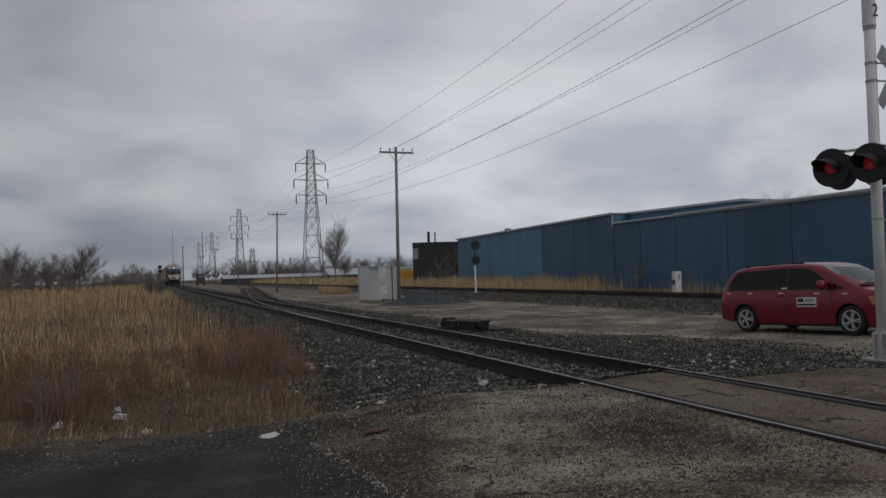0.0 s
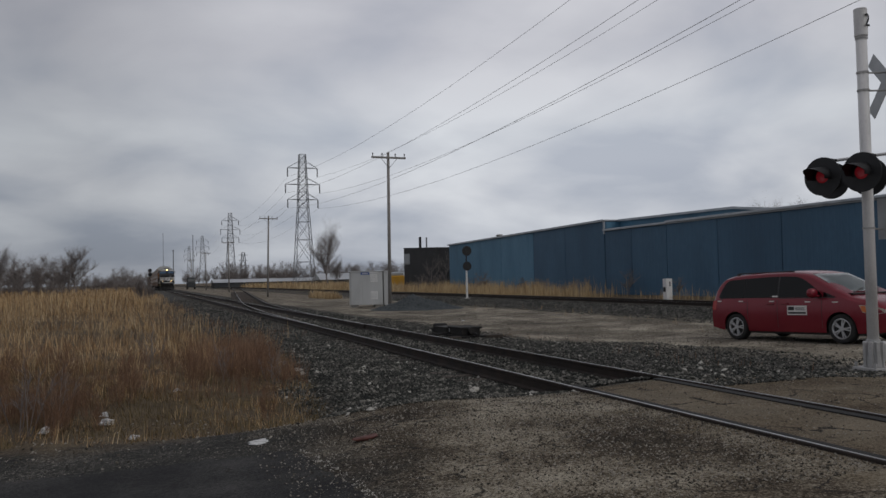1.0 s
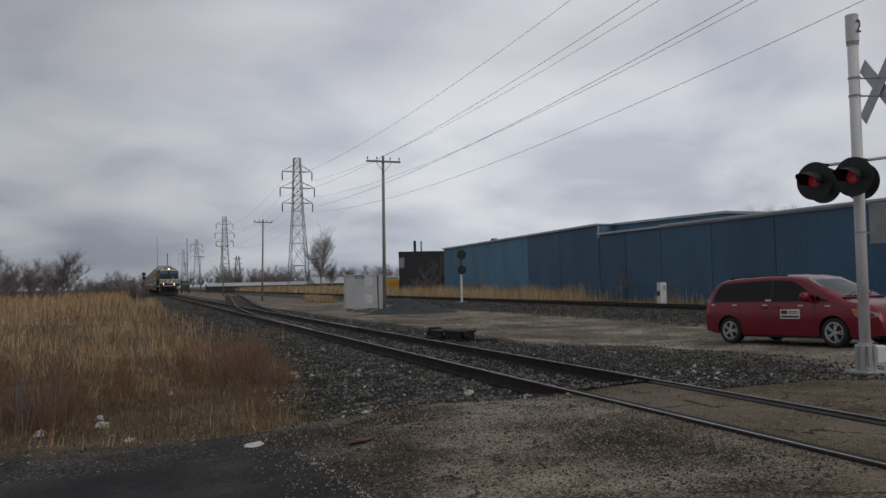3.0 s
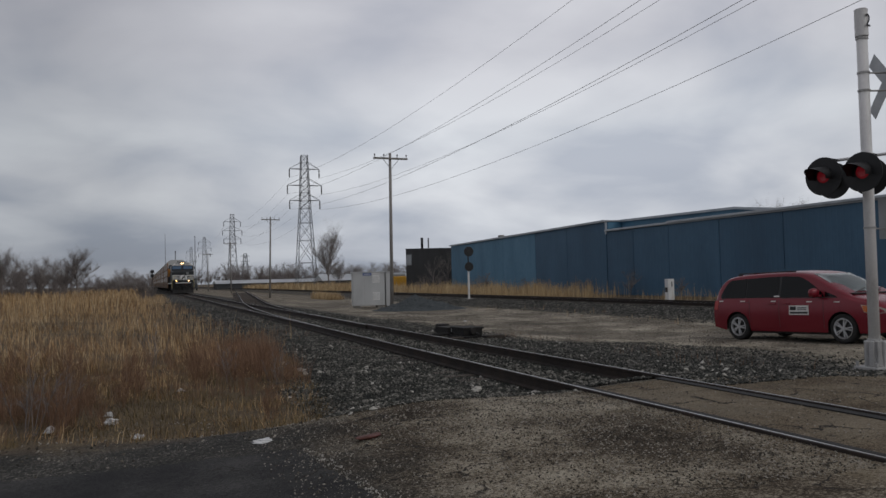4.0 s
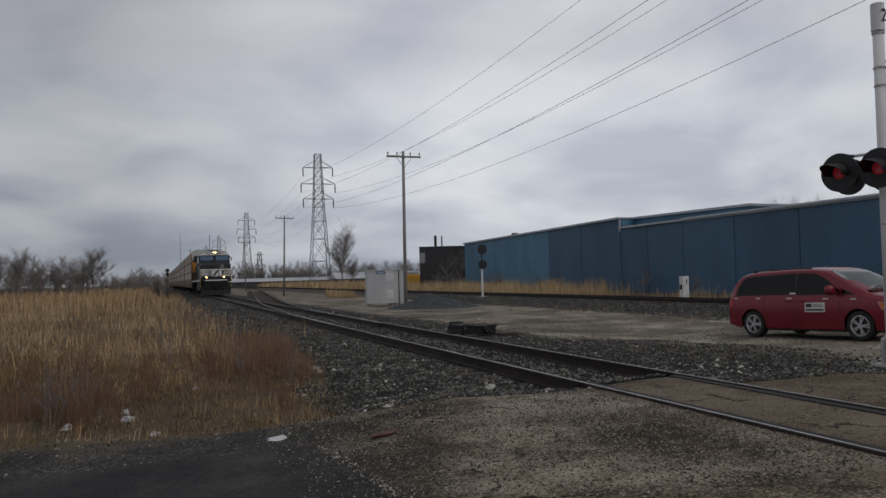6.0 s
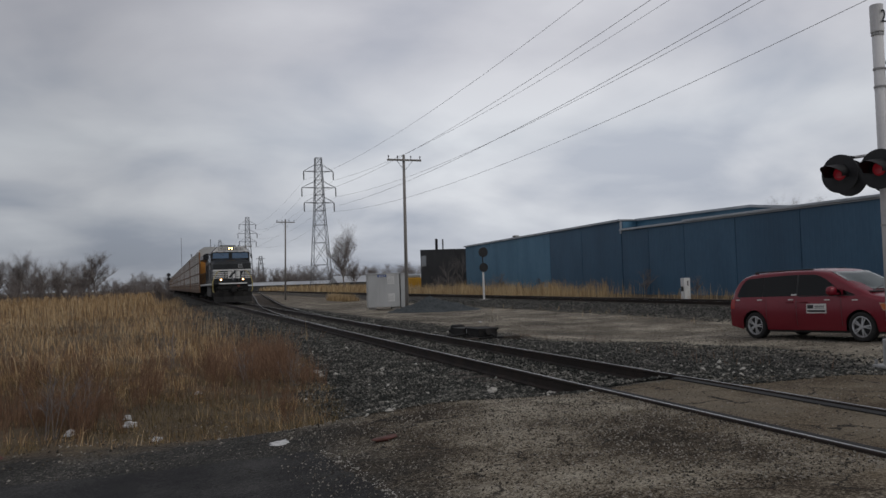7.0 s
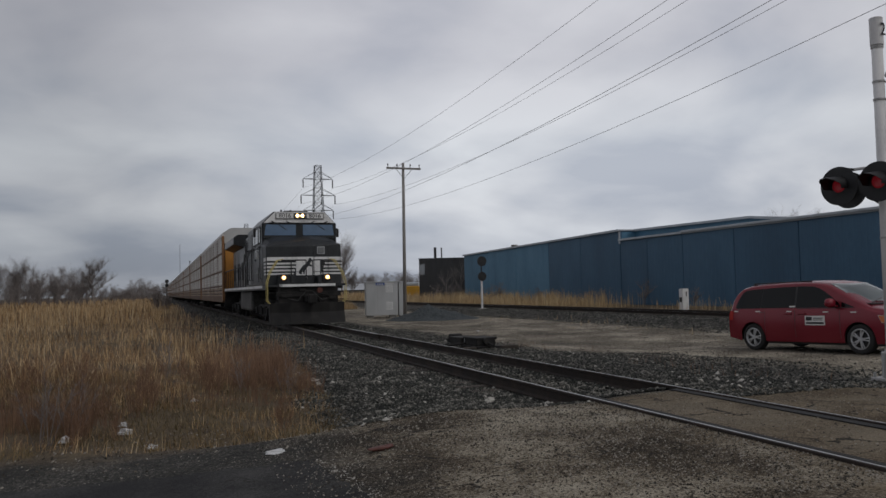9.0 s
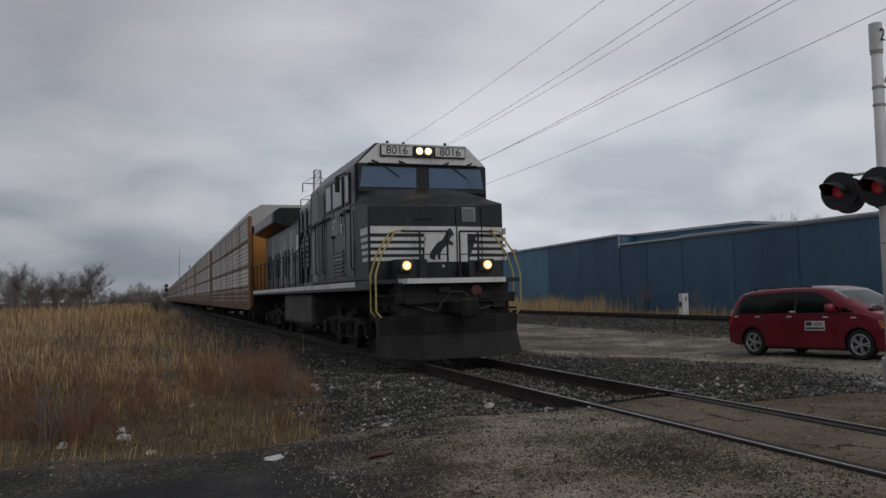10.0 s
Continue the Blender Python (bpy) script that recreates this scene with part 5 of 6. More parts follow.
def van_top(x):
    """Height of the van's centre line: tailgate, roof, windscreen, bonnet and nose."""
    return float(np.interp(x, [-2.42, -2.40, -2.36, -2.30, -2.22, -2.10, -1.95, -1.7, -1.2, -0.5, 0.1, 0.45, 0.70, 1.70, 1.85, 2.15, 2.40, 2.54, 2.62, 2.66],
                           [0.80, 0.98, 1.12, 1.26, 1.42, 1.57, 1.66, 1.715, 1.745, 1.76, 1.75, 1.72, 1.655, 1.145, 1.10, 1.045, 0.965, 0.875, 0.76, 0.62]))


def van_half(x, z):
    """Half width of the body: barrelled below the belt, leaning in above it, drawn in at both ends."""
    end = 1 - 0.16 * max(0, (x - 1.7) / 0.96) ** 2.4 - 0.09 * max(0, (-1.75 - x) / 0.67) ** 2.2
    low = VAN_W * end * (1 - 0.035 * ((z - 0.68) / 0.42) ** 2)
    return low if z < 1.06 else (VAN_W * 0.971 - 0.255 * (z - 1.06)) * end


def van_sill(x):
    z = 0.25 + 0.05 * max(0, (x - 2.3) / 0.36) + 0.09 * max(0, (-1.95 - x) / 0.47)
    for cx in (-1.54, 1.54):
        d = abs(x - cx)
        if d < 0.405:
            z = max(z, 0.35 + math.sqrt(0.405 ** 2 - d * d))
    return z


def van_shell():
    """The painted body as one skin: stations along the car, each from the sill over the roof to the other sill."""
    xs = sorted(set([-2.42, -2.41, -2.38, -2.32, -2.24, -2.14, -2.02, 2.46, 2.54, 2.6, 2.64, 2.66] + [round(-1.945 + 0.0405 * i, 4) for i in range(21)] + [round(1.135 + 0.0405 * i, 4) for i in range(21)] + [-1.1 + 0.18 * i for i in range(13)] + [2.0, 2.1, 2.2, 2.3, 2.38]))
    bm, rings = B(), []
    for x in xs:
        H, zb = van_top(x), van_sill(x)
        zs = min(1.06, H - 0.10)
        if zb > zs - 0.05:
            zb = zs - 0.05
        half = [(van_half(x, zb + (zs - zb) * k / 8), zb + (zs - zb) * k / 8) for k in range(9)]
        if H > 1.30:
            ze = H - 0.11
            half += [(van_half(x, zs + (ze - zs) * k / 4) - (0.0 if k else 0.006), zs + (ze - zs) * k / 4) for k in range(1, 5)]
        else:
            ze = H - 0.07
            half += [(half[-1][0] - 0.012 * k, zs + (ze - zs) * k / 4) for k in range(1, 5)]
        we = half[-1][0]
        for k in range(1, 8):
            a = math.pi / 2 * k / 7
            half.append((we * (1 - 0.42 * (1 - math.cos(a)) ** 1.0) if k < 7 else we * 0.45, ze + (H - ze) * math.sin(a) ** 0.9))
        ring = [bm.verts.new((x, -y, z)) for y, z in half] + [bm.verts.new((x, 0, H + 0.012))] + [bm.verts.new((x, y, z)) for y, z in half[::-1]]
        rings.append(ring)
    for a, b in zip(rings, rings[1:]):
        for i in range(len(a) - 1):
            bm.faces.new((a[i], a[i + 1], b[i + 1], b[i]))
    bm.faces.new(rings[0]), bm.faces.new(rings[-1][::-1])
    bmesh.ops.recalc_face_normals(bm, faces=bm.faces[:])
    return bm


def build_van():
    v = thing("minivan", "dark red minivan parked on the dirt road", "car", "", "", pose(15.98, 15.74, -0.425, 0, -1.5, -83))
    # local: +x forward, -y the side towards the crossing, z up; wheels at x = -1.54 and 1.54
    part("body", van_shell(), VANRED, v, smooth=True)

    def skin(pts, s, lift=0.004, depth=0.02):
        """A thin slab that follows the body's side; pts (x, z)."""
        bm = B()
        a = [bm.verts.new((x, s * (van_half(x, z) + lift), z)) for x, z in pts]
        b = [bm.verts.new((x, s * (van_half(x, z) + lift - depth), z)) for x, z in pts]
        bm.faces.new(a), bm.faces.new(b[::-1])
        for i in range(len(pts)):
            bm.faces.new((a[i], a[(i + 1) % len(pts)], b[(i + 1) % len(pts)], b[i]))
        bmesh.ops.recalc_face_normals(bm, faces=bm.faces[:])
        return bm

    def pane(xs, lo, hi, s):
        """A window as a strip of upright columns, so that it bends with the body's side."""
        bm, cols = B(), []
        for x, z0, z1 in zip(xs, lo, hi):
            cols.append([[bm.verts.new((x, s * (van_half(x, z0 + (z1 - z0) * k / 3) + d), z0 + (z1 - z0) * k / 3)) for k in range(4)] for d in (0.006, -0.014)])
        for a, b in zip(cols, cols[1:]):
            for q in (0, 1):
                for k in range(3):
                    bm.faces.new((a[q][k], b[q][k], b[q][k + 1], a[q][k + 1]))
            for k in (0, 3):
                bm.faces.new((a[0][k], b[0][k], b[1][k], a[1][k]))
        for a in (cols[0], cols[-1]):
            for k in range(3):
                bm.faces.new((a[0][k], a[0][k + 1], a[1][k + 1], a[1][k]))
        bmesh.ops.recalc_face_normals(bm, faces=bm.faces[:])
        return bm

    def rect(x0, x1, z0, z1):
        return [(x0, z0), (x1, z0), (x1, z1), (x0, z1)]
    for s in (-1, 1):
        xs = [-2.12, -2.04, -1.96, -1.88, -1.78, -1.6, -1.4, -1.27]
        part("side_window", pane(xs, [1.12] + [1.10] * 7, [1.18, 1.33, 1.45, 1.53, 1.58, 1.59, 1.60, 1.605], s), TINT, v, "dark tinted rear side window")
        part("side_window", pane([-1.245, -0.7, -0.235], [1.10] * 3, [1.605, 1.625, 1.63], s), TINT, v, "dark tinted sliding door window")
        part("side_window", pane([-0.165, 0.3, 0.45, 0.6, 0.8, 1.0, 1.06], [1.10] * 7, [1.63, 1.61, 1.565, 1.49, 1.36, 1.21, 1.15], s), TINT, v, "dark tinted front door window")
        part("side_window", pane([1.10, 1.25, 1.40], [1.10] * 3, [1.22, 1.165, 1.11], s), TINT, v, "small dark quarter window")
        for x0, x1 in ((-1.272, -1.243), (-0.238, -0.162)):
            part("door_pillar", skin(rect(x0, x1, 1.10, 1.62), s, 0.002), PLASTIC, v, "black pillar between the windows")
        part("belt_trim", skin(rect(-2.06, 1.42, 1.075, 1.094), s, 0.007), PLASTIC, v)
        for x in (-1.13, -0.20, 1.06):
            bm = B()
            for k in range(6):
                za, zb = 0.36 + k * 0.115, 0.36 + (k + 1) * 0.115
                ya, yb = van_half(x, za) + 0.002, van_half(x, zb) + 0.002
                q = [bm.verts.new((x + dx, s * y, z)) for dx, y, z in ((-0.006, ya, za), (0.006, ya, za), (0.006, yb, zb), (-0.006, yb, zb))]
                bm.faces.new(q)
            part("door_gap", bm, PLASTIC, v)
        part("slide_rail", skin(rect(-2.1, -1.15, 0.985, 0.997), s, 0.003), PLASTIC, v)
        for x in (-0.40, 0.02):
            bm = B()
            box(bm, x - 0.11, x + 0.11, min(s * 0.955, s * 0.995), max(s * 0.955, s * 0.995), 0.93, 0.965, 0.012)
            part("door_handle", bm, VANRED, v)
        bm = B()
        box(bm, -1.7, 0.1, s * 0.62 - 0.018, s * 0.62 + 0.018, 1.735, 1.765, 0.012)
        for x in (-1.66, -0.8, 0.06):
            box(bm, x - 0.06, x + 0.06, s * 0.62 - 0.02, s * 0.62 + 0.02, 1.66, 1.74, 0.008)
        part("roof_rail", bm, PLASTIC, v, "black roof rail")
        bm = B()
        g = bmesh.ops.create_icosphere(bm, subdivisions=3, radius=1.0)
        for q in g["verts"]:
            q.co = Vector((0.93 + 0.10 * q.co.x, s * (1.10 + 0.16 * q.co.y), 1.20 + 0.115 * math.copysign(abs(q.co.z) ** 0.7, q.co.z)))
        box(bm, 0.92, 1.02, min(s * 0.90, s * 1.02), max(s * 0.90, s * 1.02), 1.10, 1.15, 0.015)
        part("mirror", bm, VANRED, v, smooth=True)
        bm = B()
        q = [(2.02, 0.90), (2.10, 0.73), (2.40, 0.70), (2.60, 0.73), (2.56, 0.80), (2.34, 0.88)]
        lo = [bm.verts.new((x, s * (van_half(x, z) + 0.006), z)) for x, z in q]
        hi = [bm.verts.new((x - 0.05, s * (van_half(x, z) - 0.16), z)) for x, z in q]
        bm.faces.new(lo), bm.faces.new(hi[::-1])
        for i in range(len(q)):
            bm.faces.new((lo[i], lo[(i + 1) % len(q)], hi[(i + 1) % len(q)], hi[i]))
        bmesh.ops.recalc_face_normals(bm, faces=bm.faces[:])
        hl = part("headlamp", bm, LAMPGLASS, v, "clear headlamp with an amber corner")
        part("turn_lens", skin([(2.04, 0.885), (2.10, 0.745), (2.19, 0.735), (2.16, 0.88)], s, 0.010), AMBER, hl)
        part("tail_lamp", skin([(-2.40, 0.80), (-2.24, 0.80), (-2.20, 1.04), (-2.345, 1.05), (-2.385, 0.95)], s, 0.008, 0.05), TAIL, v, "red tail lamp")
        for x, z in ((-2.10, 1.03), (-1.35, 1.02), (-0.37, 1.01), (0.68, 0.99), (1.42, 0.975)):
            part("reflective_strip", skin(rect(x - 0.075, x + 0.075, z - 0.013, z + 0.013), s, 0.005), TAPE, v, "short white reflective strip")
        part("reflective_strip", skin(rect(-0.36, -0.19, 1.115, 1.15), s, 0.008), TAPE, v, "short white reflective strip")
        part("wheel_arch_lip", skin([(-1.54 + 0.425 * math.cos(math.radians(a)), 0.35 + 0.425 * math.sin(math.radians(a))) for a in range(8, 173, 12)] + [(-1.54 + 0.40 * math.cos(math.radians(a)), 0.35 + 0.40 * math.sin(math.radians(a))) for a in range(172, 7, -12)], s, 0.008), VANRED, v)
        part("wheel_arch_lip", skin([(1.54 + 0.425 * math.cos(math.radians(a)), 0.35 + 0.425 * math.sin(math.radians(a))) for a in range(8, 173, 12)] + [(1.54 + 0.40 * math.cos(math.radians(a)), 0.35 + 0.40 * math.sin(math.radians(a))) for a in range(172, 7, -12)], s, 0.008), VANRED, v)
        sg = part("door_sign", skin(rect(0.10, 0.66, 0.67, 0.90), s, 0.006), TAPE, v, "white magnetic door sign with dark bars")
        for a, b, z0, z1 in ((0.13, 0.30, 0.785, 0.875), (0.34, 0.60, 0.83, 0.85), (0.34, 0.60, 0.79, 0.805), (0.13, 0.63, 0.70, 0.745)):
            part("sign_bar", skin(rect(a, b, z0, z1), s, 0.010), PLASTIC, sg)
        for cx in (-1.54, 1.54):
            bm = B()
            prof = [(0.20, 0.0), (0.33, 0.0), (0.345, 0.03), (0.35, 0.06), (0.35, 0.17), (0.345, 0.2), (0.32, 0.222), (0.245, 0.222), (0.24, 0.19)]
            m = 40
            ring = [[bm.verts.new((r * math.cos(6.2832 * i / m), -y, r * math.sin(6.2832 * i / m))) for r, y in prof] for i in range(m)]
            for i in range(m):
                a, b = ring[i], ring[(i + 1) % m]
                for j in range(len(prof) - 1):
                    bm.faces.new((a[j], a[j + 1], b[j + 1], b[j]))
            bmesh.ops.recalc_face_normals(bm, faces=bm.faces[:])
            wh = part("wheel", bm, TYRE, v, smooth=True)
            wh.matrix_basis = pose(cx, s * 0.735, 0.35, 0, 0, 0 if s < 0 else 180)
            bm = B()
            rod(bm, (0, -0.17, 0), (0, -0.05, 0), 0.235, 0.225, 30)
            part("brake_disc", bm, PLASTIC, wh)
            bm = B()
            for i in range(m):
                a, b = 6.2832 * i / m, 6.2832 * (i + 1) / m
                q = [[bm.verts.new((r * math.cos(t), y, r * math.sin(t))) for r, y in ((0.244, -0.222), (0.232, -0.226), (0.216, -0.205), (0.212, -0.15))] for t in (a, b)]
                for j in range(3):
                    bm.faces.new((q[0][j], q[0][j + 1], q[1][j + 1], q[1][j]))
            for i in range(5):
                for off in (-9, 9):
                    box(bm, 0.035, 0.222, -0.224, -0.198, -0.015, 0.015, 0.004, pose(0, 0, 0, 0, i * 72 + off, 0))
            rod(bm, (0, -0.228, 0), (0, -0.19, 0), 0.05, 0.06, 16)
            part("rim", bm, ALLOY, wh, "silver ten-spoke alloy rim")
            bm = B()
            pts = [(0.40 * math.cos(math.radians(a)), 0.40 * math.sin(math.radians(a))) for a in range(-10, 191, 10)]
            for p, q in zip(pts, pts[1:]):
                bm.faces.new([bm.verts.new((p[0], 0.3, p[1])), bm.verts.new((q[0], 0.3, q[1])), bm.verts.new((q[0], -0.205, q[1])), bm.verts.new((p[0], -0.205, p[1]))])
            part("wheel_arch_liner", bm, PLASTIC, v).matrix_basis = pose(cx, s * 0.735, 0.35, 0, 0, 0 if s < 0 else 180)
    # windscreen: a gently bowed sheet just above the body's slope
    bm = B()
    rows = []
    for i in range(7):
        x = 0.74 + (1.62 - 0.74) * i / 6
        w = 0.66 + 0.13 * i / 6
        rows.append([bm.verts.new((x - 0.16 * (k / 4) ** 2 * (1 if i > 3 else 0.6), w * k / 4, van_top(x) + 0.028 - 0.02 * (k / 4) ** 2 + 0.03 * (k / 4) ** 2)) for k in range(-4, 5)])
    for a, b in zip(rows, rows[1:]):
        for k in range(8):
            bm.faces.new((a[k], a[k + 1], b[k + 1], b[k]))
    bmesh.ops.solidify(bm, geom=bm.faces[:], thickness=0.006)
    bmesh.ops.recalc_face_normals(bm, faces=bm.faces[:])
    part("windscreen", bm, WINDSHIELD, v, "windscreen with a pale sky reflection in its colour", smooth=True)
    bm = B()
    box(bm, 1.58, 1.74, -0.74, 0.74, 1.135, 1.18, 0.015)
    cowl = part("wiper_cowl", bm, PLASTIC, v)
    for y in (-0.6, 0.05):
        bm = B()
        rod(bm, (1.66, y, 1.19), (1.52, y + 0.55, 1.285), 0.011, n=6)
        part("wiper", bm, PLASTIC, cowl)
    bm = B()
    box(bm, 2.585, 2.665, -0.52, 0.52, 0.62, 0.76, 0.02)
    gr = part("grille", bm, PLASTIC, v, "dark grille with chrome bars")
    bm = B()
    box(bm, 2.666, 2.682, -0.52, 0.52, 0.68, 0.705), box(bm, 2.666, 2.682, -0.02, 0.02, 0.63, 0.75)
    part("chrome_bar", bm, ALLOY, gr)
    bm = B()
    box(bm, 2.60, 2.68, -0.66, 0.66, 0.36, 0.50, 0.03)
    part("lower_intake", bm, PLASTIC, v)
    bm = B()
    box(bm, -2.0, 2.2, -0.80, 0.80, 0.19, 0.30)
    part("underbody", bm, PLASTIC, v)


build_van()


# ---- train ----
def truck(bm, y0, axles, half):
    """Side frames of a bogie seen from both sides."""
    for s in (-1, 1):
        prism(bm, [(y0 - half - 0.5, 0.42), (y0 - half - 0.3, 0.72), (y0 - half + 0.4, 0.80), (y0 + half - 0.4, 0.80), (y0 + half + 0.3, 0.72), (y0 + half + 0.5, 0.42), (y0 + half - 0.35, 0.42), (y0 + half - 0.7, 0.30), (y0 - half + 0.7, 0.30), (y0 - half + 0.35, 0.42)], s * 1.0 - 0.08, s * 1.0 + 0.08, "x")
        for a in axles:
            box(bm, s * 1.12 - 0.1, s * 1.12 + 0.1, a - 0.17, a + 0.17, 0.36, 0.68, 0.03)
        for a, b in zip(axles, axles[1:]):
            c = (a + b) / 2
            for d in (-0.15, 0.15):
                rod(bm, (s * 1.1, c + d, 0.40), (s * 1.1, c + d, 0.74), 0.10, n=10)
    box(bm, -0.95, 0.95, y0 - 0.4, y0 + 0.4, 0.45, 0.9)


def wheelset_mesh(r):
    """Axle and both wheels, turned as one solid."""
    half = [(0.0, 0.09), (0.63, 0.09), (0.64, r * 0.5), (0.65, r + 0.025), (0.69, r + 0.025), (0.70, r), (0.82, r - 0.008), (0.83, r * 0.84), (0.80, r * 0.78), (0.80, r * 0.42), (0.86, r * 0.36), (0.90, 0.09), (1.05, 0.09), (1.05, 0.001)]
    prof = [(-x, q) for x, q in half[::-1]] + half[1:]
    bm, n = B(), 28
    rings = [[bm.verts.new((x, q * math.cos(6.28319 * i / n), q * math.sin(6.28319 * i / n))) for x, q in prof] for i in range(n)]
    for i in range(n):
        a, b = rings[i], rings[(i + 1) % n]
        for k in range(len(prof) - 1):
            bm.faces.new((a[k], a[k + 1], b[k + 1], b[k]))
    bmesh.ops.recalc_face_normals(bm, faces=bm.faces[:])
    return mesh_of("wheelset", bm, UNDER)


LOCO_R, CAR_R = 0.533, 0.45
LOCO_AXLES = [1.55, 3.45, 5.35, 14.2, 16.1, 18.0]
LOCO_WHEELS, TRAIN = [], []


def build_loco():
    """Wide-nosed freight diesel. Local: -y forward, rail tops at z = 0, headlamps at y = 0."""
    L = thing("locomotive", "black and white six-axle freight diesel locomotive", "locomotive")
    # plow and pilot
    bm = B()
    prof = [(-1.46, -1.62), (-0.75, -2.2), (0.0, -2.34), (0.75, -2.2), (1.46, -1.62), (1.46, -1.25), (-1.46, -1.25)]
    lo = [bm.verts.new((x * 1.0, y - (0.10 if y < -1.3 else 0), 0.10)) for x, y in prof]
    mi = [bm.verts.new((x, y + (0.12 if y < -1.3 else 0), 0.55)) for x, y in prof]
    hi = [bm.verts.new((x, y + (0.06 if y < -1.3 else 0), 0.92)) for x, y in prof]
    for a, b in ((lo, mi), (mi, hi)):
        for i in range(len(prof)):
            bm.faces.new((a[i], a[(i + 1) % len(prof)], b[(i + 1) % len(prof)], b[i]))
    bm.faces.new(lo[::-1]), bm.faces.new(hi)
    bmesh.ops.recalc_face_normals(bm, faces=bm.faces[:])
    part("plow", bm, PLOW, L, "dusty steel snow plow")
    bm = B()
    box(bm, -1.15, 1.15, -1.85, -1.15, 0.9, 1.58, 0.03)
    part("pilot", bm, UNDER, L)
    bm = B()
    box(bm, -0.18, 0.18, -2.5, -1.7, 0.94, 1.22, 0.05), box(bm, -0.14, 0.18, -2.72, -2.45, 0.88, 1.26, 0.06)
    part("coupler", bm, UNDER, L)
    for s in (-1, 1):
        bm = B()
        bent(bm, [(s * 0.32, -1.78, 1.30), (s * 0.36, -1.95, 1.05), (s * 0.5, -1.95, 0.80), (s * 0.66, -1.85, 0.95)], 0.03, 8)
        part("brake_hose", bm, UNDER, L)
    bm = B()
    bent(bm, [(-0.95, -1.86, 1.15), (-0.45, -1.96, 1.0), (-0.12, -1.96, 1.38), (0.12, -1.96, 1.38), (0.5, -1.96, 1.02), (0.95, -1.86, 1.15)], 0.014, 6)
    part("uncoupling_lever", bm, TANK, L)
    bm = B()
    prism(bm, [(-1.1, -1.6), (1.1, -1.6), (1.02, -2.02), (-1.02, -2.02)], 1.56, 1.66, "z")
    part("anticlimber", bm, LOCOWHITE, L, "white-edged front platform")
    bm = B()
    box(bm, -1.5, 1.5, -1.62, -1.0, 1.57, 1.655)
    part("front_deck", bm, LOCOBLACK, L)
    # steps at the corners
    for s in (-1, 1):
        bm = B()
        for i in range(4):
            box(bm, s * 1.0 if s > 0 else -1.44, 1.44 if s > 0 else -1.0, -1.55 + 0.0 * i, -1.2, 0.38 + i * 0.31, 0.42 + i * 0.31)
        box(bm, min(s * 1.0, s * 1.06), max(s * 1.0, s * 1.06), -1.6, -1.15, 0.3, 1.56)
        part("step_well", bm, UNDER, L)
        for yy, xx in ((-1.58, 1.53), (-1.20, 1.54)):
            bm = B()
            bent(bm, [(s * (xx - 0.10), yy, 0.90), (s * xx, yy, 1.02), (s * xx, yy, 1.75), (s * (xx - 0.12), yy, 2.15), (s * (xx - 0.42), yy + 0.05, 2.62), (s * (xx - 0.62), yy + 0.05, 2.66)], 0.019, 8)
            part("hand_rail", bm, YELLOWRAIL, L, "yellow corner handrail")
    for x in (-0.62, -0.04, 0.22, 0.62):
        bm = B()
        rod(bm, (x, -1.58, 1.65), (x, -1.58, 2.62), 0.022, n=8)
        part("rail_stanchion", bm, BLACKPAINT, L)
    for a, b in ((-1.0, -0.04), (0.22, 0.95)):
        bm = B()
        rod(bm, (a, -1.58, 2.62), (b, -1.58, 2.62), 0.022, n=8)
        part("front_rail", bm, BLACKPAINT, L)
        bm = B()
        rod(bm, (a, -1.58, 2.15), (b, -1.58, 2.15), 0.012, n=6)
        part("front_rail", bm, BLACKPAINT, L)
    # nose: a flat front, an angled facet with the door at its side, and a top that slopes up to the cab
    CREASE = 0.34

    def front_y(x):
        return -1.0 + 0.16 * max(0.0, x - CREASE)

    bm = B()
    lo = [(-1.51, -0.95), (-1.48, -1.0), (CREASE, -1.0), (1.50, front_y(1.50)), (1.53, 0.12), (-1.53, 0.12)]
    rings = [[(x, y, 1.66) for x, y in lo], [(x, y, z) for (x, y), z in zip(lo, (3.20, 3.20, 3.22, 3.30, 3.30, 3.30))],
             [(-1.30, -0.60, 3.42), (-1.15, -0.72, 3.42), (CREASE, -0.78, 3.50), (1.24, -0.50, 3.44), (1.45, 0.12, 3.46), (-1.45, 0.12, 3.56)],
             [(-1.10, 0.0, 3.66), (-0.9, -0.05, 3.66), (CREASE, -0.1, 3.70), (0.95, 0.0, 3.66), (1.2, 0.12, 3.62), (-1.2, 0.12, 3.64)]]
    vs = [[bm.verts.new(p) for p in r] for r in rings]
    for a, b in zip(vs, vs[1:]):
        for i in range(6):
            bm.faces.new((a[i], a[(i + 1) % 6], b[(i + 1) % 6], b[i]))
    bm.faces.new(vs[0][::-1]), bm.faces.new(vs[-1])
    bmesh.ops.recalc_face_normals(bm, faces=bm.faces[:])
    bmesh.ops.bevel(bm, geom=bm.edges[:], offset=0.018, segments=2, profile=0.5, affect="EDGES")
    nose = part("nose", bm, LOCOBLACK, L)

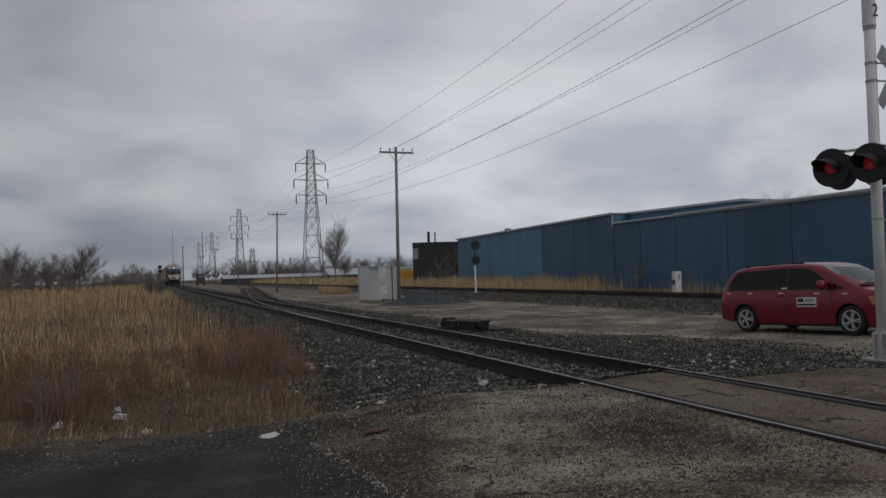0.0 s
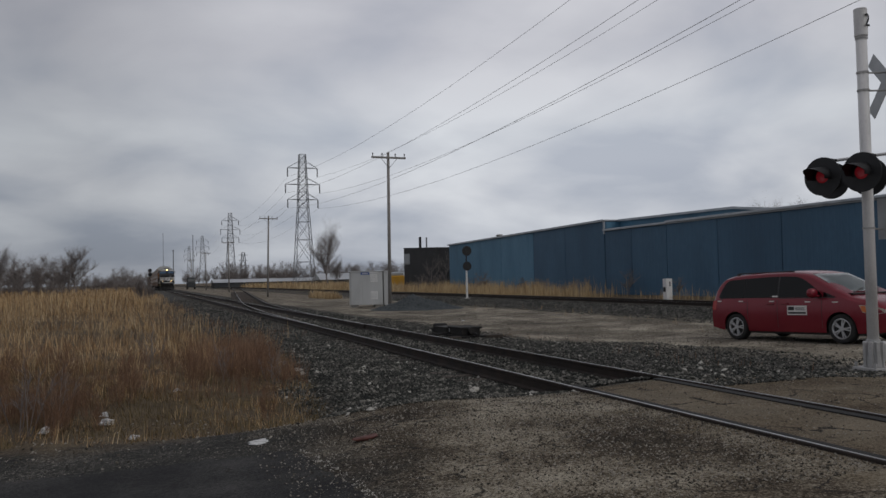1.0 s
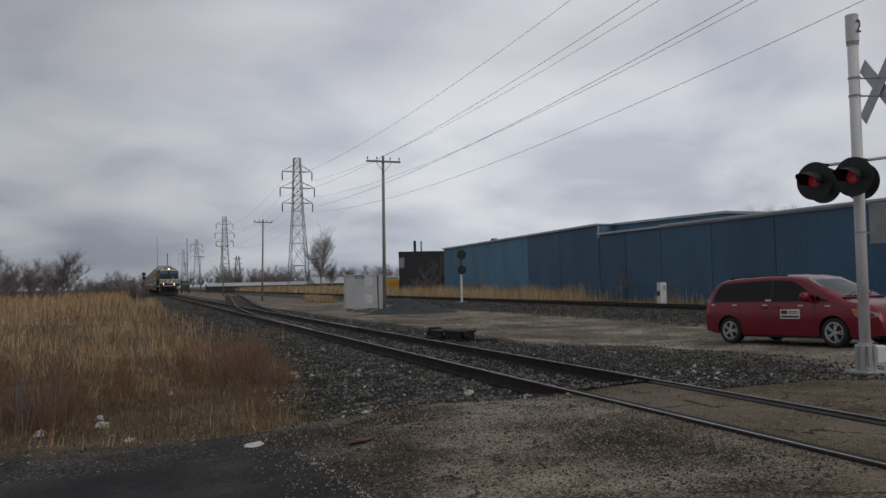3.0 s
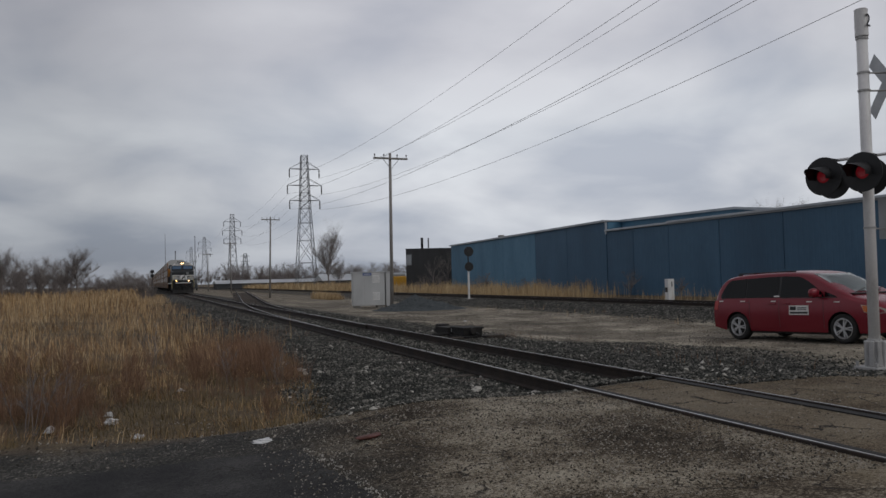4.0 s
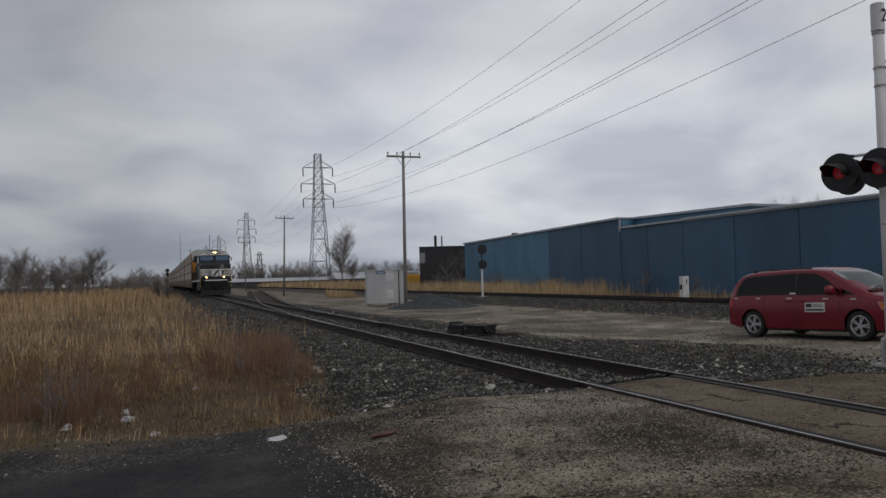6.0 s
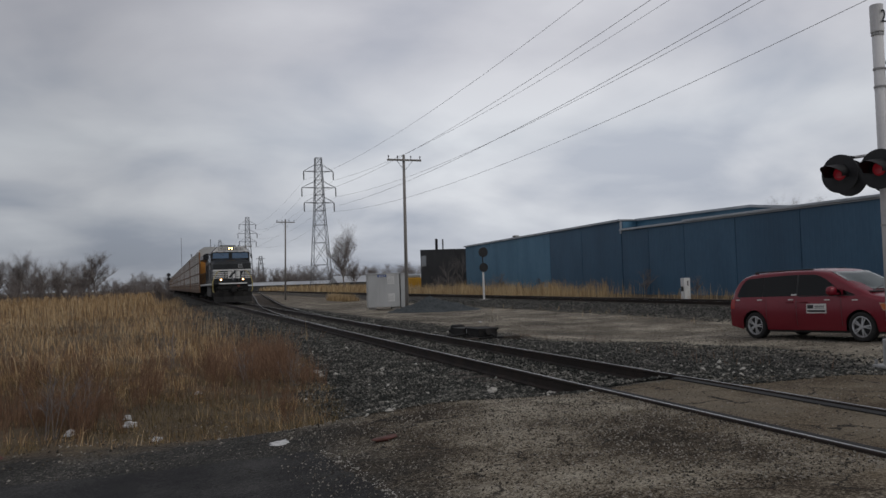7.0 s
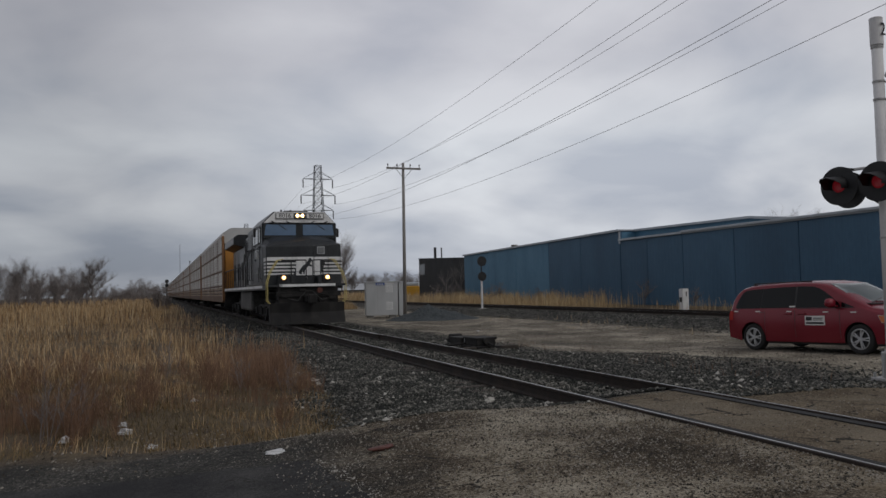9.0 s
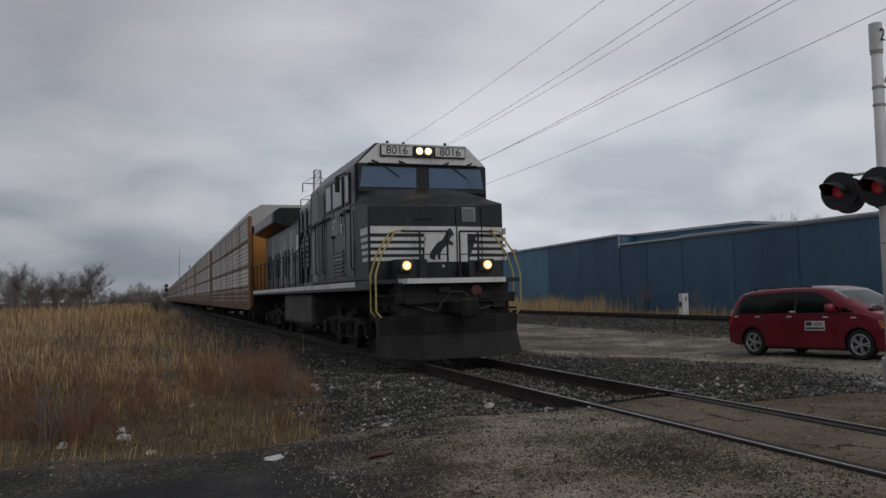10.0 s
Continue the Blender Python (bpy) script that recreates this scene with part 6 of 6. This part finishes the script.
    # white panel, stripes and a dark rearing shape
    def plate(x0, x1, z0, z1, mt, nm, lift=0.0, lab="", slant=0.0):
        """A thin painted sheet on the nose; slant moves its upper corner inwards."""
        bm = B()
        cuts = [x0] + ([CREASE] if x0 < CREASE < x1 else []) + [x1]
        for a, b in zip(cuts, cuts[1:]):
            sa, sb = (slant if a == x0 and slant > 0 else 0), (slant if b == x1 and slant < 0 else 0)
            q = [bm.verts.new((x, front_y(x) - d - lift, z)) for d in (0.012, 0.002) for x, z in ((a, z0), (b, z0), (b + sb, z1), (a + sa, z1))]
            for f in ((0, 1, 2, 3), (7, 6, 5, 4), (0, 4, 5, 1), (1, 5, 6, 2), (2, 6, 7, 3), (3, 7, 4, 0)):
                bm.faces.new([q[k] for k in f])
        bmesh.ops.recalc_face_normals(bm, faces=bm.faces[:])
        return part(nm, bm, mt, nose, lab)
    plate(-1.475, 1.49, 2.62, 2.77, LOCOWHITE, "white_stripe")
    plate(-0.34, 0.62, 2.02, 2.615, LOCOWHITE, "white_panel", 0, "white nose panel")
    for i in range(4):
        z = 2.05 + i * 0.14
        plate(-1.475, -0.42 + 0.04 * i, z, z + 0.075, LOCOWHITE, "white_stripe", slant=-0.02)
        plate(0.66 + 0.05 * i, 1.49, z, z + 0.075, LOCOWHITE, "white_stripe", slant=0.02)
    for i in range(5):
        z = 2.05 + i * 0.14
        for s in (-1, 1):
            bm = B()
            box(bm, min(s * 1.492, s * 1.522), max(s * 1.492, s * 1.522), -0.93, -0.50 + 0.04 * i, z, z + (0.075 if i < 4 else 0.14))
            part("white_stripe", bm, LOCOWHITE, nose)
    bm = B()
    horse = [(-0.24, 2.12), (-0.19, 2.07), (-0.11, 2.06), (-0.12, 2.12), (-0.07, 2.20), (-0.06, 2.08), (-0.01, 2.05), (0.0, 2.20), (0.06, 2.30), (0.16, 2.40), (0.27, 2.36), (0.29, 2.42), (0.20, 2.48), (0.26, 2.58), (0.30, 2.57), (0.28, 2.66), (0.22, 2.74), (0.17, 2.70), (0.12, 2.60), (0.04, 2.48), (-0.07, 2.42), (-0.14, 2.32), (-0.22, 2.22)]
    prism(bm, horse, -1.026, -1.016, "y")
    part("emblem", bm, LOCOBLACK, nose, "dark rearing emblem shape")
    plate(0.36, 0.385, 1.72, 3.2, BLACKPAINT, "door_edge", 0.012), plate(0.96, 0.98, 1.72, 3.2, BLACKPAINT, "door_edge", 0.012)
    dw = plate(0.50, 0.82, 2.88, 3.19, GREYRAIL, "door_window_frame", 0.014, "pale frame of the nose door window")
    plate(0.535, 0.785, 2.915, 3.155, SIDEGLASS, "door_window", 0.028)
    for x0, x1, z in ((-0.55, -0.15, 2.93), (0.66, 0.86, 2.45)):
        plate(x0, x1, z, z + 0.03, BLACKPAINT, "grab_bracket", 0.03)
    for x in (-0.92, 0.78):
        bm = B()
        box(bm, x - 0.16, x + 0.16, -1.66, -1.50, 1.80, 2.05, 0.03)
        dl = part("ditch_lamp", bm, BLACKPAINT, L)
        bm = B()
        rod(bm, (x, -1.685, 1.925), (x, -1.66, 1.925), 0.085, 0.09, 20)
        ln = part("lens", bm, DITCH, dl, "lit amber-white ditch lamp")
        bm = B()
        rod(bm, (x, -1.70, 1.925), (x, -1.686, 1.925), 0.04, 0.045, 14)
        part("bulb", bm, BULB, ln)
    for x0, x1, z1 in ((-1.08, -0.45, 2.06), (0.45, 1.1, 2.0)):
        bm = B()
        box(bm, x0, x1, -1.50, -1.02, 1.66, z1)
        part("deck_box", bm, LOCOBLACK, L)
    # cab
    sec = [(-1.52, 1.66), (1.52, 1.66), (1.52, 4.22), (1.05, 4.72), (-1.05, 4.72), (-1.52, 4.22)]
    bm = B()
    prism(bm, sec, 0.10, 5.45, "y", bev=0.03)
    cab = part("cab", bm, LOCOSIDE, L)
    bm = B()
    fr = [(-1.46, 4.24), (1.46, 4.24), (1.0, 4.70), (-1.0, 4.70)]
    prism(bm, fr, 0.0, 0.098, "y", bev=0.01)
    brow = part("cab_brow", bm, LOCOWHITE, L, "white-painted front above the windscreens")
    bm = B()
    prism(bm, [(-1.46, 3.62), (1.46, 3.62), (1.46, 4.235), (-1.46, 4.235)], 0.02, 0.098, "y")
    part("screen_surround", bm, LOCOBLACK, L)
    for x0, x1 in ((-1.43, -0.17), (0.12, 1.40)):
        bm = B()
        prism(bm, [(x0, 3.72), (x1, 3.72), (x1 - (0.06 if x1 > 1 else 0), 4.17), (x0 + (0.06 if x0 < -1 else 0), 4.17)], 0.004, 0.018, "y")
        ws = part("windscreen", bm, CABGLASS, L, "windscreen with a blue-grey sky reflection in its colour")
        bm = B()
        rod(bm, ((x0 + x1) / 2 - 0.1, -0.01, 4.2), ((x0 + x1) / 2 + 0.25, -0.012, 3.95), 0.013, n=5)
        part("wiper", bm, BLACKPAINT, ws)
    bm = B()
    box(bm, -1.25, 1.25, -0.06, 0.02, 4.225, 4.25)
    part("sun_ledge", bm, BLACKPAINT, L)
    for x in (-1.02, -0.42, 0.45, 1.0):
        bm = B()
        rod(bm, (x, -0.05, 4.245), (x - 0.14 * (1 if x < 0 else -1), 0.0, 4.31), 0.02, n=6)
        part("wiper_motor", bm, BLACKPAINT, L)
    for x0, x1 in ((-0.98, -0.24), (0.24, 0.98)):
        bm = B()
        box(bm, x0, x1, -0.05, -0.002, 4.40, 4.66, 0.02)
        nb = part("number_board", bm, BLACKPAINT, L, "number board")
        bm = B()
        box(bm, x0 + 0.025, x1 - 0.025, -0.058, -0.051, 4.425, 4.635, 0.003)
        pn = part("board_face", bm, LOCOWHITE, nb)
        text_on("8016", 0.25, pose((x0 + x1) / 2, -0.060, 4.53, 90, 0, 0), BLACKPAINT, nb)
    bm = B()
    box(bm, -0.22, 0.22, -0.06, -0.002, 4.40, 4.66, 0.02)
    hl = part("headlamp_box", bm, BLACKPAINT, L)
    for x in (-0.1, 0.1):
        bm = B()
        rod(bm, (x, -0.075, 4.54), (x, -0.06, 4.54), 0.075, 0.08, 20)
        ln = part("headlamp", bm, BEAM, hl, "lit warm white headlamp")
        bm = B()
        rod(bm, (x, -0.092, 4.54), (x, -0.076, 4.54), 0.04, 0.045, 14)
        part("bulb", bm, BULB, ln)
    for s in (-1, 1):
        for y0, y1, lab in ((0.55, 1.0, "narrow side window"), (1.25, 2.35, "cab side window"), (2.5, 3.2, "cab side window")):
            bm = B()
            box(bm, min(s * 1.522, s * 1.545), max(s * 1.522, s * 1.545), y0, y1, 3.40, 4.12, 0.01)
            wf = part("window_frame", bm, BLACKPAINT, L)
            bm = B()
            box(bm, min(s * 1.546, s * 1.552), max(s * 1.546, s * 1.552), y0 + 0.06, y1 - 0.06, 3.46, 4.06)
            part("pane", bm, SIDEGLASS, wf, lab)
        bm = B()
        rod(bm, (s * 1.53, 0.9, 4.15), (s * 1.75, 0.9, 4.05), 0.02, n=6), box(bm, min(s * 1.68, s * 1.78), max(s * 1.68, s * 1.78), 0.86, 0.94, 3.7, 4.05)
        part("mirror", bm, BLACKPAINT, L)
        for k, (y0, w2) in enumerate(((9.2, 0.34), (9.65, 0.34), (10.1, 0.34), (10.55, 0.34), (11.0, 0.34))):
            bm = B()
            box(bm, min(s * 1.001, s * 1.006), max(s * 1.001, s * 1.006), y0, y0 + w2, 2.95, 3.5)
            part("letter_bar", bm, LOCOWHITE, L, "white bar of painted lettering")
        text_on("8016", 0.58, pose(s * 1.530, 1.95, 2.98, 90, 0, 90 * s), LOCOWHITE, L, "painted_number", "white painted number")
        bm = B()
        box(bm, min(s * 1.524, s * 1.54), max(s * 1.524, s * 1.54), 3.5, 4.3, 1.75, 4.0)
        part("cab_door", bm, LOCOBLACK, L)
        bm = B()
        box(bm, min(s * 1.524, s * 1.53), max(s * 1.524, s * 1.53), 0.35, 0.5, 1.8, 2.1)
        part("white_marker", bm, LOCOWHITE, L)
    bm = B()
    box(bm, -0.5, 0.5, 1.0, 2.6, 4.71, 4.86, 0.03)
    part("roof_unit", bm, LOCOSIDE, L)
    for x, y in ((-0.7, 0.4), (-0.3, 0.5), (0.65, 0.4), (0.2, 3.4)):
        bm = B()
        rod(bm, (x, y, 4.7), (x, y, 4.83), 0.05, 0.03, 8)
        part("antenna", bm, BLACKPAINT, L)
    for s in (-1, 1):
        for y0, y1, z0, z1 in ((0.25, 1.0, 1.75, 2.55), (2.5, 3.3, 1.75, 2.9), (4.5, 5.3, 1.75, 3.1)):
            bm = B()
            box(bm, min(s * 1.522, s * 1.534), max(s * 1.522, s * 1.534), y0, y1, z0, z1, 0.008)
            part("access_panel", bm, LOCOSIDE, L)
        for y, z in ((0.7, 3.22), (0.95, 3.25), (1.35, 3.2), (2.4, 2.75)):
            bm = B()
            box(bm, min(s * 1.522, s * 1.58), max(s * 1.522, s * 1.58), y, y + 0.16, z, z + 0.07, 0.01)
            part("grab_bracket", bm, BLACKPAINT, L)
        for y in (0.22, 3.42, 4.4, 5.4):
            bm = B()
            bent(bm, [(s * 1.53, y, 1.9), (s * 1.60, y, 1.95), (s * 1.60, y, 3.3), (s * 1.53, y, 3.35)], 0.016, 6)
            part("grab_rail", bm, BLACKPAINT, L)
        for i in range(3):
            bm = B()
            box(bm, min(s * 1.342, s * 1.36), max(s * 1.342, s * 1.36), 5.75 + i * 0.9, 6.45 + i * 0.9, 2.2, 3.2)
            gr = part("intake_grille", bm, BLACKPAINT, L)
            for k in range(6):
                bm = B()
                box(bm, min(s * 1.361, s * 1.372), max(s * 1.361, s * 1.372), 5.77 + i * 0.9, 6.43 + i * 0.9, 2.26 + k * 0.155, 2.33 + k * 0.155)
                part("louvre", bm, LOCOSIDE, gr)
        bm = B()
        box(bm, min(s * 1.525, s * 1.54), max(s * 1.525, s * 1.54), 13.5, 19.3, 4.16, 4.48)
        part("radiator_screen", bm, GREYRAIL, L, "pale dusty radiator screen")
    bm = B()
    bent(bm, [(-0.5, 4.2, 4.7), (-0.5, 4.2, 4.95), (-0.5, 3.8, 4.98)], 0.05, 8), bent(bm, [(-0.35, 4.2, 4.9), (-0.35, 3.7, 4.96)], 0.05, 8)
    part("air_horn", bm, BLACKPAINT, L)
    bm = B()
    rod(bm, (0.06, -1.03, 1.93), (0.06, -1.0, 1.93), 0.03, n=10)
    part("marker_lamp", bm, LOCOWHITE, nose)
    bm = B()
    box(bm, -1.25, 1.25, -1.92, -1.83, 1.16, 1.36, 0.02)
    part("buffer_beam", bm, UNDER, L)
    for x, z, w in ((-0.85, 1.2, 0.2), (0.55, 1.28, 0.16), (-0.25, 1.42, 0.12), (0.9, 1.1, 0.14)):
        bm = B()
        box(bm, x - w, x + w, -1.95, -1.83, z - 0.06, z + 0.06, 0.02)
        part("hose_bracket", bm, PLOW, L)
    bm = B()
    rod(bm, (0.42, -1.95, 1.40), (0.42, -1.84, 1.40), 0.11, 0.11, 16)
    part("jumper_socket", bm, REDWASTE, L, "dull red round socket cover")
    # long hood
    bm = B()
    prism(bm, [(-1.32, 1.66), (1.32, 1.66), (1.32, 4.1), (1.0, 4.45), (-1.0, 4.45), (-1.32, 4.1)], 5.46, 8.6, "y", bev=0.03)
    part("auxiliary_cab", bm, LOCOSIDE, L)
    bm = B()
    prism(bm, [(-0.98, 1.66), (0.98, 1.66), (0.98, 3.95), (0.8, 4.15), (-0.8, 4.15), (-0.98, 3.95)], 8.61, 20.0, "y", bev=0.03)
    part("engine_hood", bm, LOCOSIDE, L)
    for s in (-1, 1):
        for i in range(13):
            y = 8.9 + i * 0.82
            bm = B()
            box(bm, min(s * 0.984, s * 1.0), max(s * 0.984, s * 1.0), y, y + 0.76, 1.8, 3.75, 0.01)
            dr = part("hood_door", bm, LOCOSIDE, L)
            bm = B()
            box(bm, min(s * 1.0, s * 1.02), max(s * 1.0, s * 1.02), y + 0.62, y + 0.68, 2.6, 2.8)
            part("latch", bm, BLACKPAINT, dr)
        for i in range(4):
            bm = B()
            box(bm, min(s * 1.324, s * 1.34), max(s * 1.324, s * 1.34), 5.6 + i * 0.75, 6.27 + i * 0.75, 1.8, 3.9, 0.01)
            part("hood_door", bm, LOCOSIDE, L)
    bm = B()
    prism(bm, [(-1.0, 3.95), (1.0, 3.95), (1.52, 4.12), (1.52, 4.52), (1.3, 4.68), (-1.3, 4.68), (-1.52, 4.52), (-1.52, 4.12)], 13.2, 19.6, "y", bev=0.02)
    part("radiator_wing", bm, LOCOSIDE, L, "overhanging grey radiator housing")
    bm = B()
    box(bm, -0.4, 0.4, 10, 11, 4.1, 4.4, 0.03), rod(bm, (-0.35, 9.2, 4.1), (-0.35, 9.2, 4.75), 0.1, n=10)
    part("exhaust_stack", bm, UNDER, L)
    # walkway, sill stripe and railings
    bm = B()
    box(bm, -1.52, 1.52, -1.0, 20.2, 1.46, 1.655)
    part("walkway", bm, LOCOBLACK, L)
    for s in (-1, 1):
        bm = B()
        box(bm, min(s * 1.524, s * 1.53), max(s * 1.524, s * 1.53), 0.2, 20.1, 1.53, 1.65)
        part("sill_stripe", bm, LOCOWHITE, L, "dirty white sill stripe")
        bm = B()
        bent(bm, [(s * 1.58, 2.6, 3.28), (s * 1.58, 6.6, 3.24), (s * 1.56, 7.2, 2.78), (s * 1.5, 8.6, 2.72), (s * 1.5, 20.1, 2.72)], 0.026, 8)
        part("hand_rail", bm, BLACKPAINT, L)
        for i in range(11):
            bm = B()
            rod(bm, (s * 1.5, 7.2 + i * 1.28, 1.6), (s * 1.5, 7.2 + i * 1.28, 2.74), 0.02, n=6)
            part("rail_stanchion", bm, BLACKPAINT, L)
    for s in (-1, 1):
        # pale grey strips draw the highlights along the cab's panel edges
        for y, z0, z1 in ((0.30, 1.75, 3.25), (1.12, 1.75, 3.30), (2.44, 1.75, 4.15), (3.36, 1.75, 4.15), (4.36, 1.75, 4.15), (5.40, 1.75, 4.15)):
            bm = B()
            box(bm, min(s * 1.524, s * 1.536), max(s * 1.524, s * 1.536), y, y + 0.03, z0, z1)
            part("panel_highlight", bm, GREYRAIL, L, "pale strip painted as a panel edge's highlight")
        for y in (6.35, 7.1, 7.85, 8.5):
            bm = B()
            box(bm, min(s * 1.342, s * 1.375), max(s * 1.342, s * 1.375), y, y + 0.05, 1.75, 4.0)
            part("hood_rib", bm, BLACKPAINT, L)
        for i in range(7):
            bm = B()
            box(bm, min(s * 1.524, s * 1.556), max(s * 1.524, s * 1.556), 1.3, 2.35, 1.82 + i * 0.09, 1.865 + i * 0.09, 0.006)
            part("side_louvre", bm, LOCOSIDE, L)
        for i in range(9):
            bm = B()
            box(bm, min(s * 1.0, s * 1.03), max(s * 1.0, s * 1.03), 12.2 + 0.8 * i, 12.5 + 0.8 * i, 2.1, 3.1, 0.01)
            part("hood_vent", bm, GREYRAIL if i % 3 == 0 else BLACKPAINT, L)
    # running gear
    bm = B()
    box(bm, -1.25, 1.25, 7.2, 12.6, 0.45, 1.46, 0.12)
    part("fuel_tank", bm, TANK, L, "dusty grey fuel tank")
    for s in (-1, 1):
        bm = B()
        rod(bm, (s * 1.05, 7.4, 1.28), (s * 1.05, 12.4, 1.28), 0.2, n=12)
        part("air_reservoir", bm, TANK, L)
    for ax in (LOCO_AXLES[:3], LOCO_AXLES[3:]):
        bm = B()
        truck(bm, ax[1], ax, 1.9)
        part("bogie", bm, UNDER, L)
    me = wheelset_mesh(LOCO_R)
    for a in LOCO_AXLES:
        LOCO_WHEELS.append((share("wheelset", me, L, pose(0, a, LOCO_R)), a))
    bm = B()
    box(bm, -0.2, 0.2, 20.2, 21.3, 0.72, 1.05, 0.05)
    part("rear_coupler", bm, UNDER, L)
    bm = B()
    box(bm, -1.5, 1.5, 20.2, 20.35, 0.5, 1.62)
    part("rear_pilot", bm, UNDER, L)
    L.scale = (1.045, 1.0, 1.018)
    TRAIN.append((L, 0.0))
    return L


CAR_LEN, CAR_PITCH, CAR_Y0 = 27.9, 29.2, 21.4


def build_autoracks():
    c = thing("autorack_car", "tall covered autorack car with galvanised panels and orange-brown posts", "freight car", "autorack cars")
    n = 18
    w = 1.56
    step = (CAR_LEN - 0.5) / n
    # corrugated side panels in three tiers, brown bands as painted gap shade, perforated sheets below
    prof = []
    for z0, rows in ((1.98, 4), (3.02, 5), (4.24, 5)):
        z = z0
        for _ in range(rows):
            prof += [(0.0, z), (0.045, z + 0.04), (0.045, z + 0.12), (0.0, z + 0.15)]
            z += 0.195
    bm = B()
    prism(bm, prof + [(0.0, 5.24), (-0.05, 5.24), (-0.05, 1.15), (0.0, 1.15)], 0.0, step - 0.09, "y")
    pm = mesh_of("side_panel", bm, RACK)
    for s in (-1, 1):
        for z0, z1 in ((1.84, 1.94), (2.84, 2.96), (4.06, 4.18)):
            bm = B()
            box(bm, min(s * 1.56, s * 1.615), max(s * 1.56, s * 1.615), 0.3, CAR_LEN - 0.3, z0, z1, 0.01)
            part("belt_rail", bm, RACKSILL, c, "dark brown band painted as shade between panel tiers")
        bm = B()
        box(bm, min(s * 1.56, s * 1.59), max(s * 1.56, s * 1.59), 0.3, CAR_LEN - 0.3, 1.2, 1.78)
        low = part("lower_sheet", bm, RACKSTAIN, c, "brown-stained perforated lower sheet")
        bm = B()
        for k in range(60):
            for z in (1.30, 1.54):
                box(bm, min(s * 1.591, s * 1.594), max(s * 1.591, s * 1.594), 0.5 + k * 0.45, 0.72 + k * 0.45, z, z + 0.11)
        part("perforations", bm, UNDER, low, "rows of dark slots")
    bm = B()
    box(bm, -0.04, 0.05, -0.045, 0.045, 0.95, 5.25)
    pom = mesh_of("post", bm, RACKPOST)
    for s in (-1, 1):
        for i in range(n):
            y = 0.25 + i * step
            share("side_panel", pm, c, pose(s * w, y + 0.045 if s > 0 else y + step - 0.045, 0, 0, 0, 0 if s > 0 else 180))
        for i in range(n + 1):
            if i % 3 == 0:
                share("post", pom, c, pose(s * w, 0.25 + i * step, 0, 0, 0, 0 if s > 0 else 180))
        for y in (0.12, CAR_LEN - 0.12):
            bm = B()
            box(bm, min(s * 1.50, s * 1.64), max(s * 1.50, s * 1.64), y - 0.30, y + 0.30, 0.9, 5.25, 0.03)
            part("corner_post", bm, RACKPOST, c, "broad orange-brown corner post")
        bm = B()
        box(bm, min(s * 1.45, s * 1.63), max(s * 1.45, s * 1.63), 0.05, CAR_LEN - 0.05, 0.78, 1.2, 0.02)
        part("side_sill", bm, RACKSILL, c)
        bm = B()
        box(bm, min(s * 1.50, s * 1.64), max(s * 1.50, s * 1.64), 0.05, CAR_LEN - 0.05, 5.2, 5.36, 0.02)
        part("top_chord", bm, RACK, c)
    bm = B()
    prism(bm, [(-1.6, 5.36), (1.6, 5.36), (1.55, 5.5), (1.0, 5.82), (-1.0, 5.82), (-1.55, 5.5)], 0.15, CAR_LEN - 0.15, "y")
    part("roof", bm, RACKROOF, c, "pale sheet roof with sloped edges")
    for i in range(15):
        bm = B()
        prism(bm, [(-1.57, 5.5), (-1.0, 5.825), (1.0, 5.825), (1.57, 5.5), (1.0, 5.86), (-1.0, 5.86)], 1.0 + i * 1.85, 1.06 + i * 1.85, "y")
        part("roof_rib", bm, RACKROOF, c)
    for y, d in ((0.06, -1), (CAR_LEN - 0.06, 1)):
        for s in (-1, 1):
            bm = B()
            prism(bm, [(s * 0.02, 1.25), (s * 1.44, 1.25), (s * 1.44, 4.3), (s * 1.25, 4.75), (s * 0.02, 4.75)], y - 0.05, y + 0.05, "y")
            part("end_door", bm, RACKYELLOW, c, "yellow end door")
        bm = B()
        prism(bm, [(-1.5, 4.76), (1.5, 4.76), (1.5, 5.4), (1.0, 5.8), (-1.0, 5.8), (-1.5, 5.4)], y - 0.04, y + 0.04, "y")
        part("end_gable", bm, RACKROOF, c, "pale end gable")
        bm = B()
        box(bm, -1.5, 1.5, y - 0.1, y + 0.1, 0.78, 1.24, 0.02), box(bm, -0.2, 0.2, min(y, y + d * 0.65), max(y, y + d * 0.65), 0.7, 1.0, 0.03)
        part("end_sill", bm, UNDER, c)
    bm = B()
    box(bm, -1.4, 1.4, 0.3, CAR_LEN - 0.3, 0.8, 1.14)
    part("floor_frame", bm, UNDER, c)
    me = wheelset_mesh(CAR_R)
    for y in (3.2, CAR_LEN - 3.2):
        bm = B()
        truck(bm, y, [y - 0.9, y + 0.9], 0.9)
        part("bogie", bm, UNDER, c)
        for a in (y - 0.9, y + 0.9):
            share("wheelset", me, c, pose(0, a, CAR_R))
    TRAIN.append((c, CAR_Y0))
    for i in range(1, 13):
        TRAIN.append((copy_thing(c, pose(0, 0, 0)), CAR_Y0 + i * CAR_PITCH))


build_loco()
build_autoracks()


# ---- movement: the train rolls towards the crossing, slowing a little ----
def head_y(t):
    s = t - 10.0
    return 17.13 - 16.48 * s + 0.371 * s * s


def motions():
    for ob, back in TRAIN:
        walk(ob, [(0.5 * i, pose(MAIN_X, head_y(0.5 * i) + back, 0)) for i in range(21)])
    for ob, a in LOCO_WHEELS:
        walk(ob, [(i / 30, pose(0, a, LOCO_R, math.degrees((head_y(0) - head_y(i / 30)) / LOCO_R), 0, 0)) for i in range(301)])


motions()
